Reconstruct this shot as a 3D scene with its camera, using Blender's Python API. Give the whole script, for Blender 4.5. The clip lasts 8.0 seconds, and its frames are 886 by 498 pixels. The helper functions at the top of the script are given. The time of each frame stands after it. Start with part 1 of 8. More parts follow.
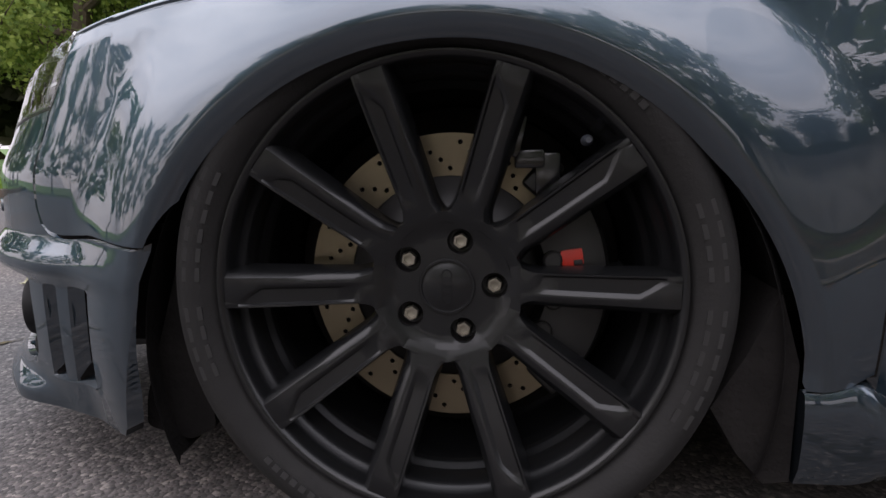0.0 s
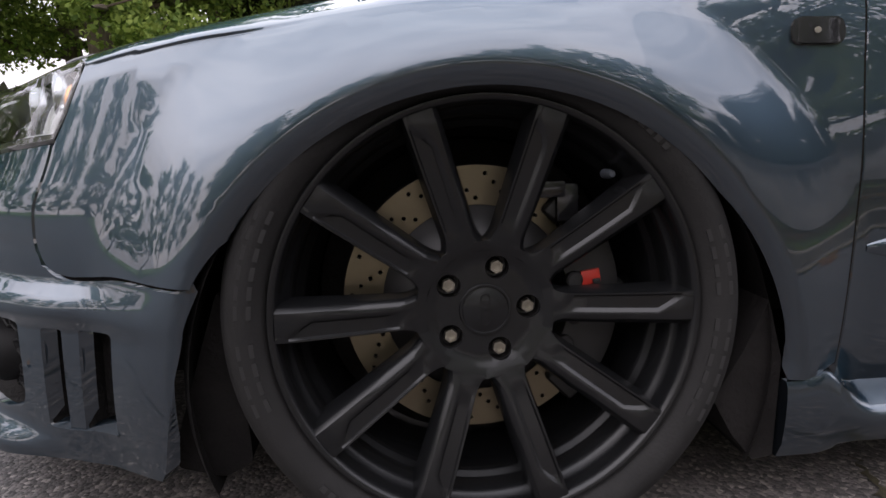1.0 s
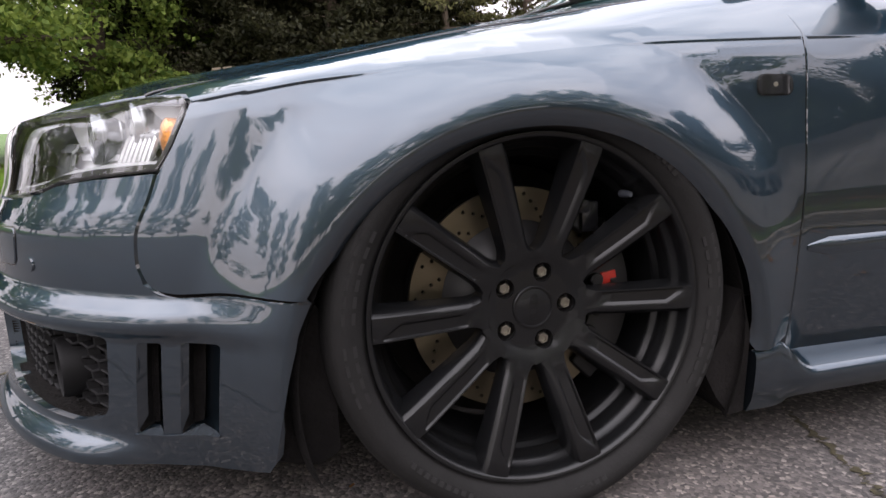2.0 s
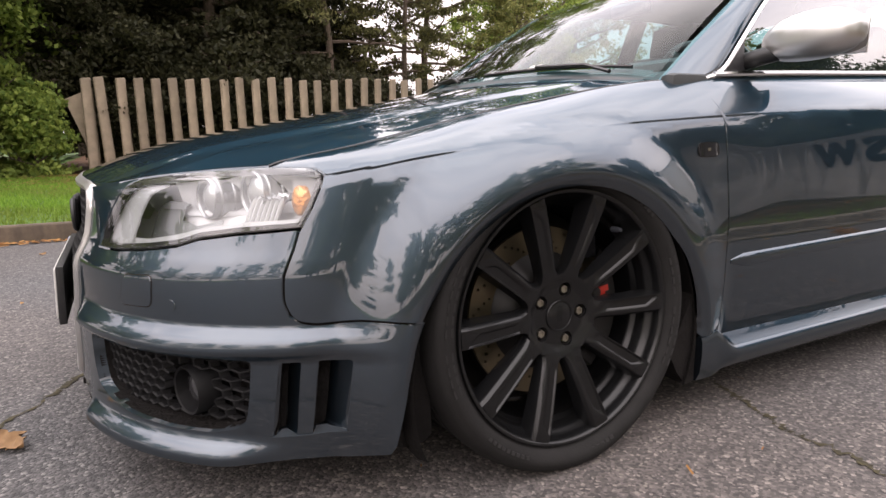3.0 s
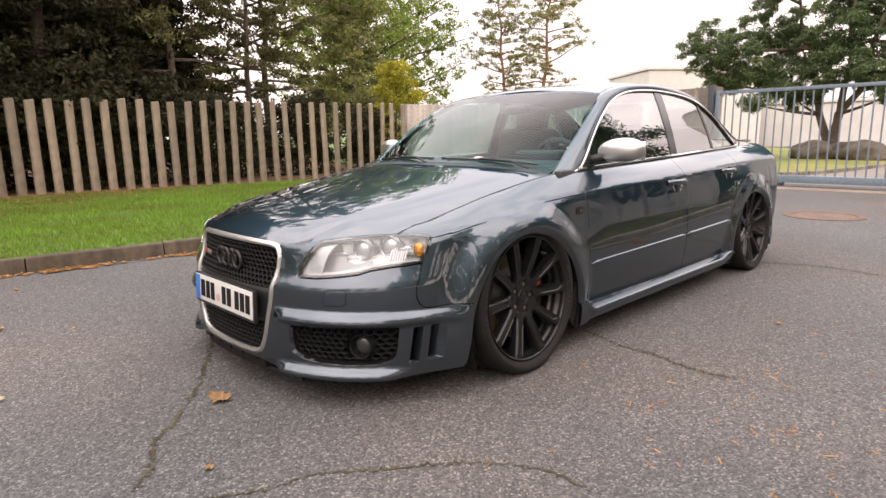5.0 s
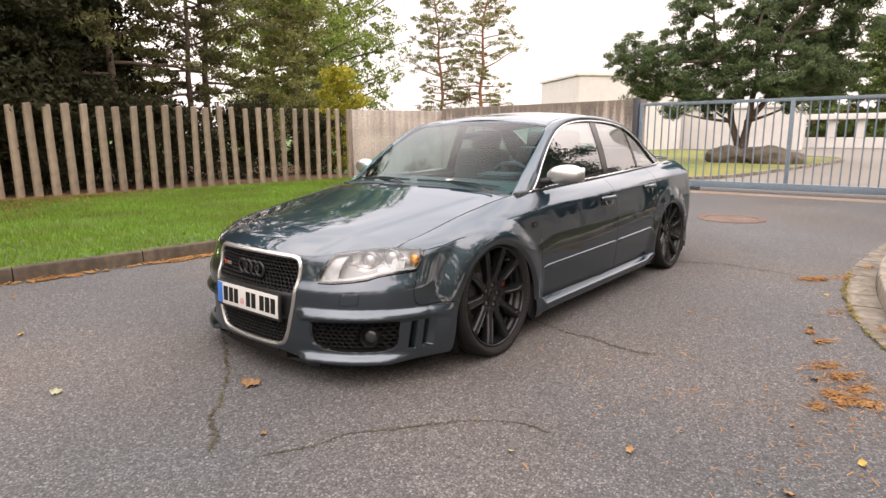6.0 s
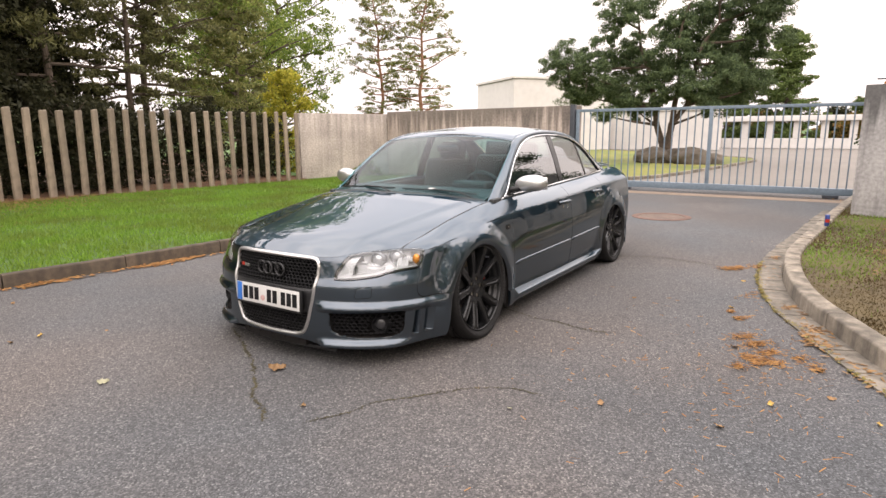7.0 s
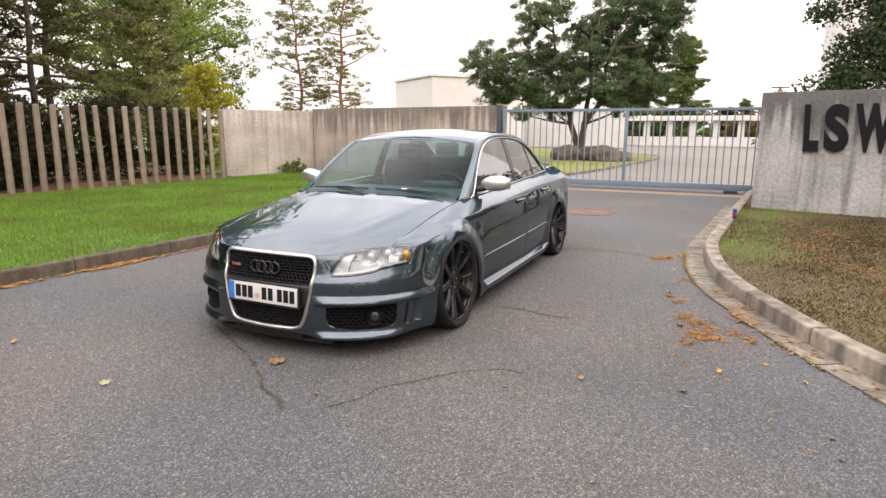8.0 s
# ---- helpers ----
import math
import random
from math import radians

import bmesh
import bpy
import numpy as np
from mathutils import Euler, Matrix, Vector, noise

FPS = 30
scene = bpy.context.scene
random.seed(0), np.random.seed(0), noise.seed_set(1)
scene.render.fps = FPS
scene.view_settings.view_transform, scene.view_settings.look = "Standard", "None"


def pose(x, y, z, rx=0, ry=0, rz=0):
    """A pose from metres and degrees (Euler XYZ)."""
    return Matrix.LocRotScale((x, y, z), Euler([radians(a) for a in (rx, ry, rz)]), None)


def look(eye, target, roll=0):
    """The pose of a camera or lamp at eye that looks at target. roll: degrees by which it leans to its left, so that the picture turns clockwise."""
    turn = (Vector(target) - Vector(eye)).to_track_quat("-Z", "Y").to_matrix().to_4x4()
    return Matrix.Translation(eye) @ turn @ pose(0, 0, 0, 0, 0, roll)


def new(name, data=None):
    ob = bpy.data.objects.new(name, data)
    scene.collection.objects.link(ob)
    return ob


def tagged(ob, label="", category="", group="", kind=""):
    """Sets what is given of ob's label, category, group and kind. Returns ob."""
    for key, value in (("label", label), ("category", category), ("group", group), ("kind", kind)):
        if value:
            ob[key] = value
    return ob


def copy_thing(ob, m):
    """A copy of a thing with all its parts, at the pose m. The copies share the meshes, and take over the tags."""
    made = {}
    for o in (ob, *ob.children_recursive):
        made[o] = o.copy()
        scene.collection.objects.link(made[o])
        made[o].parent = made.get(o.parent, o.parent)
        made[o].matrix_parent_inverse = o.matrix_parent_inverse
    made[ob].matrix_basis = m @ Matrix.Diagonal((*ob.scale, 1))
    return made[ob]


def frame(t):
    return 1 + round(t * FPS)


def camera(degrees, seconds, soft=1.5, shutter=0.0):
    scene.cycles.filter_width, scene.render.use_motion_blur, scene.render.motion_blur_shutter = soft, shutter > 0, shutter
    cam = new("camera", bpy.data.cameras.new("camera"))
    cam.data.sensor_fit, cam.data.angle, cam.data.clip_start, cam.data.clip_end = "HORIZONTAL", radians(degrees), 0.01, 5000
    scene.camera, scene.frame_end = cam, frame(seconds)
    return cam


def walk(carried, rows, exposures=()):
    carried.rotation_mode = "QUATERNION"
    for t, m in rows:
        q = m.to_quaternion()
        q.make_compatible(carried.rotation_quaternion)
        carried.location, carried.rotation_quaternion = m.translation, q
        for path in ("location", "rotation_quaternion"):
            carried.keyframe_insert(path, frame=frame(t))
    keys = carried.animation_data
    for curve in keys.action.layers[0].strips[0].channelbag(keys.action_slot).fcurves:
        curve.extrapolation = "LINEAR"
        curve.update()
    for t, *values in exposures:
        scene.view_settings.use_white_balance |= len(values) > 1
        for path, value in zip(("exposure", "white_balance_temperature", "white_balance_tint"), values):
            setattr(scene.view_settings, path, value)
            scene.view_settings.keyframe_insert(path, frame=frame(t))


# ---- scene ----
from mathutils.geometry import delaunay_2d_cdt

cam = camera(72.7, 8.0)
PATH = [
    (0, (0.076, -1.537, 0.492), (-0.15, 0.417, 0.127), -1.5),
    (0.5, (-0.022, -1.551, 0.518), (-0.045, 0.412, 0.136), -1.4),
    (1, (-0.12, -1.58, 0.546), (0.061, 0.373, 0.154), -1.5),
    (1.5, (-0.242, -1.633, 0.562), (0.121, 0.294, 0.165), -1.2),
    (2, (-0.378, -1.67, 0.595), (0.16, 0.214, 0.194), -1.0),
    (2.2, (-0.45, -1.685, 0.619), (0.167, 0.173, 0.211), -0.8),
    (3.3, (-0.949, -1.905, 0.743), (0.07, -0.224, 0.373), -1.2),
    (3.5, (-1.082, -1.985, 0.779), (0.003, -0.345, 0.414), -1.2),
    (4, (-1.385, -2.125, 0.87), (-0.188, -0.563, 0.511), -1.0),
    (4.2, (-1.513, -2.169, 0.899), (-0.278, -0.637, 0.54), -1.0),
    (5.3, (-2.157, -2.485, 1.063), (-0.737, -1.128, 0.686), -0.8),
    (5.5, (-2.279, -2.546, 1.108), (-0.831, -1.218, 0.731), -0.7),
    (6, (-2.564, -2.621, 1.175), (-1.047, -1.375, 0.794), -0.5),
    (6.5, (-2.875, -2.654, 1.235), (-1.299, -1.483, 0.853), -0.5),
    (7, (-3.183, -2.689, 1.288), (-1.542, -1.614, 0.902), -0.4),
    (7.5, (-3.449, -2.646, 1.359), (-1.749, -1.668, 0.967), -0.3),
    (8, (-3.64, -2.461, 1.348), (-1.863, -1.634, 0.948), 0.1),
]
EXPOSURES = [(0.0, 0.60, 6700, 24), (2.2, 0.97, 6850, 25), (3.4, 0.95, 7550, 26), (5.5, 0.89, 7750, 25), (8.0, 0.87, 7400, 22)]
walk(cam, [(t, look(eye, target, roll)) for t, eye, target, roll in PATH], EXPOSURES)

# ---- world and light: a bright, lightly clouded sky with a very soft sun ----
SUN_AZ, SUN_EL = radians(235.0), radians(48.0)
world = bpy.data.worlds.new("sky")
scene.world = world
world.use_nodes = True
wn, wl = world.node_tree.nodes, world.node_tree.links
wn.clear()
sky = wn.new("ShaderNodeTexSky")
sky.sky_type, sky.sun_disc = "NISHITA", False
sky.sun_elevation, sky.sun_rotation = SUN_EL, math.pi / 2 - SUN_AZ
sky.air_density, sky.dust_density = 1.2, 2.5
tc = wn.new("ShaderNodeTexCoord")
mp = wn.new("ShaderNodeMapping")
mp.inputs["Scale"].default_value = (1.0, 1.0, 2.6)
cl = wn.new("ShaderNodeTexNoise")
cl.inputs["Scale"].default_value, cl.inputs["Detail"].default_value, cl.inputs["Roughness"].default_value = 2.1, 7.0, 0.55
cr = wn.new("ShaderNodeValToRGB")
cr.color_ramp.elements[0].position, cr.color_ramp.elements[1].position = 0.30, 0.52
cr.color_ramp.elements[0].color, cr.color_ramp.elements[1].color = (0.80, 0.80, 0.80, 1), (1, 1, 1, 1)
cb = wn.new("ShaderNodeValToRGB")
cb.color_ramp.elements[0].position, cb.color_ramp.elements[1].position = 0.38, 0.66
cb.color_ramp.elements[0].color, cb.color_ramp.elements[1].color = (12.6, 13.0, 13.6, 1), (19.0, 18.9, 18.6, 1)
mixs = wn.new("ShaderNodeMixRGB")
bg = wn.new("ShaderNodeBackground")
bg.inputs["Strength"].default_value = 0.117
out = wn.new("ShaderNodeOutputWorld")
wl.new(tc.outputs["Generated"], mp.inputs["Vector"])
wl.new(mp.outputs["Vector"], cl.inputs["Vector"])
wl.new(cl.outputs["Fac"], cr.inputs["Fac"])
wl.new(cl.outputs["Fac"], cb.inputs["Fac"])
wl.new(cr.outputs["Color"], mixs.inputs["Fac"])
wl.new(sky.outputs["Color"], mixs.inputs["Color1"])
# thin cloud: bright part-way up, bluer and darker overhead
sz, zr, ov = wn.new("ShaderNodeSeparateXYZ"), wn.new("ShaderNodeValToRGB"), wn.new("ShaderNodeVectorMath")
zr.color_ramp.elements[0].position, zr.color_ramp.elements[1].position = 0.0, 1.0
zr.color_ramp.elements[0].color, zr.color_ramp.elements[1].color = (0.40, 0.405, 0.415, 1), (0.84, 0.95, 1.03, 1)
zr.color_ramp.elements.new(0.22).color = (0.52, 0.535, 0.55, 1)
zr.color_ramp.elements.new(0.36).color = (0.82, 0.86, 0.90, 1)
zb = zr.color_ramp.elements.new(0.48)
zb.color = (0.92, 0.975, 1.03, 1)
zr.color_ramp.elements.new(0.80).color = (0.95, 1.02, 1.07, 1)
ov.operation = "MULTIPLY"
wl.new(tc.outputs["Generated"], sz.inputs["Vector"])
wl.new(sz.outputs["Z"], zr.inputs["Fac"])
wl.new(cb.outputs["Color"], ov.inputs[0])
wl.new(zr.outputs["Color"], ov.inputs[1])
wl.new(ov.outputs["Vector"], mixs.inputs["Color2"])
wl.new(mixs.outputs["Color"], bg.inputs["Color"])
wl.new(bg.outputs["Background"], out.inputs["Surface"])

sun = new("sun", bpy.data.lights.new("sun", "SUN"))
sun.data.energy, sun.data.angle, sun.data.color = 1.0, radians(120), (1.0, 0.96, 0.90)
sun.matrix_basis = look((math.cos(SUN_AZ) * 50, math.sin(SUN_AZ) * 50, 50 * math.tan(SUN_EL)), (0, 0, 0))

# ---- materials ----
def mat(name, color, rough=0.6, metal=0.0, vary=0.15, scale=8.0, bump=0.0, bscale=None, spec=0.5, dark=None, coat=0.0, piece=False):
    """A surface with colour drift at two scales, and fine relief."""
    m = bpy.data.materials.new(name)
    m.use_nodes = True
    n, l = m.node_tree.nodes, m.node_tree.links
    b = n["Principled BSDF"]
    b.inputs["Roughness"].default_value, b.inputs["Metallic"].default_value = rough, metal
    b.inputs["Specular IOR Level"].default_value = spec
    b.inputs["Coat Weight"].default_value = coat
    b.inputs["Coat Roughness"].default_value = 0.03
    co = n.new("ShaderNodeTexCoord")
    if vary > 0:
        big, fine = n.new("ShaderNodeTexNoise"), n.new("ShaderNodeTexNoise")
        big.inputs["Scale"].default_value, fine.inputs["Scale"].default_value = scale * 0.13, scale
        big.inputs["Detail"].default_value, fine.inputs["Detail"].default_value = 4, 6
        for t in (big, fine):
            l.new(co.outputs["Object"], t.inputs["Vector"])
        add = n.new("ShaderNodeMath")
        add.operation = "ADD"
        l.new(big.outputs["Fac"], add.inputs[0])
        l.new(fine.outputs["Fac"], add.inputs[1])
        rmp = n.new("ShaderNodeMapRange")
        rmp.inputs["From Min"].default_value, rmp.inputs["From Max"].default_value = 0.65, 1.35
        l.new(add.outputs[0], rmp.inputs["Value"])
        mx = n.new("ShaderNodeMixRGB")
        lo = dark or tuple(c * (1 - vary) for c in color)
        hi = tuple(min(1, c * (1 + vary)) for c in color)
        mx.inputs["Color1"].default_value, mx.inputs["Color2"].default_value = (*lo, 1), (*hi, 1)
        l.new(rmp.outputs["Result"], mx.inputs["Fac"])
        last = mx.outputs["Color"]
        if piece:
            oi, hs = n.new("ShaderNodeObjectInfo"), n.new("ShaderNodeHueSaturation")
            r2 = n.new("ShaderNodeMapRange")
            r2.inputs["To Min"].default_value, r2.inputs["To Max"].default_value = 0.8, 1.2
            l.new(oi.outputs["Random"], r2.inputs["Value"])
            l.new(r2.outputs["Result"], hs.inputs["Value"])
            l.new(last, hs.inputs["Color"])
            last = hs.outputs["Color"]
        l.new(last, b.inputs["Base Color"])
    else:
        b.inputs["Base Color"].default_value = (*color, 1)
    if bump > 0:
        bn, bp = n.new("ShaderNodeTexNoise"), n.new("ShaderNodeBump")
        bn.inputs["Scale"].default_value, bn.inputs["Detail"].default_value = bscale or scale * 4, 5
        bp.inputs["Strength"].default_value, bp.inputs["Distance"].default_value = bump, 0.01
        l.new(co.outputs["Object"], bn.inputs["Vector"])
        l.new(bn.outputs["Fac"], bp.inputs["Height"])
        l.new(bp.outputs["Normal"], b.inputs["Normal"])
    return m


def paint_mat():
    m = bpy.data.materials.new("grey_green_metallic_paint")
    m.use_nodes = True
    n, l = m.node_tree.nodes, m.node_tree.links
    b = n["Principled BSDF"]
    b.inputs["Base Color"].default_value = (0.0405, 0.060, 0.079, 1)
    b.inputs["Metallic"].default_value, b.inputs["Roughness"].default_value = 1.0, 0.37
    b.inputs["Specular Tint"].default_value = (0.35, 0.45, 0.50, 1)
    b.inputs["Coat Weight"].default_value, b.inputs["Coat Roughness"].default_value, b.inputs["Coat IOR"].default_value = 1.0, 0.012, 1.70
    co, v, bp = n.new("ShaderNodeTexCoord"), n.new("ShaderNodeTexNoise"), n.new("ShaderNodeBump")
    v.inputs["Scale"].default_value, v.inputs["Detail"].default_value = 900, 2
    bp.inputs["Strength"].default_value, bp.inputs["Distance"].default_value = 0.03, 0.001
    l.new(co.outputs["Object"], v.inputs["Vector"])
    l.new(v.outputs["Fac"], bp.inputs["Height"])
    l.new(bp.outputs["Normal"], b.inputs["Normal"])
    return m


def glass_mat(name, tint=(0.9, 0.95, 0.94), rough=0.0, f0=0.04):
    """A thin pane: clear through, with a mirror that grows towards glancing angles, the same from both sides."""
    m = bpy.data.materials.new(name)
    m.use_nodes = True
    n, l = m.node_tree.nodes, m.node_tree.links
    n.clear()
    o, mix, tr, gl, lw = (n.new("ShaderNode" + k) for k in ("OutputMaterial", "MixShader", "BsdfTransparent", "BsdfGlossy", "LayerWeight"))
    tr.inputs["Color"].default_value = (*tint, 1)
    gl.inputs["Roughness"].default_value = rough
    lw.inputs["Blend"].default_value = 0.5
    pw, mr = n.new("ShaderNodeMath"), n.new("ShaderNodeMapRange")
    pw.operation = "POWER"
    pw.inputs[1].default_value = 5.0
    mr.inputs["To Min"].default_value, mr.inputs["To Max"].default_value = f0, 1.0
    l.new(lw.outputs["Facing"], pw.inputs[0])
    l.new(pw.outputs[0], mr.inputs["Value"])
    l.new(mr.outputs["Result"], mix.inputs[0])
    l.new(tr.outputs[0], mix.inputs[1])
    l.new(gl.outputs[0], mix.inputs[2])
    l.new(mix.outputs[0], o.inputs["Surface"])
    return m


def leaf_mat(name, c1, c2, trans=0.35, patch=None):
    """Leaves that let some light through, each clump its own tone."""
    m = bpy.data.materials.new(name)
    m.use_nodes = True
    n, l = m.node_tree.nodes, m.node_tree.links
    b, o = n["Principled BSDF"], n["Material Output"]
    g, mx = n.new("ShaderNodeNewGeometry"), n.new("ShaderNodeMixRGB")
    mx.inputs["Color1"].default_value, mx.inputs["Color2"].default_value = (*c1, 1), (*c2, 1)
    l.new(g.outputs["Random Per Island"], mx.inputs["Fac"])
    if patch:
        # worn and darker patches over the whole lawn
        tc_, ns, mr, m2 = n.new("ShaderNodeTexCoord"), n.new("ShaderNodeTexNoise"), n.new("ShaderNodeMapRange"), n.new("ShaderNodeMixRGB")
        ns.inputs["Scale"].default_value, ns.inputs["Detail"].default_value = 0.9, 5
        mr.inputs["From Min"].default_value, mr.inputs["From Max"].default_value = 0.42, 0.68
        mr.inputs["To Max"].default_value = 0.8
        m2.inputs["Color2"].default_value = (*patch, 1)
        l.new(tc_.outputs["Object"], ns.inputs["Vector"])
        l.new(ns.outputs["Fac"], mr.inputs["Value"])
        l.new(mr.outputs["Result"], m2.inputs["Fac"])
        l.new(mx.outputs["Color"], m2.inputs["Color1"])
        mx = m2
    l.new(mx.outputs["Color"], b.inputs["Base Color"])
    b.inputs["Roughness"].default_value, b.inputs["Specular IOR Level"].default_value = 0.65, 0.2
    t, ms = n.new("ShaderNodeBsdfTranslucent"), n.new("ShaderNodeMixShader")
    ms.inputs[0].default_value = trans
    l.new(mx.outputs["Color"], t.inputs["Color"])
    l.new(b.outputs[0], ms.inputs[1])
    l.new(t.outputs[0], ms.inputs[2])
    l.new(ms.outputs[0], o.inputs["Surface"])
    return m


def asphalt_mat():
    """Worn asphalt: pale and dark stone grains, blotches and faint stains."""
    m = bpy.data.materials.new("worn_asphalt")
    m.use_nodes = True
    n, l = m.node_tree.nodes, m.node_tree.links
    b = n["Principled BSDF"]
    co = n.new("ShaderNodeTexCoord")
    vo, n1, n2 = n.new("ShaderNodeTexVoronoi"), n.new("ShaderNodeTexNoise"), n.new("ShaderNodeTexNoise")
    vo.inputs["Scale"].default_value = 150
    n1.inputs["Scale"].default_value, n1.inputs["Detail"].default_value = 0.55, 6
    n2.inputs["Scale"].default_value, n2.inputs["Detail"].default_value = 38, 4
    for t in (vo, n1, n2):
        l.new(co.outputs["Object"], t.inputs["Vector"])
    r1 = n.new("ShaderNodeValToRGB")
    e = r1.color_ramp.elements
    e[0].position, e[0].color = 0.0, (0.031, 0.031, 0.0325, 1)
    e[1].position, e[1].color = 1.0, (0.185, 0.180, 0.173, 1)
    k = e.new(0.55)
    k.color = (0.066, 0.065, 0.065, 1)
    k = e.new(0.88)
    k.color = (0.103, 0.100, 0.098, 1)
    sep = n.new("ShaderNodeSeparateColor")
    l.new(vo.outputs["Color"], sep.inputs["Color"])
    l.new(sep.outputs["Red"], r1.inputs["Fac"])
    r2 = n.new("ShaderNodeMapRange")
    r2.inputs["From Min"].default_value, r2.inputs["From Max"].default_value = 0.3, 0.7
    r2.inputs["To Min"].default_value, r2.inputs["To Max"].default_value = 0.82, 1.18
    l.new(n1.outputs["Fac"], r2.inputs["Value"])
    r3 = n.new("ShaderNodeMapRange")
    r3.inputs["From Min"].default_value, r3.inputs["From Max"].default_value = 0.3, 0.7
    r3.inputs["To Min"].default_value, r3.inputs["To Max"].default_value = 0.78, 1.13
    l.new(n2.outputs["Fac"], r3.inputs["Value"])
    mu = n.new("ShaderNodeMath")
    mu.operation = "MULTIPLY"
    l.new(r2.outputs["Result"], mu.inputs[0])
    l.new(r3.outputs["Result"], mu.inputs[1])
    hs = n.new("ShaderNodeHueSaturation")
    l.new(r1.outputs["Color"], hs.inputs["Color"])
    l.new(mu.outputs[0], hs.inputs["Value"])
    # broad cool and warm areas
    n3, tint, mx = n.new("ShaderNodeTexNoise"), n.new("ShaderNodeValToRGB"), n.new("ShaderNodeMix")
    n3.inputs["Scale"].default_value, n3.inputs["Detail"].default_value = 0.42, 3
    l.new(co.outputs["Object"], n3.inputs["Vector"])
    tint.color_ramp.elements[0].position, tint.color_ramp.elements[0].color = 0.36, (0.92, 0.99, 1.05, 1)
    tint.color_ramp.elements[1].position, tint.color_ramp.elements[1].color = 0.64, (1.12, 1.0, 0.93, 1)
    l.new(n3.outputs["Fac"], tint.inputs["Fac"])
    mx.data_type, mx.blend_type = "RGBA", "MULTIPLY"
    mx.inputs["Factor"].default_value = 1.0
    l.new(hs.outputs["Color"], mx.inputs[6])
    l.new(tint.outputs["Color"], mx.inputs[7])
    l.new(mx.outputs[2], b.inputs["Base Color"])
    b.inputs["Roughness"].default_value = 0.85
    bp = n.new("ShaderNodeBump")
    bp.inputs["Strength"].default_value, bp.inputs["Distance"].default_value = 0.4, 0.005
    l.new(vo.outputs["Distance"], bp.inputs["Height"])
    bp.invert = True
    l.new(bp.outputs["Normal"], b.inputs["Normal"])
    return m


def concrete_mat(name, c, streak=0.35, runs=0.0):
    """Cast concrete with blotches, pores and dark rain streaks that run down."""
    m = bpy.data.materials.new(name)
    m.use_nodes = True
    n, l = m.node_tree.nodes, m.node_tree.links
    b = n["Principled BSDF"]
    co = n.new("ShaderNodeTexCoord")
    mp = n.new("ShaderNodeMapping")
    mp.inputs["Scale"].default_value = (8.5, 8.5, 0.42) if runs else (7.0, 7.0, 0.55)
    st, bl, po = n.new("ShaderNodeTexNoise"), n.new("ShaderNodeTexNoise"), n.new("ShaderNodeTexNoise")
    st.inputs["Scale"].default_value, st.inputs["Detail"].default_value = 1.0, 6
    bl.inputs["Scale"].default_value, bl.inputs["Detail"].default_value = 1.3, 6
    po.inputs["Scale"].default_value, po.inputs["Detail"].default_value = 60, 4
    l.new(co.outputs["Object"], mp.inputs["Vector"])
    l.new(mp.outputs["Vector"], st.inputs["Vector"])
    l.new(co.outputs["Object"], bl.inputs["Vector"])
    l.new(co.outputs["Object"], po.inputs["Vector"])
    r = n.new("ShaderNodeValToRGB")
    r.color_ramp.elements[0].position, r.color_ramp.elements[1].position = 0.36, 0.62
    r.color_ramp.elements[0].color = (*[v * (1 - streak) for v in c], 1)
    r.color_ramp.elements[1].color = (*c, 1)
    if runs:
        # rain streaks that start at the coping and run down by different lengths
        sx, mz, su = n.new("ShaderNodeSeparateXYZ"), n.new("ShaderNodeMapRange"), n.new("ShaderNodeMath")
        l.new(co.outputs["Object"], sx.inputs["Vector"])
        mz.inputs["From Min"].default_value, mz.inputs["From Max"].default_value = 1.05, 1.86
        mz.inputs["To Min"].default_value, mz.inputs["To Max"].default_value = -0.14, runs
        l.new(sx.outputs["Z"], mz.inputs["Value"])
        su.operation = "SUBTRACT"
        l.new(st.outputs["Fac"], su.inputs[0])
        l.new(mz.outputs["Result"], su.inputs[1])
        l.new(su.outputs[0], r.inputs["Fac"])
    else:
        l.new(st.outputs["Fac"], r.inputs["Fac"])
    mr = n.new("ShaderNodeMapRange")
    mr.inputs["From Min"].default_value, mr.inputs["From Max"].default_value = 0.3, 0.7
    mr.inputs["To Min"].default_value, mr.inputs["To Max"].default_value = 0.72, 1.2
    l.new(bl.outputs["Fac"], mr.inputs["Value"])
    # small pits and specks
    sp, sm, pm = n.new("ShaderNodeTexNoise"), n.new("ShaderNodeMapRange"), n.new("ShaderNodeMath")
    sp.inputs["Scale"].default_value, sp.inputs["Detail"].default_value = 22, 5
    sm.inputs["From Min"].default_value, sm.inputs["From Max"].default_value = 0.34, 0.66
    sm.inputs["To Min"].default_value, sm.inputs["To Max"].default_value = 0.80, 1.16
    pm.operation = "MULTIPLY"
    l.new(co.outputs["Object"], sp.inputs["Vector"])
    l.new(sp.outputs["Fac"], sm.inputs["Value"])
    l.new(mr.outputs["Result"], pm.inputs[0])
    l.new(sm.outputs["Result"], pm.inputs[1])
    hs = n.new("ShaderNodeHueSaturation")
    l.new(r.outputs["Color"], hs.inputs["Color"])
    l.new(pm.outputs[0], hs.inputs["Value"])
    l.new(hs.outputs["Color"], b.inputs["Base Color"])
    b.inputs["Roughness"].default_value = 0.9
    bp = n.new("ShaderNodeBump")
    bp.inputs["Strength"].default_value, bp.inputs["Distance"].default_value = 0.35, 0.006
    l.new(po.outputs["Fac"], bp.inputs["Height"])
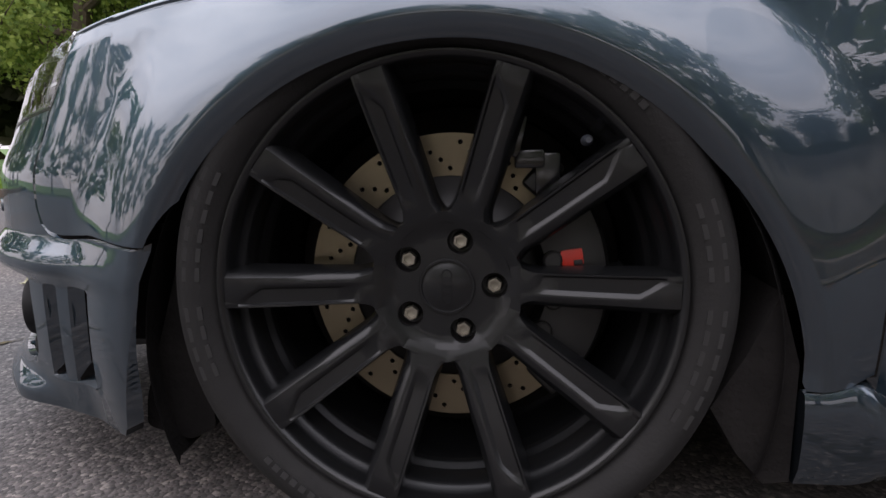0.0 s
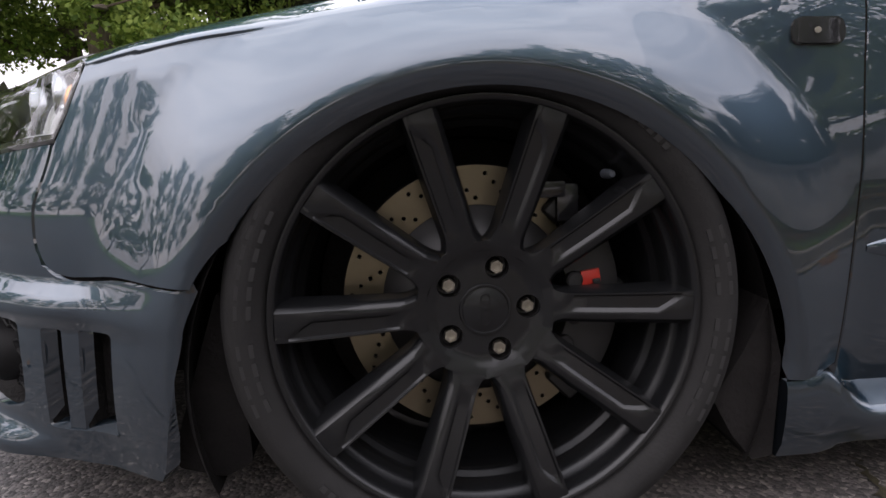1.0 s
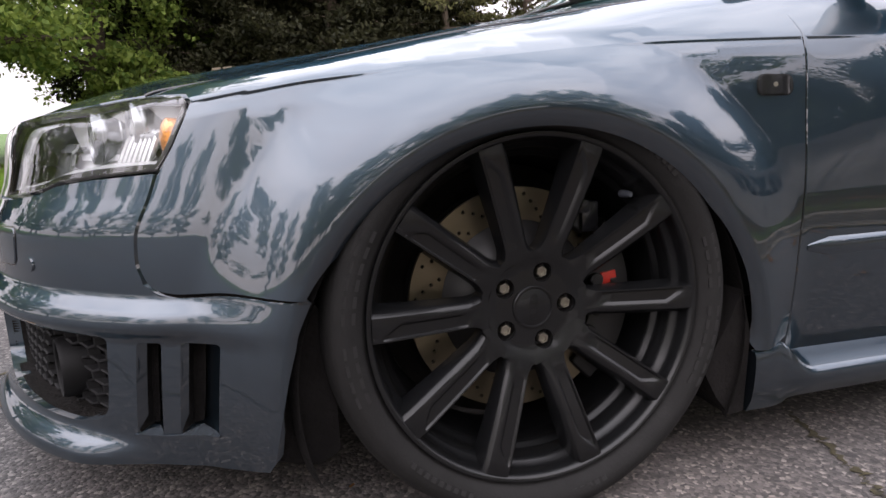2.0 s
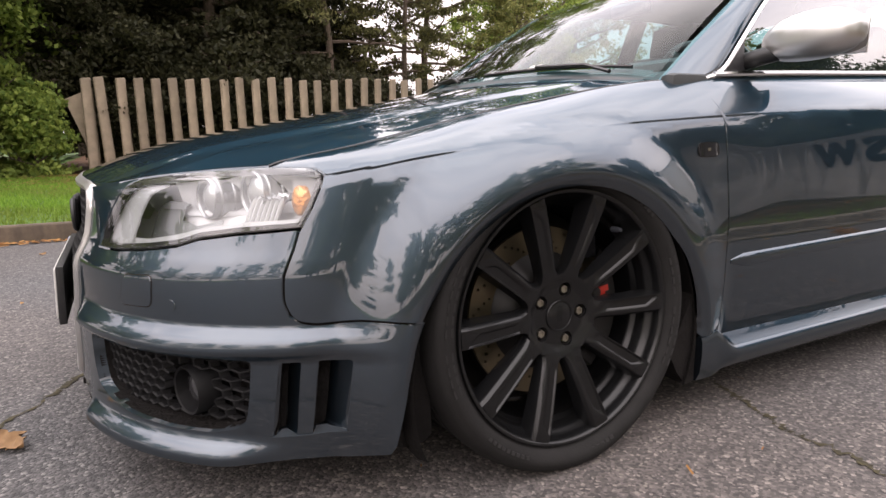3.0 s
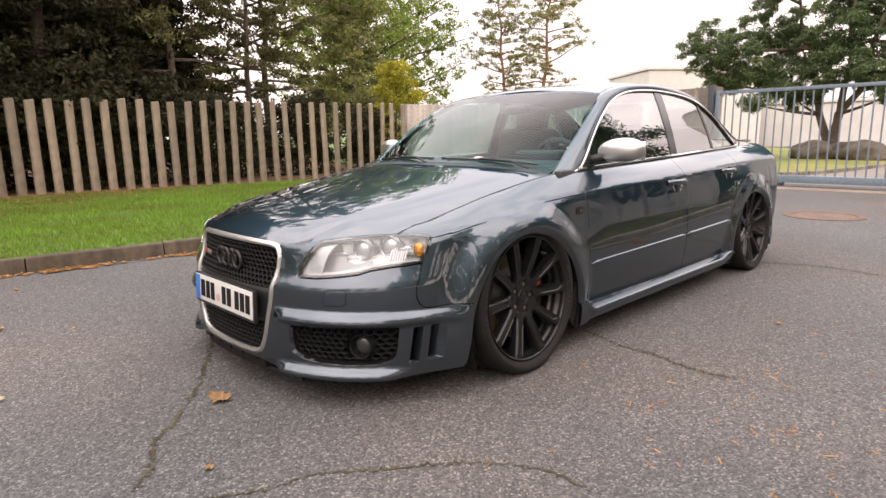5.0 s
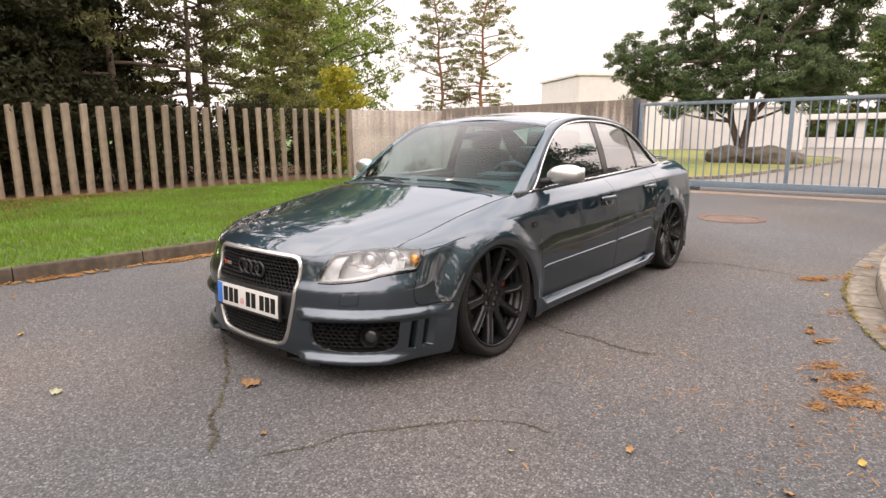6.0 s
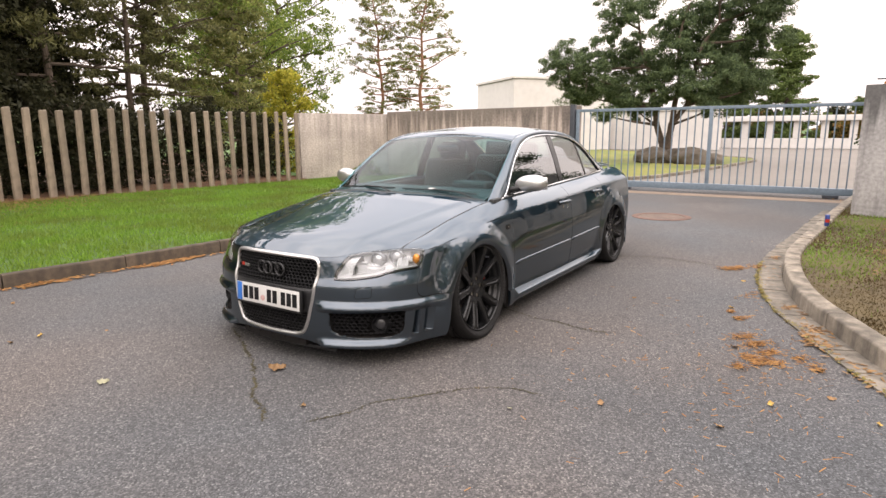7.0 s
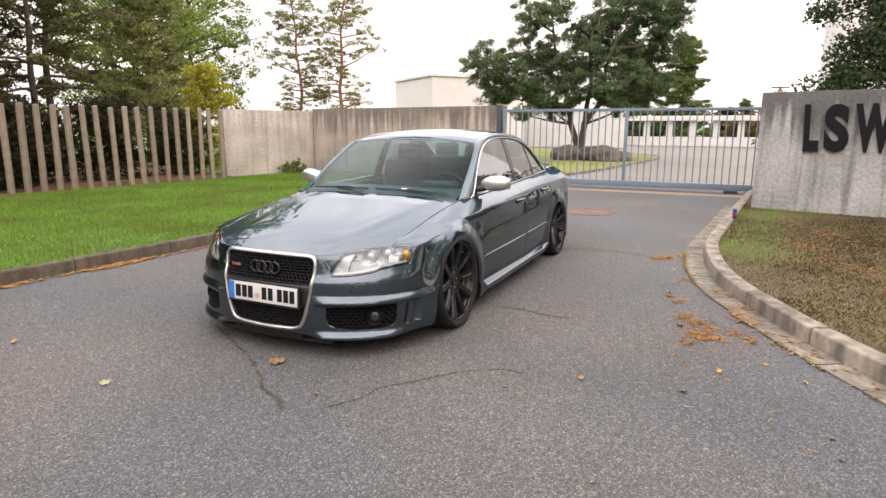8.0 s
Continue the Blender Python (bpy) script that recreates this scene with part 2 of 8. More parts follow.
    l.new(bp.outputs["Normal"], b.inputs["Normal"])
    return m


PAINT = paint_mat()
ASPHALT = asphalt_mat()
CONCRETE = concrete_mat("weathered_concrete", (0.44, 0.365, 0.315), 0.6, runs=0.22)
CONC_PALE = concrete_mat("pale_beige_concrete", (0.455, 0.395, 0.35), 0.35, runs=0.05)
CONC_SIGN = concrete_mat("grey_sign_concrete", (0.375, 0.362, 0.35), 0.72, runs=0.30)
KERB = concrete_mat("kerb_concrete", (0.27, 0.228, 0.178), 0.62)
GUTTER = concrete_mat("worn_gutter_concrete", (0.185, 0.158, 0.125), 0.5)
KERB_DARK = concrete_mat("mossy_kerb_concrete", (0.086, 0.063, 0.042), 0.5)
GRASS_SOIL = mat("lawn_soil", (0.050, 0.105, 0.0150), 0.95, vary=0.5, scale=9, bump=0.6, bscale=40)
ISLAND_TURF = mat("yellowing_turf", (0.150, 0.125, 0.030), 0.95, vary=0.5, scale=5, bump=0.6, bscale=30, dark=(0.055, 0.115, 0.014))
DRY_SOIL = mat("dry_lawn_soil", (0.070, 0.049, 0.020), 0.95, vary=0.45, scale=6, bump=0.6, bscale=40)
NEEDLE_SOIL = mat("needle_litter", (0.1056, 0.0495, 0.02112), 0.95, vary=0.4, scale=14, bump=0.8, bscale=60)
BLADE_GREEN = leaf_mat("grass_blade", (0.088, 0.190, 0.019), (0.190, 0.325, 0.045), 0.3, (0.125, 0.140, 0.032))
BLADE_DRY = leaf_mat("dry_grass_blade", (0.088, 0.055, 0.020), (0.078, 0.064, 0.019), 0.3, (0.062, 0.040, 0.016))
LEAF_DARK = leaf_mat("dark_conifer_leaf", (0.019, 0.021, 0.010), (0.046, 0.045, 0.020))
LEAF_AIRY = leaf_mat("olive_conifer_leaf", (0.1032, 0.1314, 0.04693), (0.3191, 0.3097, 0.1127), 0.45)
LEAF_GREEN = leaf_mat("green_leaf", (0.09, 0.1519, 0.03375), (0.2925, 0.36, 0.08438), 0.5)
LEAF_YELLOW = leaf_mat("yellowing_leaf", (0.20, 0.215, 0.028), (0.50, 0.44, 0.065), 0.5)
LEAF_PINE = leaf_mat("pine_needle", (0.036, 0.066, 0.034), (0.150, 0.200, 0.088), 0.35)
LEAF_THIN = leaf_mat("olive_pine_needle", (0.125, 0.150, 0.060), (0.300, 0.300, 0.125), 0.4)
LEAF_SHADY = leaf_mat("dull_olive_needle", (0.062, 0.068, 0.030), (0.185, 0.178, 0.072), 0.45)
LEAF_YEW = leaf_mat("dark_yew_needle", (0.022, 0.040, 0.018), (0.075, 0.105, 0.042), 0.3)
LEAF_MID = leaf_mat("mid_green_needle", (0.06, 0.10, 0.03), (0.15, 0.20, 0.06), 0.3)
LEAF_RUST = leaf_mat("rusty_autumn_leaf", (0.10, 0.11, 0.03), (0.30, 0.16, 0.05), 0.3)
BARK = mat("bark", (0.085, 0.062, 0.045), 0.95, vary=0.45, scale=14, bump=0.9, bscale=30)
BARK_RED = mat("red_pine_bark", (0.26, 0.13, 0.075), 0.95, vary=0.4, scale=14, bump=0.9, bscale=30)
STEEL_BLUE = mat("blue_grey_painted_steel", (0.14, 0.189, 0.231), 0.5, vary=0.18, scale=20, bump=0.1)
STEEL_DARK = mat("dark_steel", (0.04, 0.045, 0.055), 0.5, vary=0.2, scale=20)
WHITE_WALL = mat("off_white_plaster", (0.56, 0.54, 0.515), 0.85, vary=0.08, scale=3, bump=0.1)
YARD = mat("pale_yard_paving", (0.165, 0.146, 0.126), 0.9, vary=0.12, scale=3, bump=0.2)
ROCK = mat("boulder", (0.105, 0.086, 0.066), 0.9, vary=0.4, scale=7, bump=0.8, bscale=18)
RUST = mat("rusty_iron", (0.115, 0.058, 0.038), 0.8, vary=0.4, scale=25, bump=0.5)
CRACK = mat("mossy_crack_filling", (0.042, 0.035, 0.016), 0.95, vary=0.7, scale=70)
LETTER = mat("black_letter", (0.0084, 0.0084, 0.0091), 0.85, spec=0.2, vary=0.1, scale=10)
BLACK_PLASTIC = mat("black_plastic", (0.0084, 0.0084, 0.0091), 0.45, vary=0.2, scale=30, bump=0.1, bscale=300)
GLOSS_BLACK = mat("gloss_black_trim", (0.008, 0.008, 0.009), 0.18, vary=0.0)
LINER = mat("dusty_wheel_liner", (0.0085, 0.0075, 0.0072), 0.95, spec=0.15, vary=0.4, scale=20, bump=0.4, bscale=80)
RIM_BLACK = mat("satin_black_rim", (0.0052, 0.0054, 0.0058), 0.27, vary=0.08, scale=40, spec=0.35)
TYRE_MARK = mat("clean_rubber_mark", (0.0075, 0.0072, 0.0072), 0.55, vary=0.2, scale=40)
RUBBER = mat("tyre_rubber", (0.0088, 0.0083, 0.0080), 0.78, spec=0.28, vary=0.25, scale=35, bump=0.12, bscale=220)
CHROME = mat("chrome", (0.663, 0.663, 0.663), 0.06, metal=1.0, vary=0.0)
MIRROR_SILVER = mat("satin_aluminium_mirror_cap", (0.528, 0.52, 0.512), 0.33, metal=0.9, vary=0.03, scale=10)
DISC = mat("brake_disc_steel", (0.17, 0.14, 0.095), 0.40, metal=0.9, vary=0.2, scale=9)
CALIPER = mat("black_caliper", (0.009, 0.0085, 0.0085), 0.5, vary=0.3, scale=30)
RED = mat("red_enamel", (0.385, 0.0245, 0.014), 0.4, vary=0.1, scale=30)
NUT = mat("dull_steel_nut", (0.24, 0.22, 0.18), 0.38, metal=0.9, vary=0.2, scale=80)
AMBER = mat("amber_reflector", (0.64, 0.24, 0.04), 0.15, metal=0.6, vary=0.55, scale=70, bump=0.9, bscale=110, coat=0.8)
LAMP_SILVER = mat("lamp_silver", (0.44, 0.45, 0.46), 0.16, metal=0.6, vary=0.15, scale=40)
LID_GREY = mat("dusty_iron_lid", (0.115, 0.078, 0.060), 0.85, vary=0.3, scale=30, bump=0.4, bscale=90)
DRUM_GREY = mat("grey_lamp_drum", (0.30, 0.31, 0.32), 0.22, metal=0.75, vary=0.1, scale=40)
LAMP_SHELF = mat("grey_lamp_shelf", (0.34, 0.35, 0.36), 0.3, metal=0.3, vary=0.15, scale=40)
MESH_BLACK = mat("matt_black_mesh", (0.006, 0.006, 0.0065), 0.6, vary=0.2, scale=30, spec=0.2)
PLATE_WHITE = mat("plate_white", (0.5304, 0.5236, 0.5032), 0.35, vary=0.03, scale=20)
PLATE_BLUE = mat("plate_blue", (0.0204, 0.136, 0.442), 0.35, vary=0.05, scale=20)
INTERIOR = mat("grey_cabin_leather", (0.030, 0.034, 0.036), 0.55, vary=0.15, scale=12, bump=0.1)
INTERIOR_DARK = mat("dark_dashboard", (0.024, 0.026, 0.027), 0.6, vary=0.15, scale=12, bump=0.1)
TAIL_RED = mat("tail_light_red", (0.35, 0.01, 0.01), 0.15, vary=0.05, scale=20, coat=1.0)
GLASS_WIND = glass_mat("windscreen_glass", (0.50, 0.80, 0.82), f0=0.014)
GLASS_SIDE = glass_mat("side_glass", (0.60, 0.70, 0.69), f0=0.31)
GLASS_LENS = glass_mat("headlight_lens", (0.97, 0.98, 0.98), f0=0.075)
SATIN_BOWL = mat("silver_lamp_bowl", (0.54, 0.55, 0.56), 0.30, metal=0.2, vary=0.10, scale=45)
FOG_GLASS = mat("smoked_fog_glass", (0.03, 0.03, 0.032), 0.15, vary=0.0, coat=0.2)
LAMP_DARK = mat("dark_lamp_mask", (0.20, 0.21, 0.215), 0.25, metal=0.5, vary=0.0)

# ---- mesh helpers ----
def thing(name, label, category, group="", kind="", at=(0, 0, 0)):
    """An empty at the base of a thing, to carry its parts."""
    ob = new(name)
    ob.empty_display_size = 0.1
    ob.matrix_basis = Matrix.Translation(at)
    return tagged(ob, label, category, group, kind)


def mesh_ob(name, verts, faces, material, parent=None, label="", smooth=True, normals=None, sharp=None):
    me = bpy.data.meshes.new(name)
    me.from_pydata([tuple(v) for v in verts], [], [tuple(f) for f in faces])
    me.materials.append(material)
    me.polygons.foreach_set("use_smooth", [smooth] * len(me.polygons))
    me.update()
    if normals is not None:
        me.normals_split_custom_set_from_vertices([tuple(n) for n in normals])
    elif smooth and sharp:
        me.set_sharp_from_angle(angle=radians(sharp))
    ob = new(name, me)
    if parent is not None:
        ob.parent = parent
    if label:
        ob["label"] = label
    return ob


def part(name, bm, material, parent=None, label="", sharp=35.0):
    """Links a bmesh as one mesh object under a thing or a part."""
    me = bpy.data.meshes.new(name)
    bmesh.ops.recalc_face_normals(bm, faces=bm.faces)
    bm.to_mesh(me)
    bm.free()
    me.materials.append(material)
    me.polygons.foreach_set("use_smooth", [True] * len(me.polygons))
    me.set_sharp_from_angle(angle=radians(sharp))
    ob = new(name, me)
    if parent is not None:
        ob.parent = parent
    if label:
        ob["label"] = label
    return ob


def box(bm, c, size, rot=None, bevel=0.0, seg=2):
    """Adds a bevelled block to a bmesh: centre, full sizes, optional turn."""
    m = Matrix.LocRotScale(c, rot or Euler((0, 0, 0)), None)
    r = bmesh.ops.create_cube(bm, size=1.0)
    for v in r["verts"]:
        v.co = Vector((v.co.x * size[0], v.co.y * size[1], v.co.z * size[2]))
    if bevel > 0:
        edges = list({e for v in r["verts"] for e in v.link_edges})
        g = bmesh.ops.bevel(bm, geom=edges, offset=bevel, segments=seg, affect="EDGES", profile=0.6)
        vs = {v for f in g["faces"] for v in f.verts} | {v for v in r["verts"] if v.is_valid}
    else:
        vs = set(r["verts"])
    for v in vs:
        v.co = m @ v.co
    return vs


def lathe(bm, profile, n=96, axis="y", closed=False, a0=0.0, a1=2 * math.pi):
    """Turns (radius, height) pairs round an axis. Along y the height goes towards -y."""
    full = abs(a1 - a0 - 2 * math.pi) < 1e-6
    rings = []
    for i in range(n if full else n + 1):
        a = a0 + (a1 - a0) * i / n
        if axis == "y":
            rings.append([bm.verts.new((r * math.cos(a), -h, r * math.sin(a))) for r, h in profile])
        else:
            rings.append([bm.verts.new((r * math.cos(a), r * math.sin(a), h)) for r, h in profile])
    for i in range(len(rings) if full else len(rings) - 1):
        p, q = rings[i], rings[(i + 1) % len(rings)]
        for j in range(len(profile) - (0 if closed else 1)):
            k = (j + 1) % len(profile)
            bm.faces.new((p[j], q[j], q[k], p[k]))


def tube(bm, pts, r, n=8, cap=True, radii=None):
    """A round bar along a line of points."""
    pts = [Vector(p) for p in pts]
    rings, up = [], None
    for i, p in enumerate(pts):
        d = (pts[min(i + 1, len(pts) - 1)] - pts[max(i - 1, 0)]).normalized()
        if up is None:
            up = d.orthogonal().normalized()
        up = (up - d * up.dot(d)).normalized()
        s = d.cross(up)
        rr = radii[i] if radii else r
        rings.append([bm.verts.new(p + (up * math.cos(2 * math.pi * k / n) + s * math.sin(2 * math.pi * k / n)) * rr) for k in range(n)])
    for a, b in zip(rings, rings[1:]):
        for k in range(n):
            bm.faces.new((a[k], a[(k + 1) % n], b[(k + 1) % n], b[k]))
    if cap:
        bm.faces.new(rings[0][::-1])
        bm.faces.new(rings[-1])


def prism(bm, poly, z0, z1, to=None):
    """A solid of a flat outline between two heights; to: a matrix that lays it in place."""
    to = to or Matrix.Identity(4)
    a = [bm.verts.new(to @ Vector((x, y, z0))) for x, y in poly]
    b = [bm.verts.new(to @ Vector((x, y, z1))) for x, y in poly]
    bm.faces.new(a[::-1])
    bm.faces.new(b)
    n = len(poly)
    for i in range(n):
        bm.faces.new((a[i], a[(i + 1) % n], b[(i + 1) % n], b[i]))


def curve_of(xs, ys):
    """A smooth monotone curve through given values."""
    xs, ys = np.array(xs, float), np.array(ys, float)
    h = np.diff(xs)
    d = np.diff(ys) / h
    m = np.zeros(len(xs))
    for i in range(1, len(xs) - 1):
        if d[i - 1] * d[i] > 0:
            w1, w2 = 2 * h[i] + h[i - 1], h[i] + 2 * h[i - 1]
            m[i] = (w1 + w2) / (w1 / d[i - 1] + w2 / d[i])
    m[0], m[-1] = d[0], d[-1]

    def f(x):
        x = np.clip(np.asarray(x, float), xs[0], xs[-1])
        i = np.clip(np.searchsorted(xs, x) - 1, 0, len(xs) - 2)
        t = (x - xs[i]) / h[i]
        t2, t3 = t * t, t * t * t
        return (2 * t3 - 3 * t2 + 1) * ys[i] + (t3 - 2 * t2 + t) * h[i] * m[i] + (3 * t2 - 2 * t3) * ys[i + 1] + (t3 - t2) * h[i] * m[i + 1]
    return f


def polyline(pts, step):
    """Points at even steps along straight pieces, corners kept."""
    out = []
    for p, q in zip(pts, pts[1:]):
        p, q = np.array(p, float), np.array(q, float)
        k = max(1, int(np.ceil(np.linalg.norm(q - p) / step)))
        out += [tuple(p + (q - p) * i / k) for i in range(k)]
    return out + [tuple(pts[-1])]


def spline(pts, n=10):
    """A smooth line through points of any dimension (Catmull-Rom)."""
    P = [np.array(p, float) for p in pts]
    P = [2 * P[0] - P[1]] + P + [2 * P[-1] - P[-2]]
    out = []
    for i in range(1, len(P) - 2):
        for k in range(n):
            t = k / n
            out.append(tuple(0.5 * (2 * P[i] + (P[i + 1] - P[i - 1]) * t + (2 * P[i - 1] - 5 * P[i] + 4 * P[i + 1] - P[i + 2]) * t * t + (3 * P[i] - P[i - 1] - 3 * P[i + 1] + P[i + 2]) * t ** 3)))
    return out + [tuple(P[-2])]


def inside(px, py, poly):
    """Which of the points lie inside an outline."""
    res = np.zeros(len(px), bool)
    P = np.array(poly, float)
    Q = np.roll(P, -1, 0)
    for (x1, y1), (x2, y2) in zip(P, Q):
        if y1 != y2:
            res ^= ((y1 > py) != (y2 > py)) & (px < (x2 - x1) * (py - y1) / (y2 - y1) + x1)
    return res


def fan_mesh(poly, holes, step, extra=()):
    """Fills an outline with holes with even triangles. Returns points, triangles and border edges."""
    loops = [list(poly)] + [list(hh) for hh in holes]
    pts, edges = [], []
    for lp in loops:
        ring = polyline(lp + [lp[0]], step * 0.75)[:-1]
        base = len(pts)
        pts += ring
        edges += [(base + i, base + (i + 1) % len(ring)) for i in range(len(ring))]
    lo, hi = np.array(pts).min(0), np.array(pts).max(0)
    if len(extra):
        X = np.array(extra)
        B = np.array(pts)
        okx = inside(X[:, 0], X[:, 1], loops[0])
        for hh in loops[1:]:
            okx &= ~inside(X[:, 0], X[:, 1], hh)
        X = X[okx]
        far = np.min((X[:, None, 0] - B[None, :, 0]) ** 2 + (X[:, None, 1] - B[None, :, 1]) ** 2, 1) > 0.003 ** 2
        pts = pts + [tuple(p) for p in X[far]]
    B = np.array(pts)
    gx, gy = np.meshgrid(np.arange(lo[0], hi[0], step), np.arange(lo[1], hi[1], step))
    gx, gy = gx.ravel(), gy.ravel()
    ok = inside(gx, gy, loops[0])
    for hh in loops[1:]:
        ok &= ~inside(gx, gy, hh)
    gx, gy = gx[ok], gy[ok]
    if len(gx):
        d = np.min((gx[:, None] - B[None, :, 0]) ** 2 + (gy[:, None] - B[None, :, 1]) ** 2, 1)
        keep = d > (0.5 * step) ** 2
        pts = pts + list(zip(gx[keep], gy[keep]))
    r = delaunay_2d_cdt([Vector((float(x), float(y))) for x, y in pts], edges, [], 0, 1e-6)
    V = np.array([tuple(v) for v in r[0]])
    T = np.array([f for f in r[2] if len(f) == 3])
    C = V[T].mean(1)
    ok = inside(C[:, 0], C[:, 1], loops[0])
    for hh in loops[1:]:
        ok &= ~inside(C[:, 0], C[:, 1], hh)
    T = T[ok]
    seen = {}
    for t in T:
        for i in range(3):
            a, b = int(t[i]), int(t[(i + 1) % 3])
            key = (min(a, b), max(a, b))
            seen[key] = seen.get(key, 0) + 1
    return V, T, [k for k, c in seen.items() if c == 1]


def leaf_cloud(centres, radii, per, size, rng, flat=1.0, long=1.6):
    """Many small leaf blades round clump centres. Returns points and faces."""
    C = np.repeat(np.array(centres), per, 0)
    R = np.repeat(np.array(radii), per)
    N = len(C)
    d = rng.normal(size=(N, 3))
    d /= np.linalg.norm(d, axis=1)[:, None]
    d *= (rng.random(N) ** 0.45 * R)[:, None]
    d[:, 2] *= flat
    P = C + d
    u = rng.normal(size=(N, 3))
    u /= np.linalg.norm(u, axis=1)[:, None]
    w = np.cross(u, rng.normal(size=(N, 3)))
    w /= np.linalg.norm(w, axis=1)[:, None]
    s = (size * (0.6 + 0.8 * rng.random(N)))[:, None]
    V = np.stack([P - u * s * long * 0.5, P + w * s * 0.5, P + u * s * long * 0.5, P - w * s * 0.5], 1).reshape(-1, 3)
    F = np.arange(4 * N).reshape(-1, 4)
    return V, F


def fast_mesh(name, V, F, material, parent=None):
    """A large mesh of equal faces, straight from arrays."""
    me = bpy.data.meshes.new(name)
    k = F.shape[1]
    me.vertices.add(len(V))
    me.vertices.foreach_set("co", np.asarray(V, np.float32).ravel())
    me.loops.add(F.size)
    me.loops.foreach_set("vertex_index", np.asarray(F, np.int32).ravel())
    me.polygons.add(len(F))
    me.polygons.foreach_set("loop_start", np.arange(0, F.size, k, dtype=np.int32))
    me.update(calc_edges=True)
    me.materials.append(material)
    ob = new(name, me)
    if parent is not None:
        ob.parent = parent
    return ob

# ---- the place: ground, road, lawns, kerbs ----
def sheet(name, poly, z, material, label, category="ground", step=None, wave=0.0):
    V, T, E = fan_mesh(poly, [], step or 4.0)
    verts = [(x, y, (z(x, y) if callable(z) else z) + wave * noise.noise((x * 0.9, y * 0.9, 0))) for x, y in V]
    faces = []
    for t in T:
        a, b, c = (V[i] for i in t)
        flip = (b[0] - a[0]) * (c[1] - a[1]) - (b[1] - a[1]) * (c[0] - a[0]) < 0
        faces.append(tuple(t[::-1]) if flip else tuple(t))
    return tagged(mesh_ob(name, verts, faces, material), label, category, kind="structure")


def ring_ground():
    bm = bmesh.new()
    bmesh.ops.create_circle(bm, cap_ends=True, segments=64, radius=1500)
    for v in bm.verts:
        v.co.z = -0.03
    return tagged(part("ground", bm, GRASS_SOIL), "flat grassy land out to the horizon", "ground", kind="structure")


ring_ground()
# the kerb lines, seen from above: the lawn side of the road, and the bend by the sign wall
KERB_N = spline([(-30, 5.2), (-9, 4.1), (-5, 3.62), (-1.2, 3.12), (1.4, 2.83), (4.5, 2.62), (7.5, 2.75), (10.0, 2.9)], 8)
KERB_S = spline([(10.0, -2.95), (8.0, -2.72), (5.6, -2.50), (4.1, -2.36), (3.3, -2.33), (2.45, -2.40), (1.7, -2.56), (1.15, -2.78), (0.6, -3.02), (0.02, -3.34), (-1.2, -4.1), (-2.6, -5.2), (-5, -7.6), (-12, -16), (-20, -26)], 8)
KERB_H = 0.12


def offset(line, d):
    out = []
    for i, p in enumerate(line):
        a, b = np.array(line[max(i - 1, 0)]), np.array(line[min(i + 1, len(line) - 1)])
        t = (b - a) / np.linalg.norm(b - a)
        out.append((p[0] - t[1] * d, p[1] + t[0] * d))
    return out


sheet("road", KERB_N + [(10.6, 3.0), (10.6, -3.4)] + KERB_S + [(-27, -30), (-20, -14), (-19, -4), (-23, 4)], 0.0, ASPHALT, "worn grey asphalt driveway with cracks and pale grains", "road", step=2.5)
sheet("yard", [(10.6, 3.0), (11.5, 9.0), (36, 26), (60, 26), (60, -26), (10.6, -26), (10.6, -3.4)], 0.0, YARD, "pale paved yard behind the sliding gate", "pavement", step=4)
sheet("joint_strip", [(9.3, 2.6), (9.75, 2.6), (9.75, -3.0), (9.3, -3.0)], 0.004, mat("dusty_joint", (0.20, 0.145, 0.105), 0.95, vary=0.35, scale=8), "dusty concrete strip before the gate track", "pavement", step=0.5)


def lawn_n_z(x, y):
    return KERB_H - 0.015 - 0.07 * np.clip((y - 3) / 6.0, 0, 1)


FENCE_A, FENCE_B = (-1.36, 10.926), (8.07, 9.04)
sheet("lawn_north", offset(KERB_N, 0.11) + [(10.35, 3.1), (11.2, 8.8), (8.6, 9.7), (-2.4, 11.3), (-2.4, 26), (-30, 26)], lawn_n_z, GRASS_SOIL, "mown green lawn between kerb and post fence", "lawn", step=0.5, wave=0.02)
sheet("needle_bed", [(-2.3, 10.3), (0.2, 10.05), (3.5, 9.72), (8.2, 8.97), (8.6, 9.6), (14, 24), (6, 34), (-1.7, 34)], lambda x, y: 0.05, NEEDLE_SOIL, "brown needle litter under the fence and trees", "ground", step=0.7, wave=0.03)
sheet("lawn_south", offset(KERB_S, 0.135) + [(-20, -40), (22, -40), (22, -6), (10.2, -3.4)], KERB_H - 0.034, DRY_SOIL, "patchy dry lawn beside the curved kerb", "lawn", step=0.6, wave=0.025)
ISLAND = spline([(10.8, 2.75), (12.2, 1.95), (13.9, 1.25), (18.4, 0.62), (22.5, 0.15), (25.0, 0.25), (26.3, 1.2), (29.5, 4.2), (33.2, 8.2), (34.0, 10.0)], 5)
sheet("island_lawn", ISLAND + [(34, 12), (11.5, 12), (11.4, 8.0)], 0.055, ISLAND_TURF, "yellowing lawn round the pine behind the gate", "lawn", step=1.0)


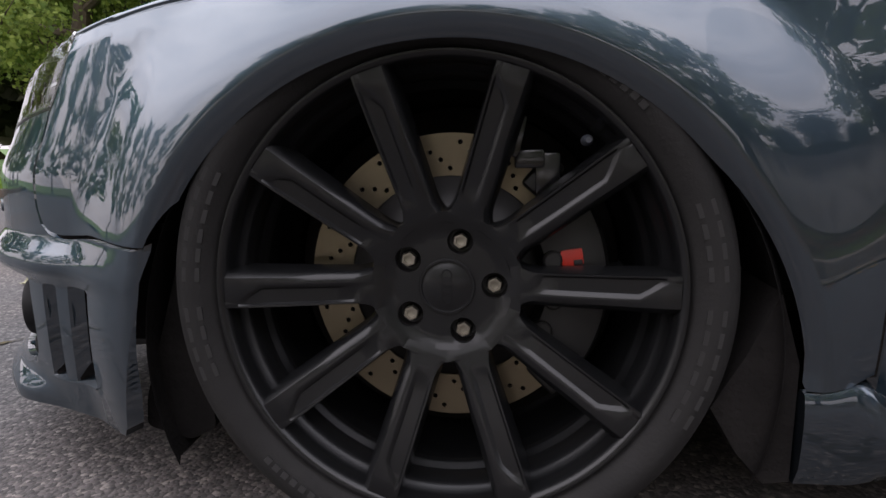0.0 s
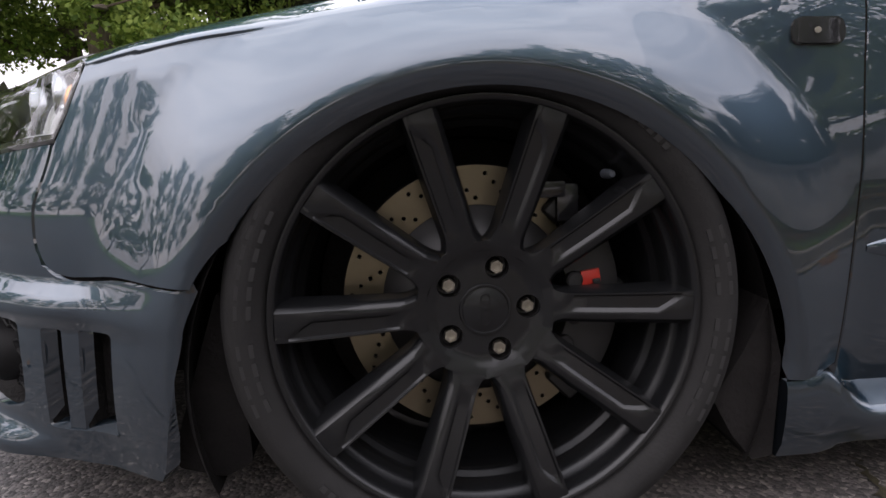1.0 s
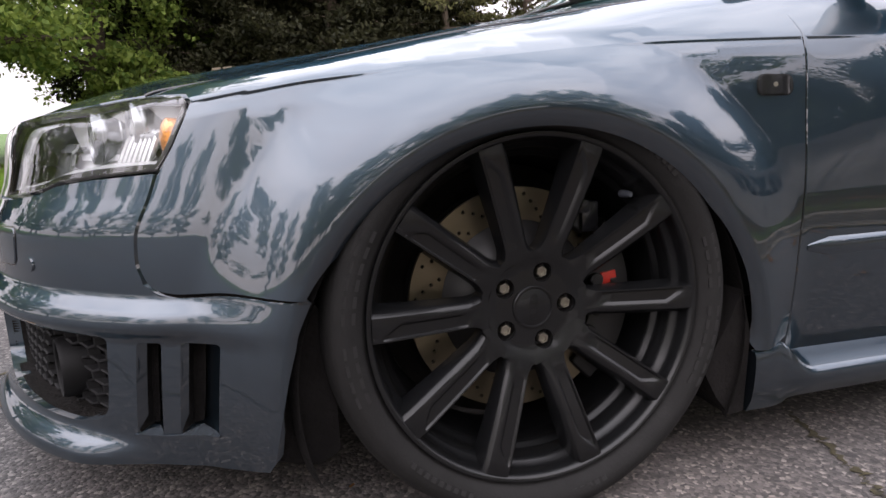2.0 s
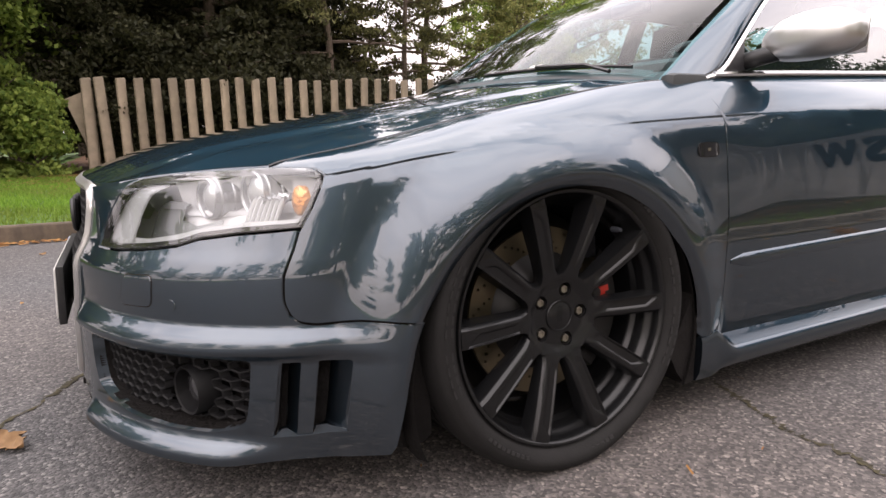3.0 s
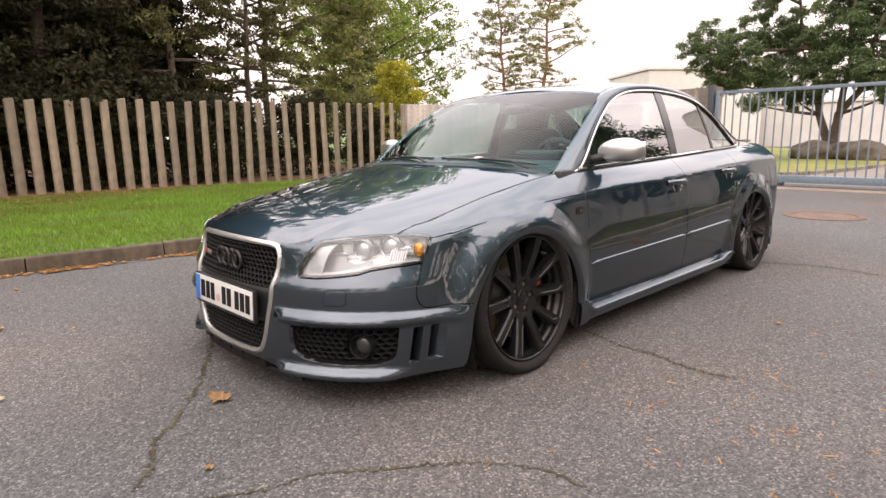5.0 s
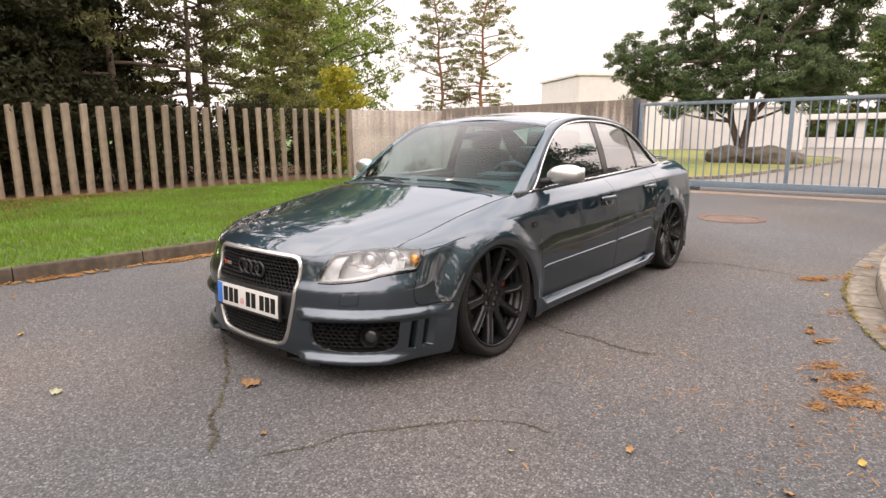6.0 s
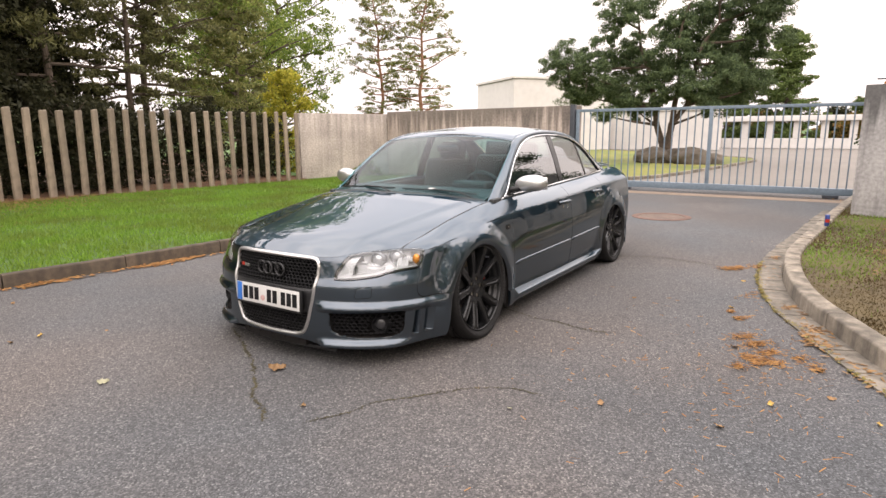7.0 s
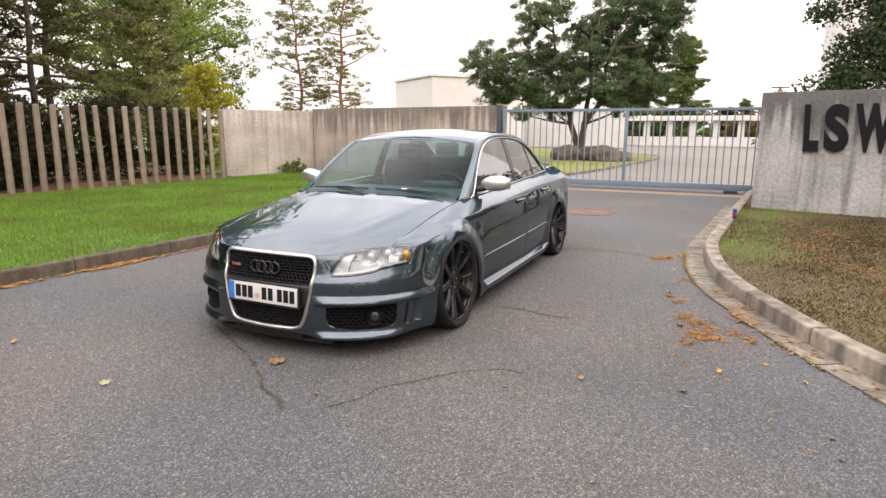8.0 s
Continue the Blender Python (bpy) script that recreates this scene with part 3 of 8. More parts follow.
def kerb_run(name, line, height, width, material, label, lean, length=1.0, first=0.0, group="kerb stones"):
    """Separate kerb stones with rounded edges along a line; lean: +1 when the stone lies left of the line."""
    run = thing(name, label, "kerb", kind="structure")
    L = np.array(line)
    seg = np.linalg.norm(np.diff(L, axis=0), axis=1)
    s = np.concatenate([[0], np.cumsum(seg)])
    prof = [(0.0, -0.08), (0.008, height - 0.014), (0.013, height - 0.004), (0.022, height), (width - 0.012, height), (width, height - 0.012), (width, -0.08)]
    pos = first
    while pos + length < s[-1]:
        V, F = [], []
        sub = max(2, int(length / 0.16))
        dz, dn = random.uniform(-0.004, 0.004), random.uniform(-0.004, 0.004)
        for k in range(sub + 1):
            q = pos + 0.005 + (length - 0.010) * k / sub
            p = np.array([np.interp(q, s, L[:, 0]), np.interp(q, s, L[:, 1])])
            p2 = np.array([np.interp(q + 0.02, s, L[:, 0]), np.interp(q + 0.02, s, L[:, 1])])
            t = (p2 - p) / np.linalg.norm(p2 - p)
            nrm = np.array([-t[1], t[0]]) * lean
            for a, h in prof:
                w = 0.003 * noise.noise((p[0] * 9, p[1] * 9, h * 20))
                V.append((*(p + nrm * (a + dn + w)), h + dz + w))
        m = len(prof)
        for k in range(sub):
            for j in range(m - 1):
                F.append((k * m + j, (k + 1) * m + j, (k + 1) * m + j + 1, k * m + j + 1))
        F.append(tuple(range(m)))
        F.append(tuple(sub * m + j for j in range(m))[::-1])
        bmk = bmesh.new()
        vs = [bmk.verts.new(v) for v in V]
        for f in F:
            bmk.faces.new([vs[j] for j in f])
        part("kerb_stone", bmk, material, run, sharp=50)
        pos += length
    return run


kerb_run("kerb_north", KERB_N, KERB_H, 0.10, KERB_DARK, "weathered mossy kerb stones along the lawn", 1, 1.0, 12.0)
kerb_run("island_edging", ISLAND, 0.085, 0.12, KERB, "low pale edging stones round the lawn behind the gate", 1, 0.9, 0.0)
kerb_run("kerb_south", KERB_S, KERB_H - 0.004, 0.14, KERB, "pale curved concrete kerb stones", 1, 0.78, 0.2)


def gutter():
    run = thing("gutter", "flush pale gutter slabs at the foot of the kerb", "gutter", kind="structure")
    L = np.array(KERB_S)
    s = np.concatenate([[0], np.cumsum(np.linalg.norm(np.diff(L, axis=0), axis=1))])
    pos = 2.0
    while pos < 16:
        bm = bmesh.new()
        w = 0.17 + 0.02 * random.random()
        q = []
        for k in (0, 0.5, 1):
            d = pos + 0.006 + 0.33 * k
            p = np.array([np.interp(d, s, L[:, 0]), np.interp(d, s, L[:, 1])])
            p2 = np.array([np.interp(d + 0.02, s, L[:, 0]), np.interp(d + 0.02, s, L[:, 1])])
            t = (p2 - p) / np.linalg.norm(p2 - p)
            n = np.array([t[1], -t[0]])
            q.append((p + n * 0.002, p + n * w))
        poly = [tuple(a) for a, b in q] + [tuple(b) for a, b in q[::-1]]
        prism(bm, poly, -0.03, 0.010 + 0.004 * random.random())
        part("slab", bm, GUTTER, run)
        pos += 0.343
    return run


gutter()


# ---- boundary: post fence, concrete walls, sign letters, sliding gate ----
def post_fence():
    fence = thing("fence", "row of angled pale concrete fence posts above needle litter", "fence")
    a, b = np.array(FENCE_A), np.array(FENCE_B)
    n = int(np.linalg.norm(b - a) / 0.283)
    bm = bmesh.new()
    sect = [(math.copysign(abs(math.cos(k)) ** 0.75, math.cos(k)) * 0.094, math.copysign(abs(math.sin(k)) ** 0.75, math.sin(k)) * 0.046) for k in np.linspace(0, 2 * math.pi, 17)[:-1]]
    rings = [[bm.verts.new((x * k, y * k, z + (x * 0.12 if z > 1.5 else 0))) for x, y in sect] for z, k in ((-0.03, 1.04), (0.5, 1.02), (1.1, 0.99), (1.69, 0.97), (1.715, 0.93), (1.725, 0.84))]
    for p, q in zip(rings, rings[1:]):
        for k in range(16):
            bm.faces.new((p[k], p[(k + 1) % 16], q[(k + 1) % 16], q[k]))
    bm.faces.new(rings[-1])
    first = part("post", bm, CONC_POST_P, fence)
    for i in range(n):
        p = a + (b - a) * (i + 0.5) / n
        ob = first if i == 0 else first.copy()
        if i:
            scene.collection.objects.link(ob)
        ob.matrix_basis = pose(p[0] + random.uniform(-0.01, 0.01), p[1], 0.02 + random.uniform(-0.02, 0.03), random.uniform(-1.2, 1.2), random.uniform(-1.3, 1.3), 33 + random.uniform(-5, 5))
        ob.parent = fence
    bm = bmesh.new()
    prism(bm, [(-1.24, 0.03), (-1.10, 0.03), (-1.10, 1.58), (-1.55, 1.38), (-1.31, 0.60)], 11.0, 11.06, Matrix.Rotation(radians(90), 4, "X"))
    for v in bm.verts:
        v.co.y = abs(v.co.y)
    part("end_slab", bm, CONC_POST_P, fence, "short slanted concrete end slab")
    return fence


CONC_POST_P = mat("pale_concrete_post_variant", (0.235, 0.185, 0.135), 0.92, vary=0.34, scale=6, bump=0.5, bscale=45, piece=True)
post_fence()


def wall(name, a, b, thick, z1, label, z0=-0.1, material=None):
    a, b = np.array(a, float), np.array(b, float)
    d = b - a
    ln = float(np.linalg.norm(d))
    bm = bmesh.new()
    box(bm, (ln / 2, thick / 2, (z0 + z1) / 2), (ln, thick, z1 - z0), None, 0.015, 2)
    ob = part(name, bm, material or CONCRETE)
    ob.matrix_basis = Matrix.Translation((*a, 0)) @ Matrix.Rotation(math.atan2(d[1], d[0]), 4, "Z")
    return tagged(ob, label, "wall", kind="structure")


wall("wall_north", (8.34, 9.36), (11.22, 8.565), 0.24, 1.77, "pale beige concrete wall beyond the fence", material=CONC_PALE)
wall("wall_gate", (11.05, 8.56), (10.22, 2.43), 0.24, 1.83, "streaked concrete wall that runs up to the gate")
SIGN_A, SIGN_B = Vector((7.03, -2.88, 0)), Vector((5.40, -9.6, 0))
wall("sign_wall", SIGN_A[:2], SIGN_B[:2], 0.30, 1.86, "grey streaked concrete sign wall with black letters", material=CONC_SIGN)


def sign_letters():
    d = (SIGN_B - SIGN_A).normalized()
    nrm = Vector((d.y, -d.x, 0))
    if nrm.x > 0:
        nrm = -nrm
    pos = 0.61
    for ch, wd in (("L", 0.195), ("S", 0.30), ("W", 0.46)):
        cu = bpy.data.curves.new("letter", "FONT")
        cu.body, cu.size, cu.extrude, cu.offset = ch, 0.92, 0.02, 0.044
        ob = new("sign_letter", cu)
        bpy.context.view_layer.update()
        me = bpy.data.meshes.new_from_object(ob.evaluated_get(bpy.context.evaluated_depsgraph_get()))
        bpy.data.objects.remove(ob)
        xs = [v.co.x for v in me.vertices]
        w = max(xs) - min(xs)
        for v in me.vertices:
            v.co.x = (v.co.x - min(xs)) * wd / w
        ys = [v.co.y for v in me.vertices]
        for v in me.vertices:
            v.co.y = (v.co.y - min(ys)) / (max(ys) - min(ys)) * 0.68
            v.co.x -= 0.05 * (v.co.y - 0.34)
        me.materials.append(LETTER)
        o = new("sign_letter", me)
        rot = Matrix((d, Vector((0, 0, 1)), nrm)).transposed().to_4x4()
        o.matrix_basis = Matrix.Translation(SIGN_A + d * pos + nrm * 0.022 + Vector((0, 0, 0.99))) @ rot
        tagged(o, "black raised letter on the grey concrete wall", "sign", "wall letters")
        pos += wd + 0.065


sign_letters()


def slide_gate():
    gate = thing("sliding_gate", "blue-grey steel bar gate, closed, on small rollers", "gate", at=(10.05, 0, 0))
    y0, y1 = 2.36, -3.42
    bm = bmesh.new()
    box(bm, (0, (y0 + y1) / 2, 0.125), (0.10, y0 - y1, 0.13), None, 0.008)
    part("bottom_rail", bm, STEEL_BLUE, gate)
    bm = bmesh.new()
    box(bm, (0, (y0 + y1) / 2, 1.70), (0.06, y0 - y1, 0.06), None, 0.006)
    part("top_rail", bm, STEEL_BLUE, gate)
    for y in (y0 - 0.03, -0.45, y1 + 0.03):
        bm = bmesh.new()
        box(bm, (0, y, 0.96), (0.07, 0.07, 1.54), None, 0.006)
        part("upright", bm, STEEL_BLUE, gate)
    bm = bmesh.new()
    box(bm, (0, 0, 0.93), (0.024, 0.024, 1.50), None, 0.004, 1)
    bar = part("bar", bm, STEEL_BLUE, gate)
    ys = [*np.linspace(y0 - 0.03, -0.45, 20)[1:-1], *np.linspace(-0.45, y1 + 0.03, 22)[1:-1]]
    for i, y in enumerate(ys):
        o = bar if i == 0 else bar.copy()
        if i:
            scene.collection.objects.link(o)
        o.location = (0, float(y), 0)
    for y in (1.2, -2.6):
        bm = bmesh.new()
        box(bm, (0, y, 0.035), (0.12, 0.26, 0.05), None, 0.006)
        rl = part("roller_block", bm, STEEL_DARK, gate, "dark steel roller block")
    bm = bmesh.new()
    box(bm, (0, 2.43, 0.92), (0.11, 0.11, 1.84), None, 0.008)
    gp = tagged(part("gate_post", bm, STEEL_DARK), "dark steel guide post at the wall's end", "gate post")
    gp.location = (10.0, 0.0, 0)


slide_gate()


def gate_cabinet():
    cab = thing("gate_cabinet", "pale grey steel control cabinet on a post past the gate's end", "cabinet", at=(10.75, -3.62, 0))
    bm = bmesh.new()
    box(bm, (0, 0, 0.55), (0.09, 0.09, 1.1), None, 0.006)
    part("post", bm, STEEL_BLUE, cab)
    bm = bmesh.new()
    box(bm, (0, 0, 1.40), (0.22, 0.42, 0.62), None, 0.012)
    body_ = part("box", bm, mat("pale_grey_enamel", (0.46, 0.48, 0.52), 0.45, vary=0.08, scale=12), cab, "pale grey steel box")
    bm = bmesh.new()
    box(bm, (-0.114, 0, 1.40), (0.010, 0.37, 0.56), None, 0.003)
    part("door", bm, body_.data.materials[0], body_)


gate_cabinet()


# ---- trees ----
def limb(bm, p, d, ln, r, rng, bend=0.25, n=5):
    """A tapering, wavering branch. Returns its points."""
    pts, radii = [Vector(p)], [r]
    d = Vector(d).normalized()
    for i in range(n):
        d = (d + Vector(rng.normal(size=3)) * bend * 0.4).normalized()
        pts.append(pts[-1] + d * ln / n)
        radii.append(r * (1 - 0.8 * (i + 1) / n))
    tube(bm, pts, r, 6, False, radii)
    return pts


def tree(name, seed, H, base, spread, leafmat, bark, clumps, per, size, clump_r, label, shape="round", lean=0.0, limbs=22, flat=0.7, trunk_r=None, category="tree", long=1.7, jitter=0.45):
    """A tree of one trunk with limbs and a crown of small leaves in clumps."""
    rng = np.random.default_rng(seed)
    root = thing(name, label, category, "trees")
    bm = bmesh.new()
    tp = [Vector((0, 0, -0.2))]
    k = 9
    for i in range(1, k + 1):
        tp.append(Vector((lean * (i / k) ** 1.5 * H + rng.normal() * 0.02 * H * i / k, rng.normal() * 0.02 * H * i / k, H * i / k)))
    r0 = trunk_r or H * 0.022
    tube(bm, tp, r0, 9, True, [r0 * (1.25 if i == 0 else 1) * (1 - 0.86 * i / k) for i in range(k + 1)])
    tips = []
    for j in range(limbs):
        f = base + (0.97 - base) * (j + rng.random()) / limbs
        q = f * k
        i = min(int(q), k - 1)
        p = tp[i].lerp(tp[i + 1], q - i)
        a = j * 2.4 + rng.random()
        g = (f - base) / (1 - base)
        if shape == "round":
            ln = spread * (0.55 + 0.75 * math.sin(math.pi * min(1, 0.18 + g * 0.78))) * (0.75 + 0.5 * rng.random()) * 0.8
            up = 0.15 + 0.75 * g
        elif shape == "cone":
            ln = spread * (1.05 - 0.85 * g) * (0.75 + 0.5 * rng.random())
            up = -0.12 + 0.35 * g
        else:
            ln = spread * (0.5 + 0.6 * math.sin(math.pi * min(1, g * 0.85 + 0.12))) * (0.55 + 0.8 * rng.random())
            up = 0.05 + 0.3 * g
        pts = limb(bm, p, (math.cos(a), math.sin(a), up), ln, r0 * 0.32 * (1 - 0.6 * g) + 0.012, rng)
        for s in range(2):
            q2 = pts[2 + s]
            pts2 = limb(bm, q2, (math.cos(a + (s * 2 - 1) * 0.9), math.sin(a + (s * 2 - 1) * 0.9), up + 0.2), ln * 0.45, 0.02, rng, n=3)
            tips += pts2[1:]
        tips += pts[2:]
    part("trunk", bm, bark, root)
    T = np.array([tuple(t) for t in tips])
    pick = rng.choice(len(T), clumps, replace=clumps > len(T))
    C = T[pick] + rng.normal(size=(clumps, 3)) * clump_r * jitter
    R = clump_r * (0.5 + 0.9 * rng.random(clumps))
    V, F = leaf_cloud(C, R, per, size, rng, flat, long)
    fast_mesh("crown", V, F, leafmat, root)
    return root


def stand(ob, spots):
    """Sets a tree at the first spot and copies of it at the others: x, y, turn, size."""
    for i, (x, y, turn, s) in enumerate(spots):
        m = Matrix.Translation((x, y, 0)) @ Matrix.Rotation(radians(turn), 4, "Z") @ Matrix.Scale(s, 4)
        if i == 0:
            first = m
        else:
            c = copy_thing(ob, Matrix.Identity(4))
            c.matrix_basis = m
    ob.matrix_basis = first


def lobed_pine(name, seed, H, lobes, stems, leafmat, bark, label, per=110, size=0.030, clump_r=0.25, density=62, long=5.0, trunk_r=0.14, rise=0.75):
    """A broad pine: stems that fork near the ground and a crown of separate rounded masses (sideways, height, radius)."""
    rng = np.random.default_rng(seed)
    root = thing(name, label, "tree", "trees")
    bm = bmesh.new()
    tops = []
    for k, (lean_x, lean_y) in enumerate(stems):
        pts = [Vector((0.10 * k - 0.1, 0.05 * k, -0.1))]
        n = 8
        for i in range(1, n + 1):
            f = i / n
            pts.append(Vector((lean_x * f ** 1.2 + rng.normal() * 0.08, lean_y * f + rng.normal() * 0.08, H * 0.86 * f)))
        tube(bm, pts, trunk_r, 8, True, [trunk_r * (1.2 if i == 0 else 1) * (1 - 0.8 * i / n) for i in range(n + 1)])
        tops.append(pts)
    C, R = [], []
    for u, z, r in lobes:
        c = Vector((rng.normal() * 0.9, u, z))
        best = min((p for pts in tops for p in pts[2:] if p.z < z - 0.1 * r), key=lambda p: (p - c).length, default=tops[0][2])
        mid = best.lerp(c, 0.55) + Vector((0, 0, -0.12 * r))
        tube(bm, spline([tuple(best), tuple(mid), tuple(c)], 4), 0.05, 6, False, [0.06 - 0.045 * i / 8 for i in range(9)])
        for _ in range(5):
            d = Vector(rng.normal(size=3)).normalized()
            tube(bm, [c, c + d * r * 0.8], 0.012, 4, False)
        m = int(density * r * r) + 6
        d = rng.normal(size=(m, 3))
        d /= np.linalg.norm(d, axis=1)[:, None]
        d *= (r * (0.30 + 0.92 * rng.random(m) ** 0.8))[:, None]
        d[:, 2] *= rise
        C.append(np.array(c) + d)
        R.append(clump_r * (0.55 + 0.8 * rng.random(m)))
    part("trunk", bm, bark, root)
    V, F = leaf_cloud(np.concatenate(C), np.concatenate(R), per, size, rng, 0.6, long)
    fast_mesh("crown", V, F, leafmat, root)
    return root


stand(tree("broadleaf_tree", 3, 8.5, 0.14, 2.7, LEAF_GREEN, BARK, 210, 85, 0.070, 0.40, "tall green broadleaf tree with gaps in its crown"),
      [(11.8, 15.8, 0, 0.92), (-4.5, 17.5, 190, 1.1), (14.4, 19.4, 120, 0.95)])
stand(tree("tall_broadleaf_tree", 53, 11.5, 0.08, 3.5, LEAF_GREEN, BARK, 420, 60, 0.080, 0.42, "tall light-green broadleaf tree with a loose fine crown", limbs=44, jitter=0.9, trunk_r=0.16),
      [(18.0, 20.6, 0, 1.0), (15.4, 22.6, 140, 0.95)])
stand(tree("lawn_tree", 41, 7.5, 0.22, 2.6, LEAF_GREEN, BARK, 300, 130, 0.062, 0.50, "leafy green tree with a thick trunk on the lawn", trunk_r=0.24),
      [(-4.5, 8.9, 0, 1.0), (-7.2, 8.6, 120, 0.95), (-3.6, 12.4, 220, 1.05), (-7.0, 13.5, 60, 1.1), (-10.5, 11.5, 300, 1.05)])
stand(tree("green_bush", 43, 1.5, 0.02, 0.75, LEAF_GREEN, BARK, 130, 60, 0.07, 0.26, "low green bush at the end of the fence", trunk_r=0.03, limbs=24, category="bush"), [(-2.05, 10.75, 0, 0.8), (-2.8, 11.3, 90, 1.1)])
stand(tree("airy_pine_tree", 27, 9.5, 0.26, 2.3, LEAF_SHADY, BARK, 200, 95, 0.050, 0.36, "dark airy pine behind the post fence", "pine", limbs=28, flat=0.4, long=2.6, trunk_r=0.12),
      [(3.9, 12.9, 20, 0.95), (6.3, 13.6, 150, 0.85), (7.6, 15.0, 200, 1.0)])
stand(tree("olive_fir_tree", 29, 6.4, 0.12, 2.0, LEAF_AIRY, BARK, 230, 90, 0.046, 0.34, "olive-green conifer with drooping limbs behind the fence", "cone", limbs=34, flat=0.45, long=2.6, trunk_r=0.10),
      [(10.4, 14.4, 0, 0.95)])
stand(tree("dark_fir_tree", 5, 10.5, 0.15, 2.35, LEAF_DARK, BARK, 320, 150, 0.066, 0.55, "dark dense conifer behind the post fence", "cone", limbs=38, flat=0.5, long=2.4),
      [(-1.0, 12.6, 0, 0.70), (1.2, 12.6, 60, 0.80), (-2.6, 14.2, 210, 0.72), (0.2, 15.5, 30, 0.95), (-0.2, 13.4, 140, 0.9), (2.6, 13.6, 250, 0.84), (3.9, 16.2, 10, 0.92), (1.9, 14.9, 90, 0.95), (3.6, 14.6, 170, 0.86)])
stand(tree("yellow_shrub", 8, 3.4, 0.05, 0.85, LEAF_YELLOW, BARK, 110, 75, 0.055, 0.25, "small yellow-green tree beyond the wall's end", trunk_r=0.05), [(9.3, 10.9, 0, 0.86)])
stand(tree("hedge_bush", 9, 1.75, 0.02, 0.85, LEAF_DARK, BARK, 130, 80, 0.052, 0.30, "dark green bush behind the fence posts", trunk_r=0.04, limbs=26, category="bush"),
      [(x, 11.75 - 0.072 * x + 0.25 * math.sin(x * 3), x * 77, 0.92 + 0.1 * math.sin(x * 2)) for x in (-0.6, 0.45, 1.5, 2.5, 3.6, 4.9, 6.6, 8.3)])
stand(tree("thin_pine", 12, 9.2, 0.20, 1.45, LEAF_THIN, BARK_RED, 320, 42, 0.044, 0.23, "slender pine with a reddish trunk and sparse crown", "pine", limbs=46, flat=0.45, trunk_r=0.11, long=2.8, jitter=0.8),
      [(20.2, 16.15, 0, 0.92), (20.95, 14.25, 130, 1.0)])
garden = lobed_pine("garden_pine", 14, 6.6, [(-3.75, 3.75, 0.95), (-2.95, 3.2, 1.1), (-2.05, 4.3, 1.0), (-1.9, 5.45, 0.8), (-1.0, 5.8, 0.6), (-1.0, 3.5, 1.1), (0.2, 4.0, 1.25), (0.1, 5.0, 0.7), (1.1, 4.75, 1.0), (1.5, 5.8, 1.05), (2.6, 5.5, 0.95), (2.15, 4.0, 1.1), (1.0, 3.0, 1.0), (-0.45, 2.6, 0.8), (-2.0, 2.7, 0.8), (-3.4, 2.6, 0.65), (2.7, 3.3, 0.8), (2.3, 6.4, 0.7), (3.2, 4.6, 0.85), (3.1, 5.6, 0.7), (1.9, 3.2, 0.7), (2.1, 2.6, 0.65), (3.0, 2.75, 0.6), (1.2, 2.4, 0.5), (-2.1, 1.75, 0.35), (1.5, 2.0, 0.4), (-1.1, 1.95, 0.42), (-1.6, 2.2, 0.5)], [(0.3, 1.5), (-0.2, -1.3), (0.1, 0.4)], LEAF_PINE, BARK, "broad dark pine with several stems on the lawn behind the gate")
garden.matrix_basis = pose(21.0, 2.95, 0.03, 0, 0, 193)
stand(tree("small_spruce", 15, 7.6, 0.08, 2.4, LEAF_MID, BARK, 330, 100, 0.075, 0.42, "mid-green conifer behind the white portico", "cone", limbs=40, flat=0.45, trunk_r=0.14, long=2.4), [(47.0, 1.0, 120, 1.05), (46.0, 4.6, 250, 1.0), (53.0, -3.6, 20, 0.46)])
stand(tree("far_bush", 17, 1.6, 0.02, 1.1, LEAF_RUST, BARK, 90, 60, 0.10, 0.36, "rusty autumn bush beyond the portico", trunk_r=0.04, limbs=20, category="bush"),
      [(50 + 1.5 * math.sin(k * 2.2), 4.5 - 1.9 * k, k * 70, 0.85 + 0.25 * math.sin(k * 1.7)) for k in range(9)])
stand(tree("corner_yew", 16, 5.0, 0.05, 2.1, LEAF_YEW, BARK, 420, 190, 0.044, 0.42, "dark evergreen behind the sign wall", "cone", limbs=34),
      [(8.75, -5.15, 0, 0.98), (9.4, -7.6, 60, 0.9), (10.5, -11.0, 150, 0.85), (8.8, -14.5, 220, 0.95)])
stand(tree("weed_tuft", 18, 0.30, 0.02, 0.16, LEAF_GREEN, BARK, 24, 30, 0.03, 0.07, "small green weed at the foot of the wall", trunk_r=0.006, limbs=8, category="weed"),
      [(10.25, 8.62, 0, 1.1), (10.0, 8.75, 80, 0.9), (10.55, 8.55, 150, 0.7)])
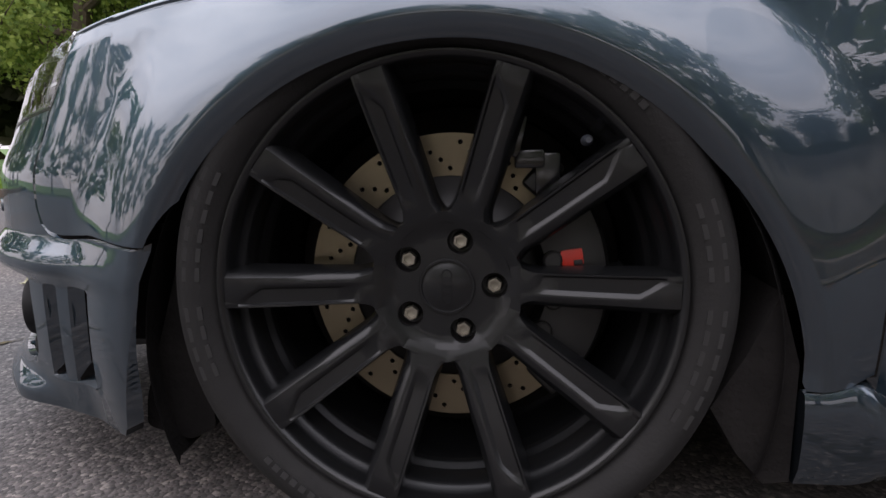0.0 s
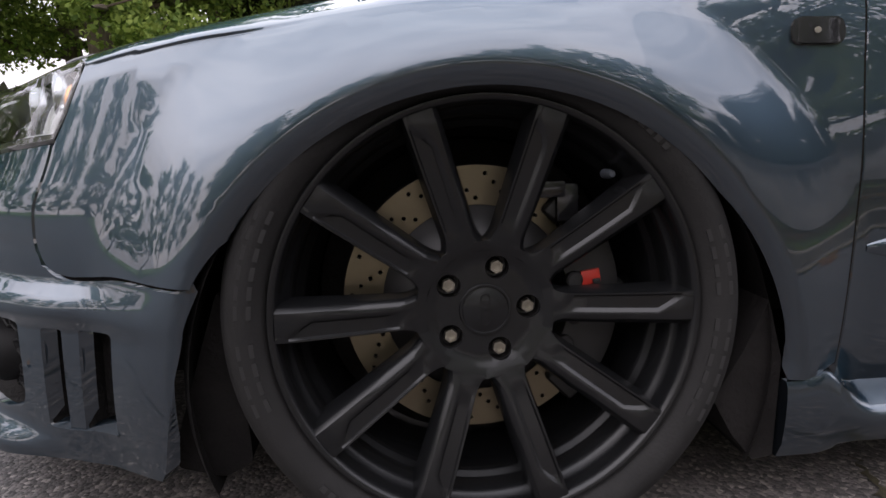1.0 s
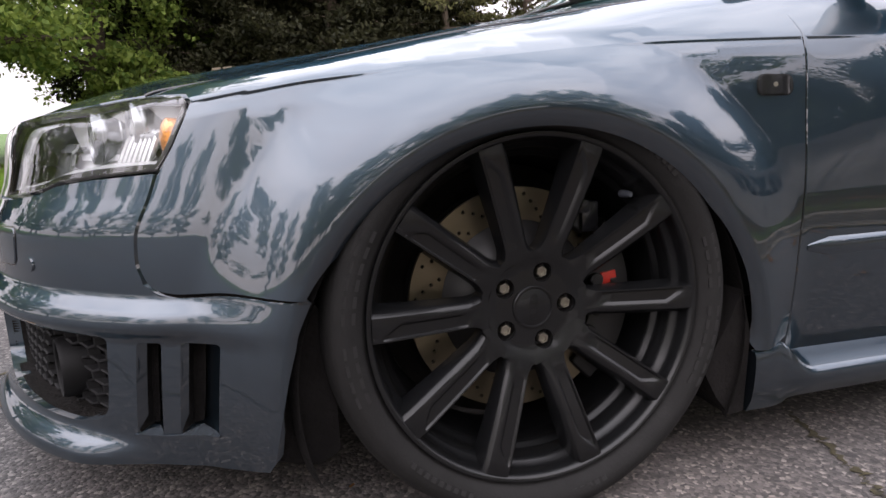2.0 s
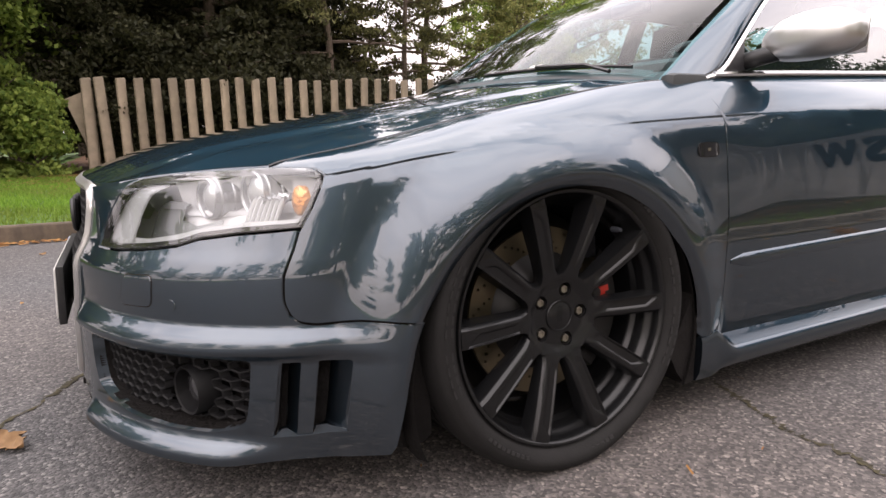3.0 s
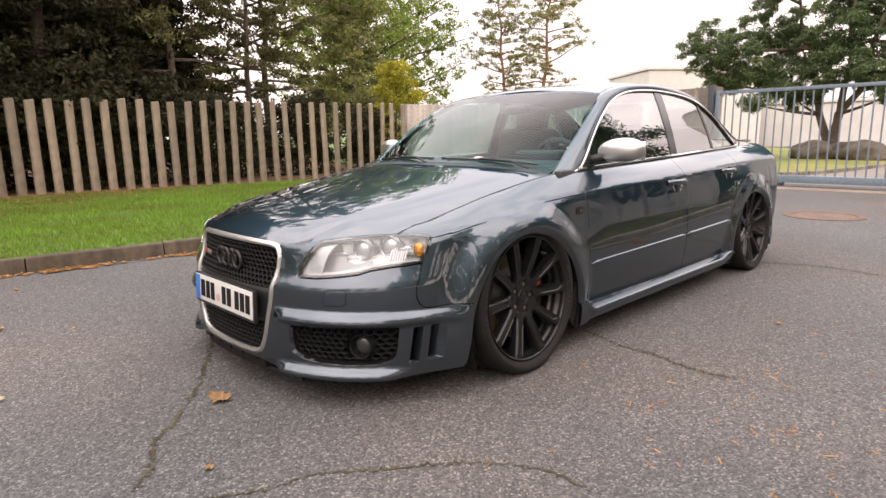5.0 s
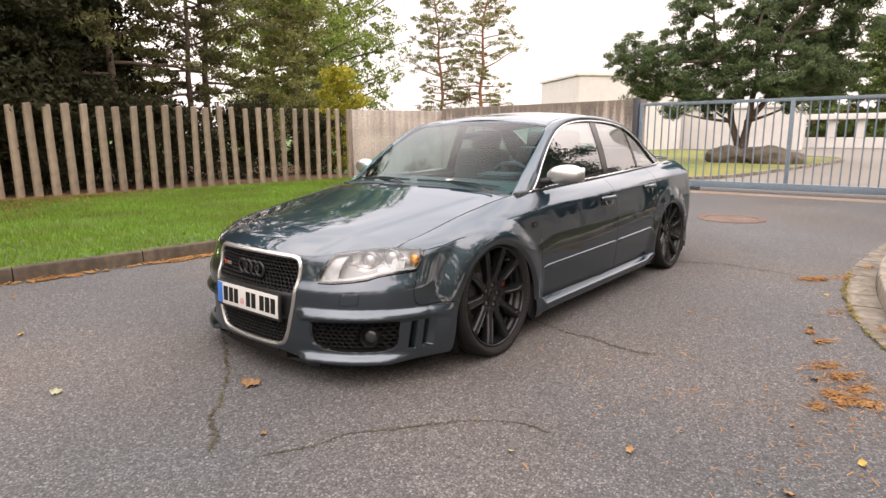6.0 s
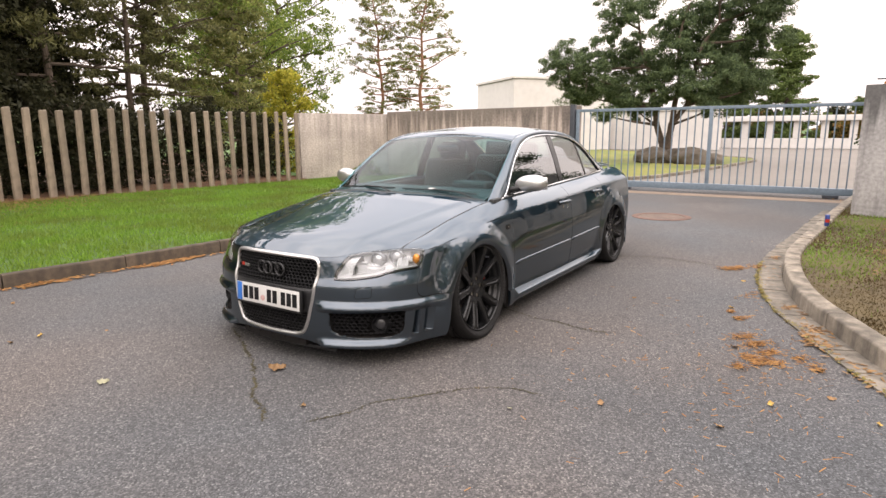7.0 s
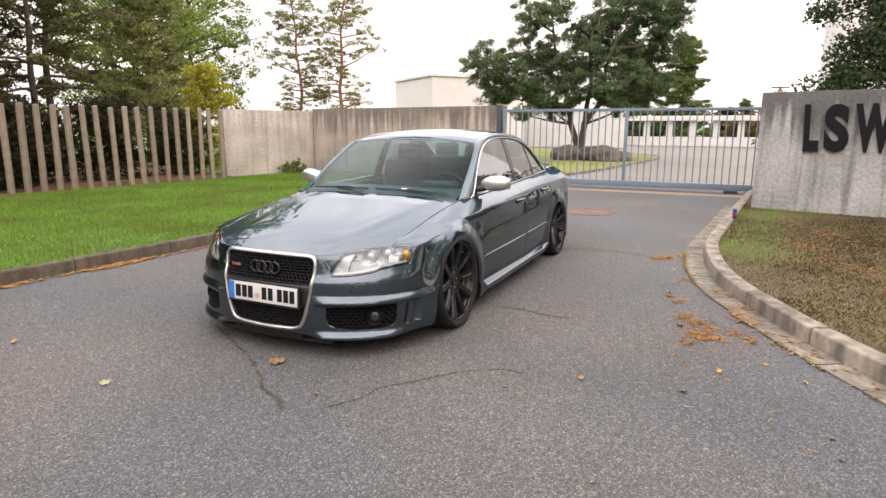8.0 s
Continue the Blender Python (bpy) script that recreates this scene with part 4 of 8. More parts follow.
# the trees across the road, which the car's flank mirrors
stand(tree("roadside_tree", 21, 9.5, 0.14, 3.0, LEAF_GREEN, BARK, 170, 75, 0.125, 0.60, "leafy roadside tree across the dry lawn"),
      [(2.5, -21.0, 0, 1.0), (-4.5, -22.5, 80, 1.1), (9.5, -20.0, 160, 1.5), (-14.5, -24.0, 230, 0.95), (-25.0, 8.5, 20, 1.1), (-8.5, -25.0, 10, 1.1), (-9.3, -15.8, 50, 0.85), (-6.4, -12.4, 190, 0.60), (-3.6, -14.0, 280, 0.66), (0.2, -14.8, 120, 0.70), (4.0, -15.5, 330, 1.0), (-12.5, -19.5, 95, 0.9), (-16.5, 9.4, 75, 0.9), (-21.5, 8.6, 145, 0.95), (-24, -14, 40, 0.9), (-23, -20, 310, 0.9), (-25.5, 2.5, 200, 0.95), (-24.5, -3.0, 260, 0.8), (-26.0, -8.5, 330, 1.0), (12.5, -17.5, 60, 1.35)])
stand(tree("far_tree", 23, 9.0, 0.05, 4.2, LEAF_DARK, BARK, 200, 36, 0.40, 1.1, "distant dark green tree on the skyline"),
      [(66, -2, 40, 0.30), (64, -16, 90, 0.36), (70, 4, 130, 0.30), (60, -24, 70, 0.7), (-20, 24, 100, 1.2), (-2, 27, 20, 1.2)])


# ---- buildings beyond the gate ----
def block(name, x0, x1, y0, y1, z1, label):
    bld = thing(name, label, "building")
    bm = bmesh.new()
    box(bm, ((x0 + x1) / 2, (y0 + y1) / 2, z1 / 2), (x1 - x0, y1 - y0, z1), None, 0.05, 1)
    part("wall", bm, WHITE_WALL, bld)
    bm = bmesh.new()
    box(bm, ((x0 + x1) / 2, (y0 + y1) / 2, z1 + 0.08), (x1 - x0 + 0.2, y1 - y0 + 0.2, 0.16), None, 0.02, 1)
    part("roof_edge", bm, WHITE_WALL, bld)
    return bld


hall = block("hall_building", 0, 6.0, -6.6, 0, 4.25, "low off-white flat-roofed hall beyond the wall")
hall.matrix_basis = pose(29.6, 13.76, 0, 0, 0, 50.5)
block("yard_wall_building", 35.5, 36.2, 3.4, 30, 2.35, "long plain off-white yard wall behind the pine")
block("tower_building", 40, 48, -12.5, -7.97, 13.0, "tall pale building behind the evergreens")


def portico():
    p = thing("portico", "low white portico with square columns beyond the yard", "building")
    bm = bmesh.new()
    box(bm, (42, -2.1, 1.90), (1.2, 15.4, 0.34), None, 0.03, 1)
    part("beam", bm, WHITE_WALL, p)
    bm = bmesh.new()
    box(bm, (42, -2.1, 0.325), (0.5, 15.4, 0.65), None, 0.03, 1)
    part("parapet", bm, WHITE_WALL, p)
    for y in np.arange(2.8, -9.6, -1.5):
        bm = bmesh.new()
        box(bm, (41.9, float(y), 1.20), (0.36, 0.42, 1.14), None, 0.02, 1)
        part("column", bm, WHITE_WALL, p)
    bm = bmesh.new()
    box(bm, (41.2, 4.35, 1.22), (0.4, 0.45, 2.44), None, 0.02, 1)
    tagged(part("gate_pillar", bm, WHITE_WALL), "white pillar at the corner of the yard wall", "pillar")


portico()


def boulder(x, y, r, seed):
    bm = bmesh.new()
    bmesh.ops.create_icosphere(bm, subdivisions=4, radius=1)
    for v in bm.verts:
        k = 1 + 0.28 * noise.noise(v.co * 1.3 + Vector((seed, 0, 0))) + 0.08 * noise.noise(v.co * 5 + Vector((seed, 0, 0)))
        v.co = Vector((v.co.x * k * r * 1.25, v.co.y * k * r * 1.5, v.co.z * k * r * 0.95))
    ob = part("boulder", bm, ROCK, sharp=60)
    ob.location = (x, y, 0.06 + r * 0.35)
    tagged(ob, "rounded brown boulder at the foot of the pine", "rock", "boulders")


for i, (x, y, r) in enumerate([(20.3, 3.2, 0.44), (20.0, 1.75, 0.44), (20.3, 1.2, 0.28), (20.9, 2.4, 0.42)]):
    boulder(x, y, r, i * 3.1)

# ---- the car: body surface ----
# a runs along the flank (a = x between the corners) and wraps round nose and tail; h is the height, and above the shoulder line the way over the top.
XC, LF, XR, LR = -0.30, 1.0, 3.15, 0.80
ARCHES = ((0.002, 0.234, 0.359, 0.907), (2.62, 0.205, 0.362, 0.907))
f_zc = curve_of([-0.62, -0.51, -0.40, -0.30, -0.23, 0.13, 0.29, 0.49, 1.5, 2.5, 3.6], [0.610, 0.629, 0.645, 0.660, 0.669, 0.714, 0.720, 0.728, 0.756, 0.785, 0.80])
f_yc = curve_of([-0.62, -0.48, -0.23, 0.13, 0.49, 1.5, 2.5, 3.1, 3.6], [0.823, 0.833, 0.842, 0.848, 0.850, 0.860, 0.855, 0.835, 0.79])
f_ze = curve_of([-0.62, -0.5, 0.0, 0.37, 0.58, 1.4, 2.6, 3.1, 3.6], [0.645, 0.658, 0.757, 0.812, 0.824, 0.848, 0.886, 0.905, 0.90])
f_ye = curve_of([-0.62, -0.5, 0.0, 0.37, 0.58, 1.4, 2.6, 3.0, 3.6], [0.675, 0.685, 0.70, 0.725, 0.752, 0.750, 0.728, 0.68, 0.65])
f_low = curve_of([0.0, 0.12, 0.25, 0.42, 0.55, 0.7, 0.85, 1.0], [-0.030, 0.004, 0.020, 0.031, 0.034, 0.031, 0.020, 0.0])
f_soft = curve_of([-0.62, -0.45, -0.2, 0.05, 0.3, 0.5, 3.6], [0.009, 0.008, 0.012, 0.05, 0.016, 0.010, 0.010])
f_lowf = curve_of([0.0, 0.12, 0.25, 0.42, 0.55, 0.7, 0.85, 1.0], [0.006, 0.012, 0.016, 0.018, 0.018, 0.015, 0.008, 0.0])
f_Lc = curve_of([0.03, 0.10, 0.20, 0.30, 0.38, 0.445, 0.458, 0.50, 0.58, 0.62, 0.66], [0.605, 0.617, 0.622, 0.622, 0.616, 0.613, 0.607, 0.588, 0.582, 0.566, 0.52])
f_Ls = curve_of([0.03, 0.10, 0.20, 0.30, 0.38, 0.458, 0.478, 0.51, 0.55, 0.62, 0.66], [0.57, 0.590, 0.600, 0.605, 0.603, 0.597, 0.582, 0.545, 0.505, 0.44, 0.40])
f_rip = curve_of([0.0, 0.303, 0.313, 0.323, 0.333, 0.345, 0.360, 0.374, 1.0], [0.0, 0.0, 0.006, 0.018, 0.024, 0.021, 0.009, 0.0, 0.0])
f_lip = curve_of([0.0, 0.094, 0.110, 0.122, 0.136, 0.148, 0.160, 1.0], [0.016, 0.026, 0.033, 0.034, 0.030, 0.014, 0.0, 0.0])
SQ = 2.4
f_Lr = curve_of([0.1, 0.2, 0.4, 0.5, 0.7, 0.9], [0.46, 0.50, 0.51, 0.505, 0.48, 0.47])


def section(x, h):
    zc, yc, ze, ye = f_zc(x), f_yc(x), f_ze(x), f_ye(x)
    t = np.clip((h - 0.10) / (zc - 0.10), 0, 1)
    w = np.clip((-0.33 - x) / 0.07, 0, 1)
    yl = yc + f_low(t) * (1 - w) + f_lowf(t) * w
    ln = np.hypot(ze - zc, yc - ye)
    q = (h - zc) / ln
    bx, bz = (yc + ye) / 2 + 0.10 * (ze - zc), (zc + ze) / 2 + 0.13 * (yc - ye)
    yt = (1 - q) ** 2 * yc + 2 * q * (1 - q) * bx + q * q * ye
    zt = (1 - q) ** 2 * zc + 2 * q * (1 - q) * bz + q * q * ze
    return np.where(h < zc, yl, yt), np.where(h < zc, h, zt)


def top_h(x):
    """The h at which the flank meets bonnet, window or boot lid."""
    return f_zc(x) + np.hypot(f_ze(x) - f_zc(x), f_yc(x) - f_ye(x))


def body(a, h):
    a, h = np.broadcast_arrays(np.asarray(a, float), np.asarray(h, float))
    phi = np.where(a < XC, math.pi / 2 * (1 - (XC - a) / LF), math.pi / 2)
    psi = np.where(a > XR, math.pi / 2 * (1 - (a - XR) / LR), math.pi / 2)
    cf, sf = np.cos(phi), np.sin(phi)
    L = f_Lc(h) * cf ** 2 + f_Ls(h) * sf ** 2
    ck, sk = np.clip(cf, 0, 1) ** (2 / SQ), np.clip(sf, 0, 1) ** (2 / SQ)
    g = np.clip((0.86 * sk - 0.335) / 0.08, 0, 1)
    e = np.clip((-0.52 - a) / 0.16, 0, 1)
    rip = f_rip(h - 0.003 * np.clip((a + 0.75) / 0.25, 0, 1)) + f_lip(h) * e * e * (3 - 2 * e)
    rip = rip * g * g * (3 - 2 * g)
    x = np.where(a < XC, XC - (L + rip) * ck, np.where(a > XR, XR + f_Lr(h) * np.cos(psi), a))
    xs = np.clip(x, -0.62, 3.6)
    y = np.zeros_like(x)
    z = np.zeros_like(x)
    w = f_soft(xs)
    for k in (-1, -0.5, 0, 0.5, 1):
        yy, zz = section(xs, h + k * w)
        y, z = y + yy / 5, z + zz / 5
    # the sharp creases on the wing, with a small undercut, and the hollow ahead of the door
    dz = f_zc(xs) - h
    cut = np.clip((xs + 0.60) / 0.08, 0, 1) * np.clip((-0.17 - xs) / 0.10, 0, 1) + np.clip((xs - 0.10) / 0.10, 0, 1) * np.clip((0.62 - xs) / 0.10, 0, 1) * 0.5
    y = y - 0.0042 * cut * np.clip(dz / 0.005, 0, 1) * np.clip((0.024 - dz) / 0.019, 0, 1)
    hol = np.sin(math.pi * np.clip((xs - 0.12) / 0.56, 0, 1)) ** 2
    y = y - 0.006 * hol * np.sin(math.pi * np.clip(dz / 0.26, 0, 1)) ** 2
    for cx, cz, R, yf in ARCHES:
        r = np.hypot(xs - cx, h - cz)
        s = np.clip(1.10 - (r - R) / 0.145, 0, 1)
        s = s * s * (3 - 2 * s)
        y = y + np.maximum(0, yf - y) * s * np.clip((0.83 - h) / 0.10, 0, 1)
        # rolled lip round the opening
        q = np.clip(1 - (r - R - 0.024 * np.where(xs > cx, np.clip((0.44 - h) / 0.2, 0, 1), 0)) / 0.026, 0, 1.2)
        y = y - 0.015 * q ** 1.6 * (h > 0.19)
    e = np.clip((-0.33 - a) / 0.20, 0, 1)
    y = (y + rip * 0.75 * e * e * (3 - 2 * e)) * sk * np.sin(psi)
    return np.stack([x, -y, z], -1)


def a_of_y(y, h):
    lo, hi = XC - LF, XC
    for _ in range(40):
        m = (lo + hi) / 2
        if -body(m, h)[1] < y:
            lo = m
        else:
            hi = m
    return m


def normals_of(f, A, H, e=1e-4):
    n = np.cross(f(A + e, H) - f(A - e, H), f(A, H + e) - f(A, H - e))
    n /= np.linalg.norm(n, axis=1)[:, None] + 1e-12
    P = f(A, H)
    ref = np.stack([np.clip(P[:, 0], -0.4, 3.1), 0 * P[:, 0], 0 * P[:, 0] + 0.30], 1)
    return n * np.sign((n * (P - ref)).sum(1))[:, None]


def panel(name, poly, material, parent, label="", holes=(), step=0.022, thick=0.025, both=False, sides=(1,), surf=body, lift=0.0, extra=()):
    """A body panel cut out of the body surface by an outline in (a, h), with turned-in edges."""
    V, T, E = fan_mesh(poly, holes, step, extra)
    P = surf(V[:, 0], V[:, 1])
    N = normals_of(surf, V[:, 0], V[:, 1])
    P = P + N * lift
    fn = np.cross(P[T[:, 1]] - P[T[:, 0]], P[T[:, 2]] - P[T[:, 0]])
    flip = (fn * N[T[:, 0]]).sum(1) < 0
    T = np.where(flip[:, None], T[:, ::-1], T)
    n = len(P)
    border = sorted({i for e in E for i in e})
    low = {b: n + k for k, b in enumerate(border)}
    NB = N[border] if thick < 0 else normals_of(surf, V[border, 0], V[border, 1], 0.012)
    P2 = np.concatenate([P, P[border] - NB * thick])
    N2 = np.concatenate([N, N[border]])
    faces = [tuple(int(i) for i in t) for t in T]
    own = {}
    for t in faces:
        for i in range(3):
            own[(t[i], t[(i + 1) % 3])] = True
    for a, b in E:
        if (a, b) not in own:
            a, b = b, a
        faces.append((b, a, low[a], low[b]))
    obs = []
    for s in sides:
        Q, M = P2.copy(), N2.copy()
        Q[:, 1] *= s
        M[:, 1] *= s
        F = faces if s > 0 else [f[::-1] for f in faces]
        obs.append((Q, M, F))
    if both:
        Q = np.concatenate([obs[0][0], obs[1][0]])
        M = np.concatenate([obs[0][1], obs[1][1]])
        k = len(obs[0][0])
        F = obs[0][2] + [tuple(i + k for i in f) for f in obs[1][2]]
        return mesh_ob(name, Q, F, material, parent, label, normals=M)
    return [mesh_ob(name, Q, F, material, parent, label, normals=M) for Q, M, F in obs]


car = thing("car", "lowered dark grey-green metallic saloon car with black wheels", "car")
BOTH = (1, -1)


def arc(cx, cz, R, a0, a1, n=40):
    return [(cx + R * math.cos(radians(a0 + (a1 - a0) * i / n)), cz + R * math.sin(radians(a0 + (a1 - a0) * i / n))) for i in range(n + 1)]


def topline(x0, x1, n, d=0.0):
    return [(x, float(top_h(x)) - d) for x in np.linspace(x0, x1, n)]


# head lamp outline and the joint between wing and bumper, in (a, h)
HL = [(-0.998, 0.489), (-0.925, 0.492), (-0.84, 0.501), (-0.77, 0.511), (-0.725, 0.525), (-0.65, 0.535), (-0.59, 0.540), (-0.532, 0.545), (-0.520, 0.575), (-0.513, 0.612), (-0.513, 0.631), (-0.538, 0.651), (-0.60, 0.667), (-0.66, 0.677), (-0.77, 0.677), (-0.87, 0.653), (-0.93, 0.633), (-0.955, 0.60), (-0.982, 0.55), (-0.998, 0.52)]
GAP = spline([(-0.327, 0.376), (-0.367, 0.381), (-0.412, 0.384), (-0.457, 0.380), (-0.487, 0.380), (-0.514, 0.388), (-0.529, 0.413), (-0.531, 0.445), (-0.529, 0.49), (-0.529, 0.536)], 5)


def inset(poly, d):
    """Moves an outline inwards."""
    P = np.array(poly, float)
    area = 0.5 * np.sum(P[:, 0] * np.roll(P[:, 1], -1) - np.roll(P[:, 0], -1) * P[:, 1])
    out = []
    for i in range(len(P)):
        e1, e2 = P[i] - P[i - 1], P[(i + 1) % len(P)] - P[i]
        t = e1 / (np.linalg.norm(e1) + 1e-9) + e2 / (np.linalg.norm(e2) + 1e-9)
        t /= np.linalg.norm(t) + 1e-9
        out.append(tuple(P[i] + np.array([-t[1], t[0]]) * d * (1 if area > 0 else -1)))
    return out


def rounded(poly, r, n=5):
    """Rounds the corners of an outline."""
    P = [np.array(p, float) for p in poly]
    out = []
    for i in range(len(P)):
        a, b, c = P[i - 1], P[i], P[(i + 1) % len(P)]
        d1, d2 = a - b, c - b
        k = min(r, 0.45 * np.linalg.norm(d1), 0.45 * np.linalg.norm(d2))
        p, q = b + d1 / np.linalg.norm(d1) * k, b + d2 / np.linalg.norm(d2) * k
        for j in range(n + 1):
            t = j / n
            out.append(tuple((1 - t) ** 2 * p + 2 * t * (1 - t) * b + t * t * q))
    return out


# rows of points that follow the rolled lips of the arches
LIPS = [(ax + (ar + d + 0.024 * max(0, min(1, (40 - k) / 37)) * (k < 90)) * math.cos(radians(k)), az + (ar + d + 0.024 * max(0, min(1, (40 - k) / 37)) * (k < 90)) * math.sin(radians(k))) for ax, az, ar, _ in ARCHES for d in (0.005, 0.010, 0.015, 0.020, 0.025, 0.031, 0.038) for k in np.arange(-30, 200, 1.3)]
LIPS += [(float(x), float(f_zc(x)) + d) for x in np.arange(-0.52, 0.70, 0.008) for d in (0.006, 0.002, -0.0005, -0.003, -0.0055, -0.010, -0.016, -0.023)]
# --- wings
cx, cz, R, _ = ARCHES[0]
wing = GAP + [(-0.516, 0.575), (-0.508, 0.612), (-0.507, 0.634), (-0.533, 0.657), (-0.598, 0.673), (-0.632, 0.679)]
wing += [(-0.56, 0.735), (-0.50, float(top_h(-0.46)) - 0.01)] + topline(-0.42, 0.44, 28, 0.003) + [(0.464, float(top_h(0.466)) - 0.03), (0.4695, 0.70), (0.4665, 0.45), (0.462, 0.230), (0.43, 0.2185), (0.388, 0.2155)] + [(cx + (R + 0.024 * min(1, max(0, (40 - k) / 37))) * math.cos(radians(k)), cz + (R + 0.024 * min(1, max(0, (40 - k) / 37))) * math.sin(radians(k))) for k in np.linspace(-1.5, 156, 64)]
panel("wing", wing, PAINT, car, sides=BOTH, step=0.014, extra=LIPS)
# --- doors
d1 = [(0.468, 0.182), (0.4713, 0.45), (0.4743, 0.70), (0.470, 0.76), (0.45, float(top_h(0.45)) - 0.004)] + topline(0.50, 1.499, 24, 0.004)[0:] + [(1.501, 0.70), (1.504, 0.45), (1.501, 0.182)]
panel("front_door", d1, PAINT, car, sides=BOTH, extra=LIPS)
d2 = [(1.508, 0.182), (1.511, 0.45), (1.508, 0.70), (1.504, float(top_h(1.504)) - 0.004)] + topline(1.56, 2.325, 18, 0.004) + spline([(2.318, 0.80), (2.30, 0.72), (2.265, 0.60), (2.215, 0.46), (2.195, 0.33), (2.185, 0.25), (2.150, 0.182)], 6)
panel("rear_door", d2, PAINT, car, sides=BOTH)
# --- rear quarter
cx2, cz2, R2, _ = ARCHES[1]
q = spline([(2.155, 0.182), (2.190, 0.25), (2.200, 0.33), (2.220, 0.46), (2.270, 0.60), (2.305, 0.72), (2.323, 0.80)], 6) + topline(2.33, 3.12, 20, 0.0) + [(3.30, 0.93), (3.52, 0.92), (3.60, 0.80), (3.60, 0.56), (3.42, 0.50), (3.20, 0.47), (3.0, 0.44)] + arc(cx2, cz2, R2, 38, 183, 50)
panel("rear_wing", q, PAINT, car, sides=BOTH, extra=LIPS)
rb = arc(cx2, cz2, R2, -10, 36, 14) + [(3.0, 0.435), (3.20, 0.465), (3.42, 0.495), (3.60, 0.555), (3.949, 0.57), (3.949, 0.14), (3.4, 0.14)]
panel("rear_bumper", rb, PAINT, car, sides=BOTH, both=True, step=0.04)
panel("tail_light", [(3.55, 0.60), (3.55, 0.78), (3.75, 0.80), (3.78, 0.60)], TAIL_RED, car, "red tail light", sides=BOTH, lift=0.002, step=0.04)
panel("boot_face", [(3.60, 0.575), (3.949, 0.575), (3.949, 0.90), (3.60, 0.90)], PAINT, car, sides=BOTH, both=True, step=0.04)

# --- front bumper with openings
GRC = [(-1.20, 0.163), (-1.165, 0.171), (-1.142, 0.19), (-1.118, 0.264), (-1.092, 0.411), (-1.080, 0.537), (-1.080, 0.562)]
lo = [(-0.380, 0.134), (-0.44, 0.122), (-0.53, 0.119), (-0.65, 0.115), (-0.85, 0.115), (-0.98, 0.117), (-1.06, 0.119), (-1.10, 0.128), (-1.16, 0.140), (XC - LF, 0.142)]
bump = [(-0.322, 0.372), (-0.336, 0.327), (-0.350, 0.267), (-0.362, 0.204), (-0.372, 0.150)] + lo + [(XC - LF, 0.160)] + GRC + [(-1.084, 0.582), (-1.096, 0.599), (-1.06, 0.602), (-1.02, 0.604), (-0.985, 0.610), (-0.944, 0.6325), (-0.938, 0.629)]
bump += [(-0.960, 0.600), (-0.988, 0.55), (-1.005, 0.52), (-1.004, 0.485), (-0.925, 0.486), (-0.84, 0.495), (-0.77, 0.505), (-0.725, 0.519), (-0.65, 0.529), (-0.59, 0.534), (-0.536, 0.539)]
bump += [(p[0] - 0.006 * (p[1] > 0.395), p[1] - 0.005 * (p[1] <= 0.40)) for p in GAP[::-1][1:]]
FOG = rounded([(-1.02, 0.306), (-0.93, 0.311), (-0.80, 0.315), (-0.64, 0.315), (-0.598, 0.313), (-0.607, 0.243), (-0.617, 0.197), (-0.634, 0.179), (-0.69, 0.168), (-0.79, 0.165), (-0.90, 0.167), (-0.965, 0.176), (-1.012, 0.197), (-1.022, 0.24)], 0.012)
VENT_A = rounded([(-0.548, 0.308), (-0.509, 0.310), (-0.526, 0.168), (-0.570, 0.165)], 0.006, 3)
VENT_B = rounded([(-0.481, 0.311), (-0.426, 0.314), (-0.442, 0.176), (-0.499, 0.169)], 0.006, 3)
bumper = panel("front_bumper", bump, PAINT, car, holes=(FOG, VENT_A, VENT_B), sides=BOTH, both=True, step=0.011, thick=0.022, extra=LIPS)


# dark rubber behind the door and wing joints
for nm, line, w in (("wing_seal", [(0.4645, 0.225), (0.4689, 0.45), (0.4719, 0.70), (0.468, 0.765)], 0.0042), ("door_seal", [(1.505, 0.19), (1.508, 0.45), (1.505, 0.70), (1.502, 0.83)], 0.012), ("rear_door_seal", [(2.19, 0.25), (2.20, 0.33), (2.218, 0.46), (2.268, 0.60), (2.303, 0.72), (2.32, 0.84)], 0.012), ("bumper_seal", GAP, 0.010)):
    L = np.array(line)
    ta = np.gradient(L, axis=0)
    ta /= np.linalg.norm(ta, axis=1)[:, None]
    nn = np.stack([-ta[:, 1], ta[:, 0]], 1) * w
    strip = [tuple(p) for p in L + nn] + [tuple(p) for p in (L - nn)[::-1]]
    panel(nm, strip, LINER, car, sides=BOTH, lift=-0.0025 if nm == "wing_seal" else -0.010, thick=0.004, step=0.02)


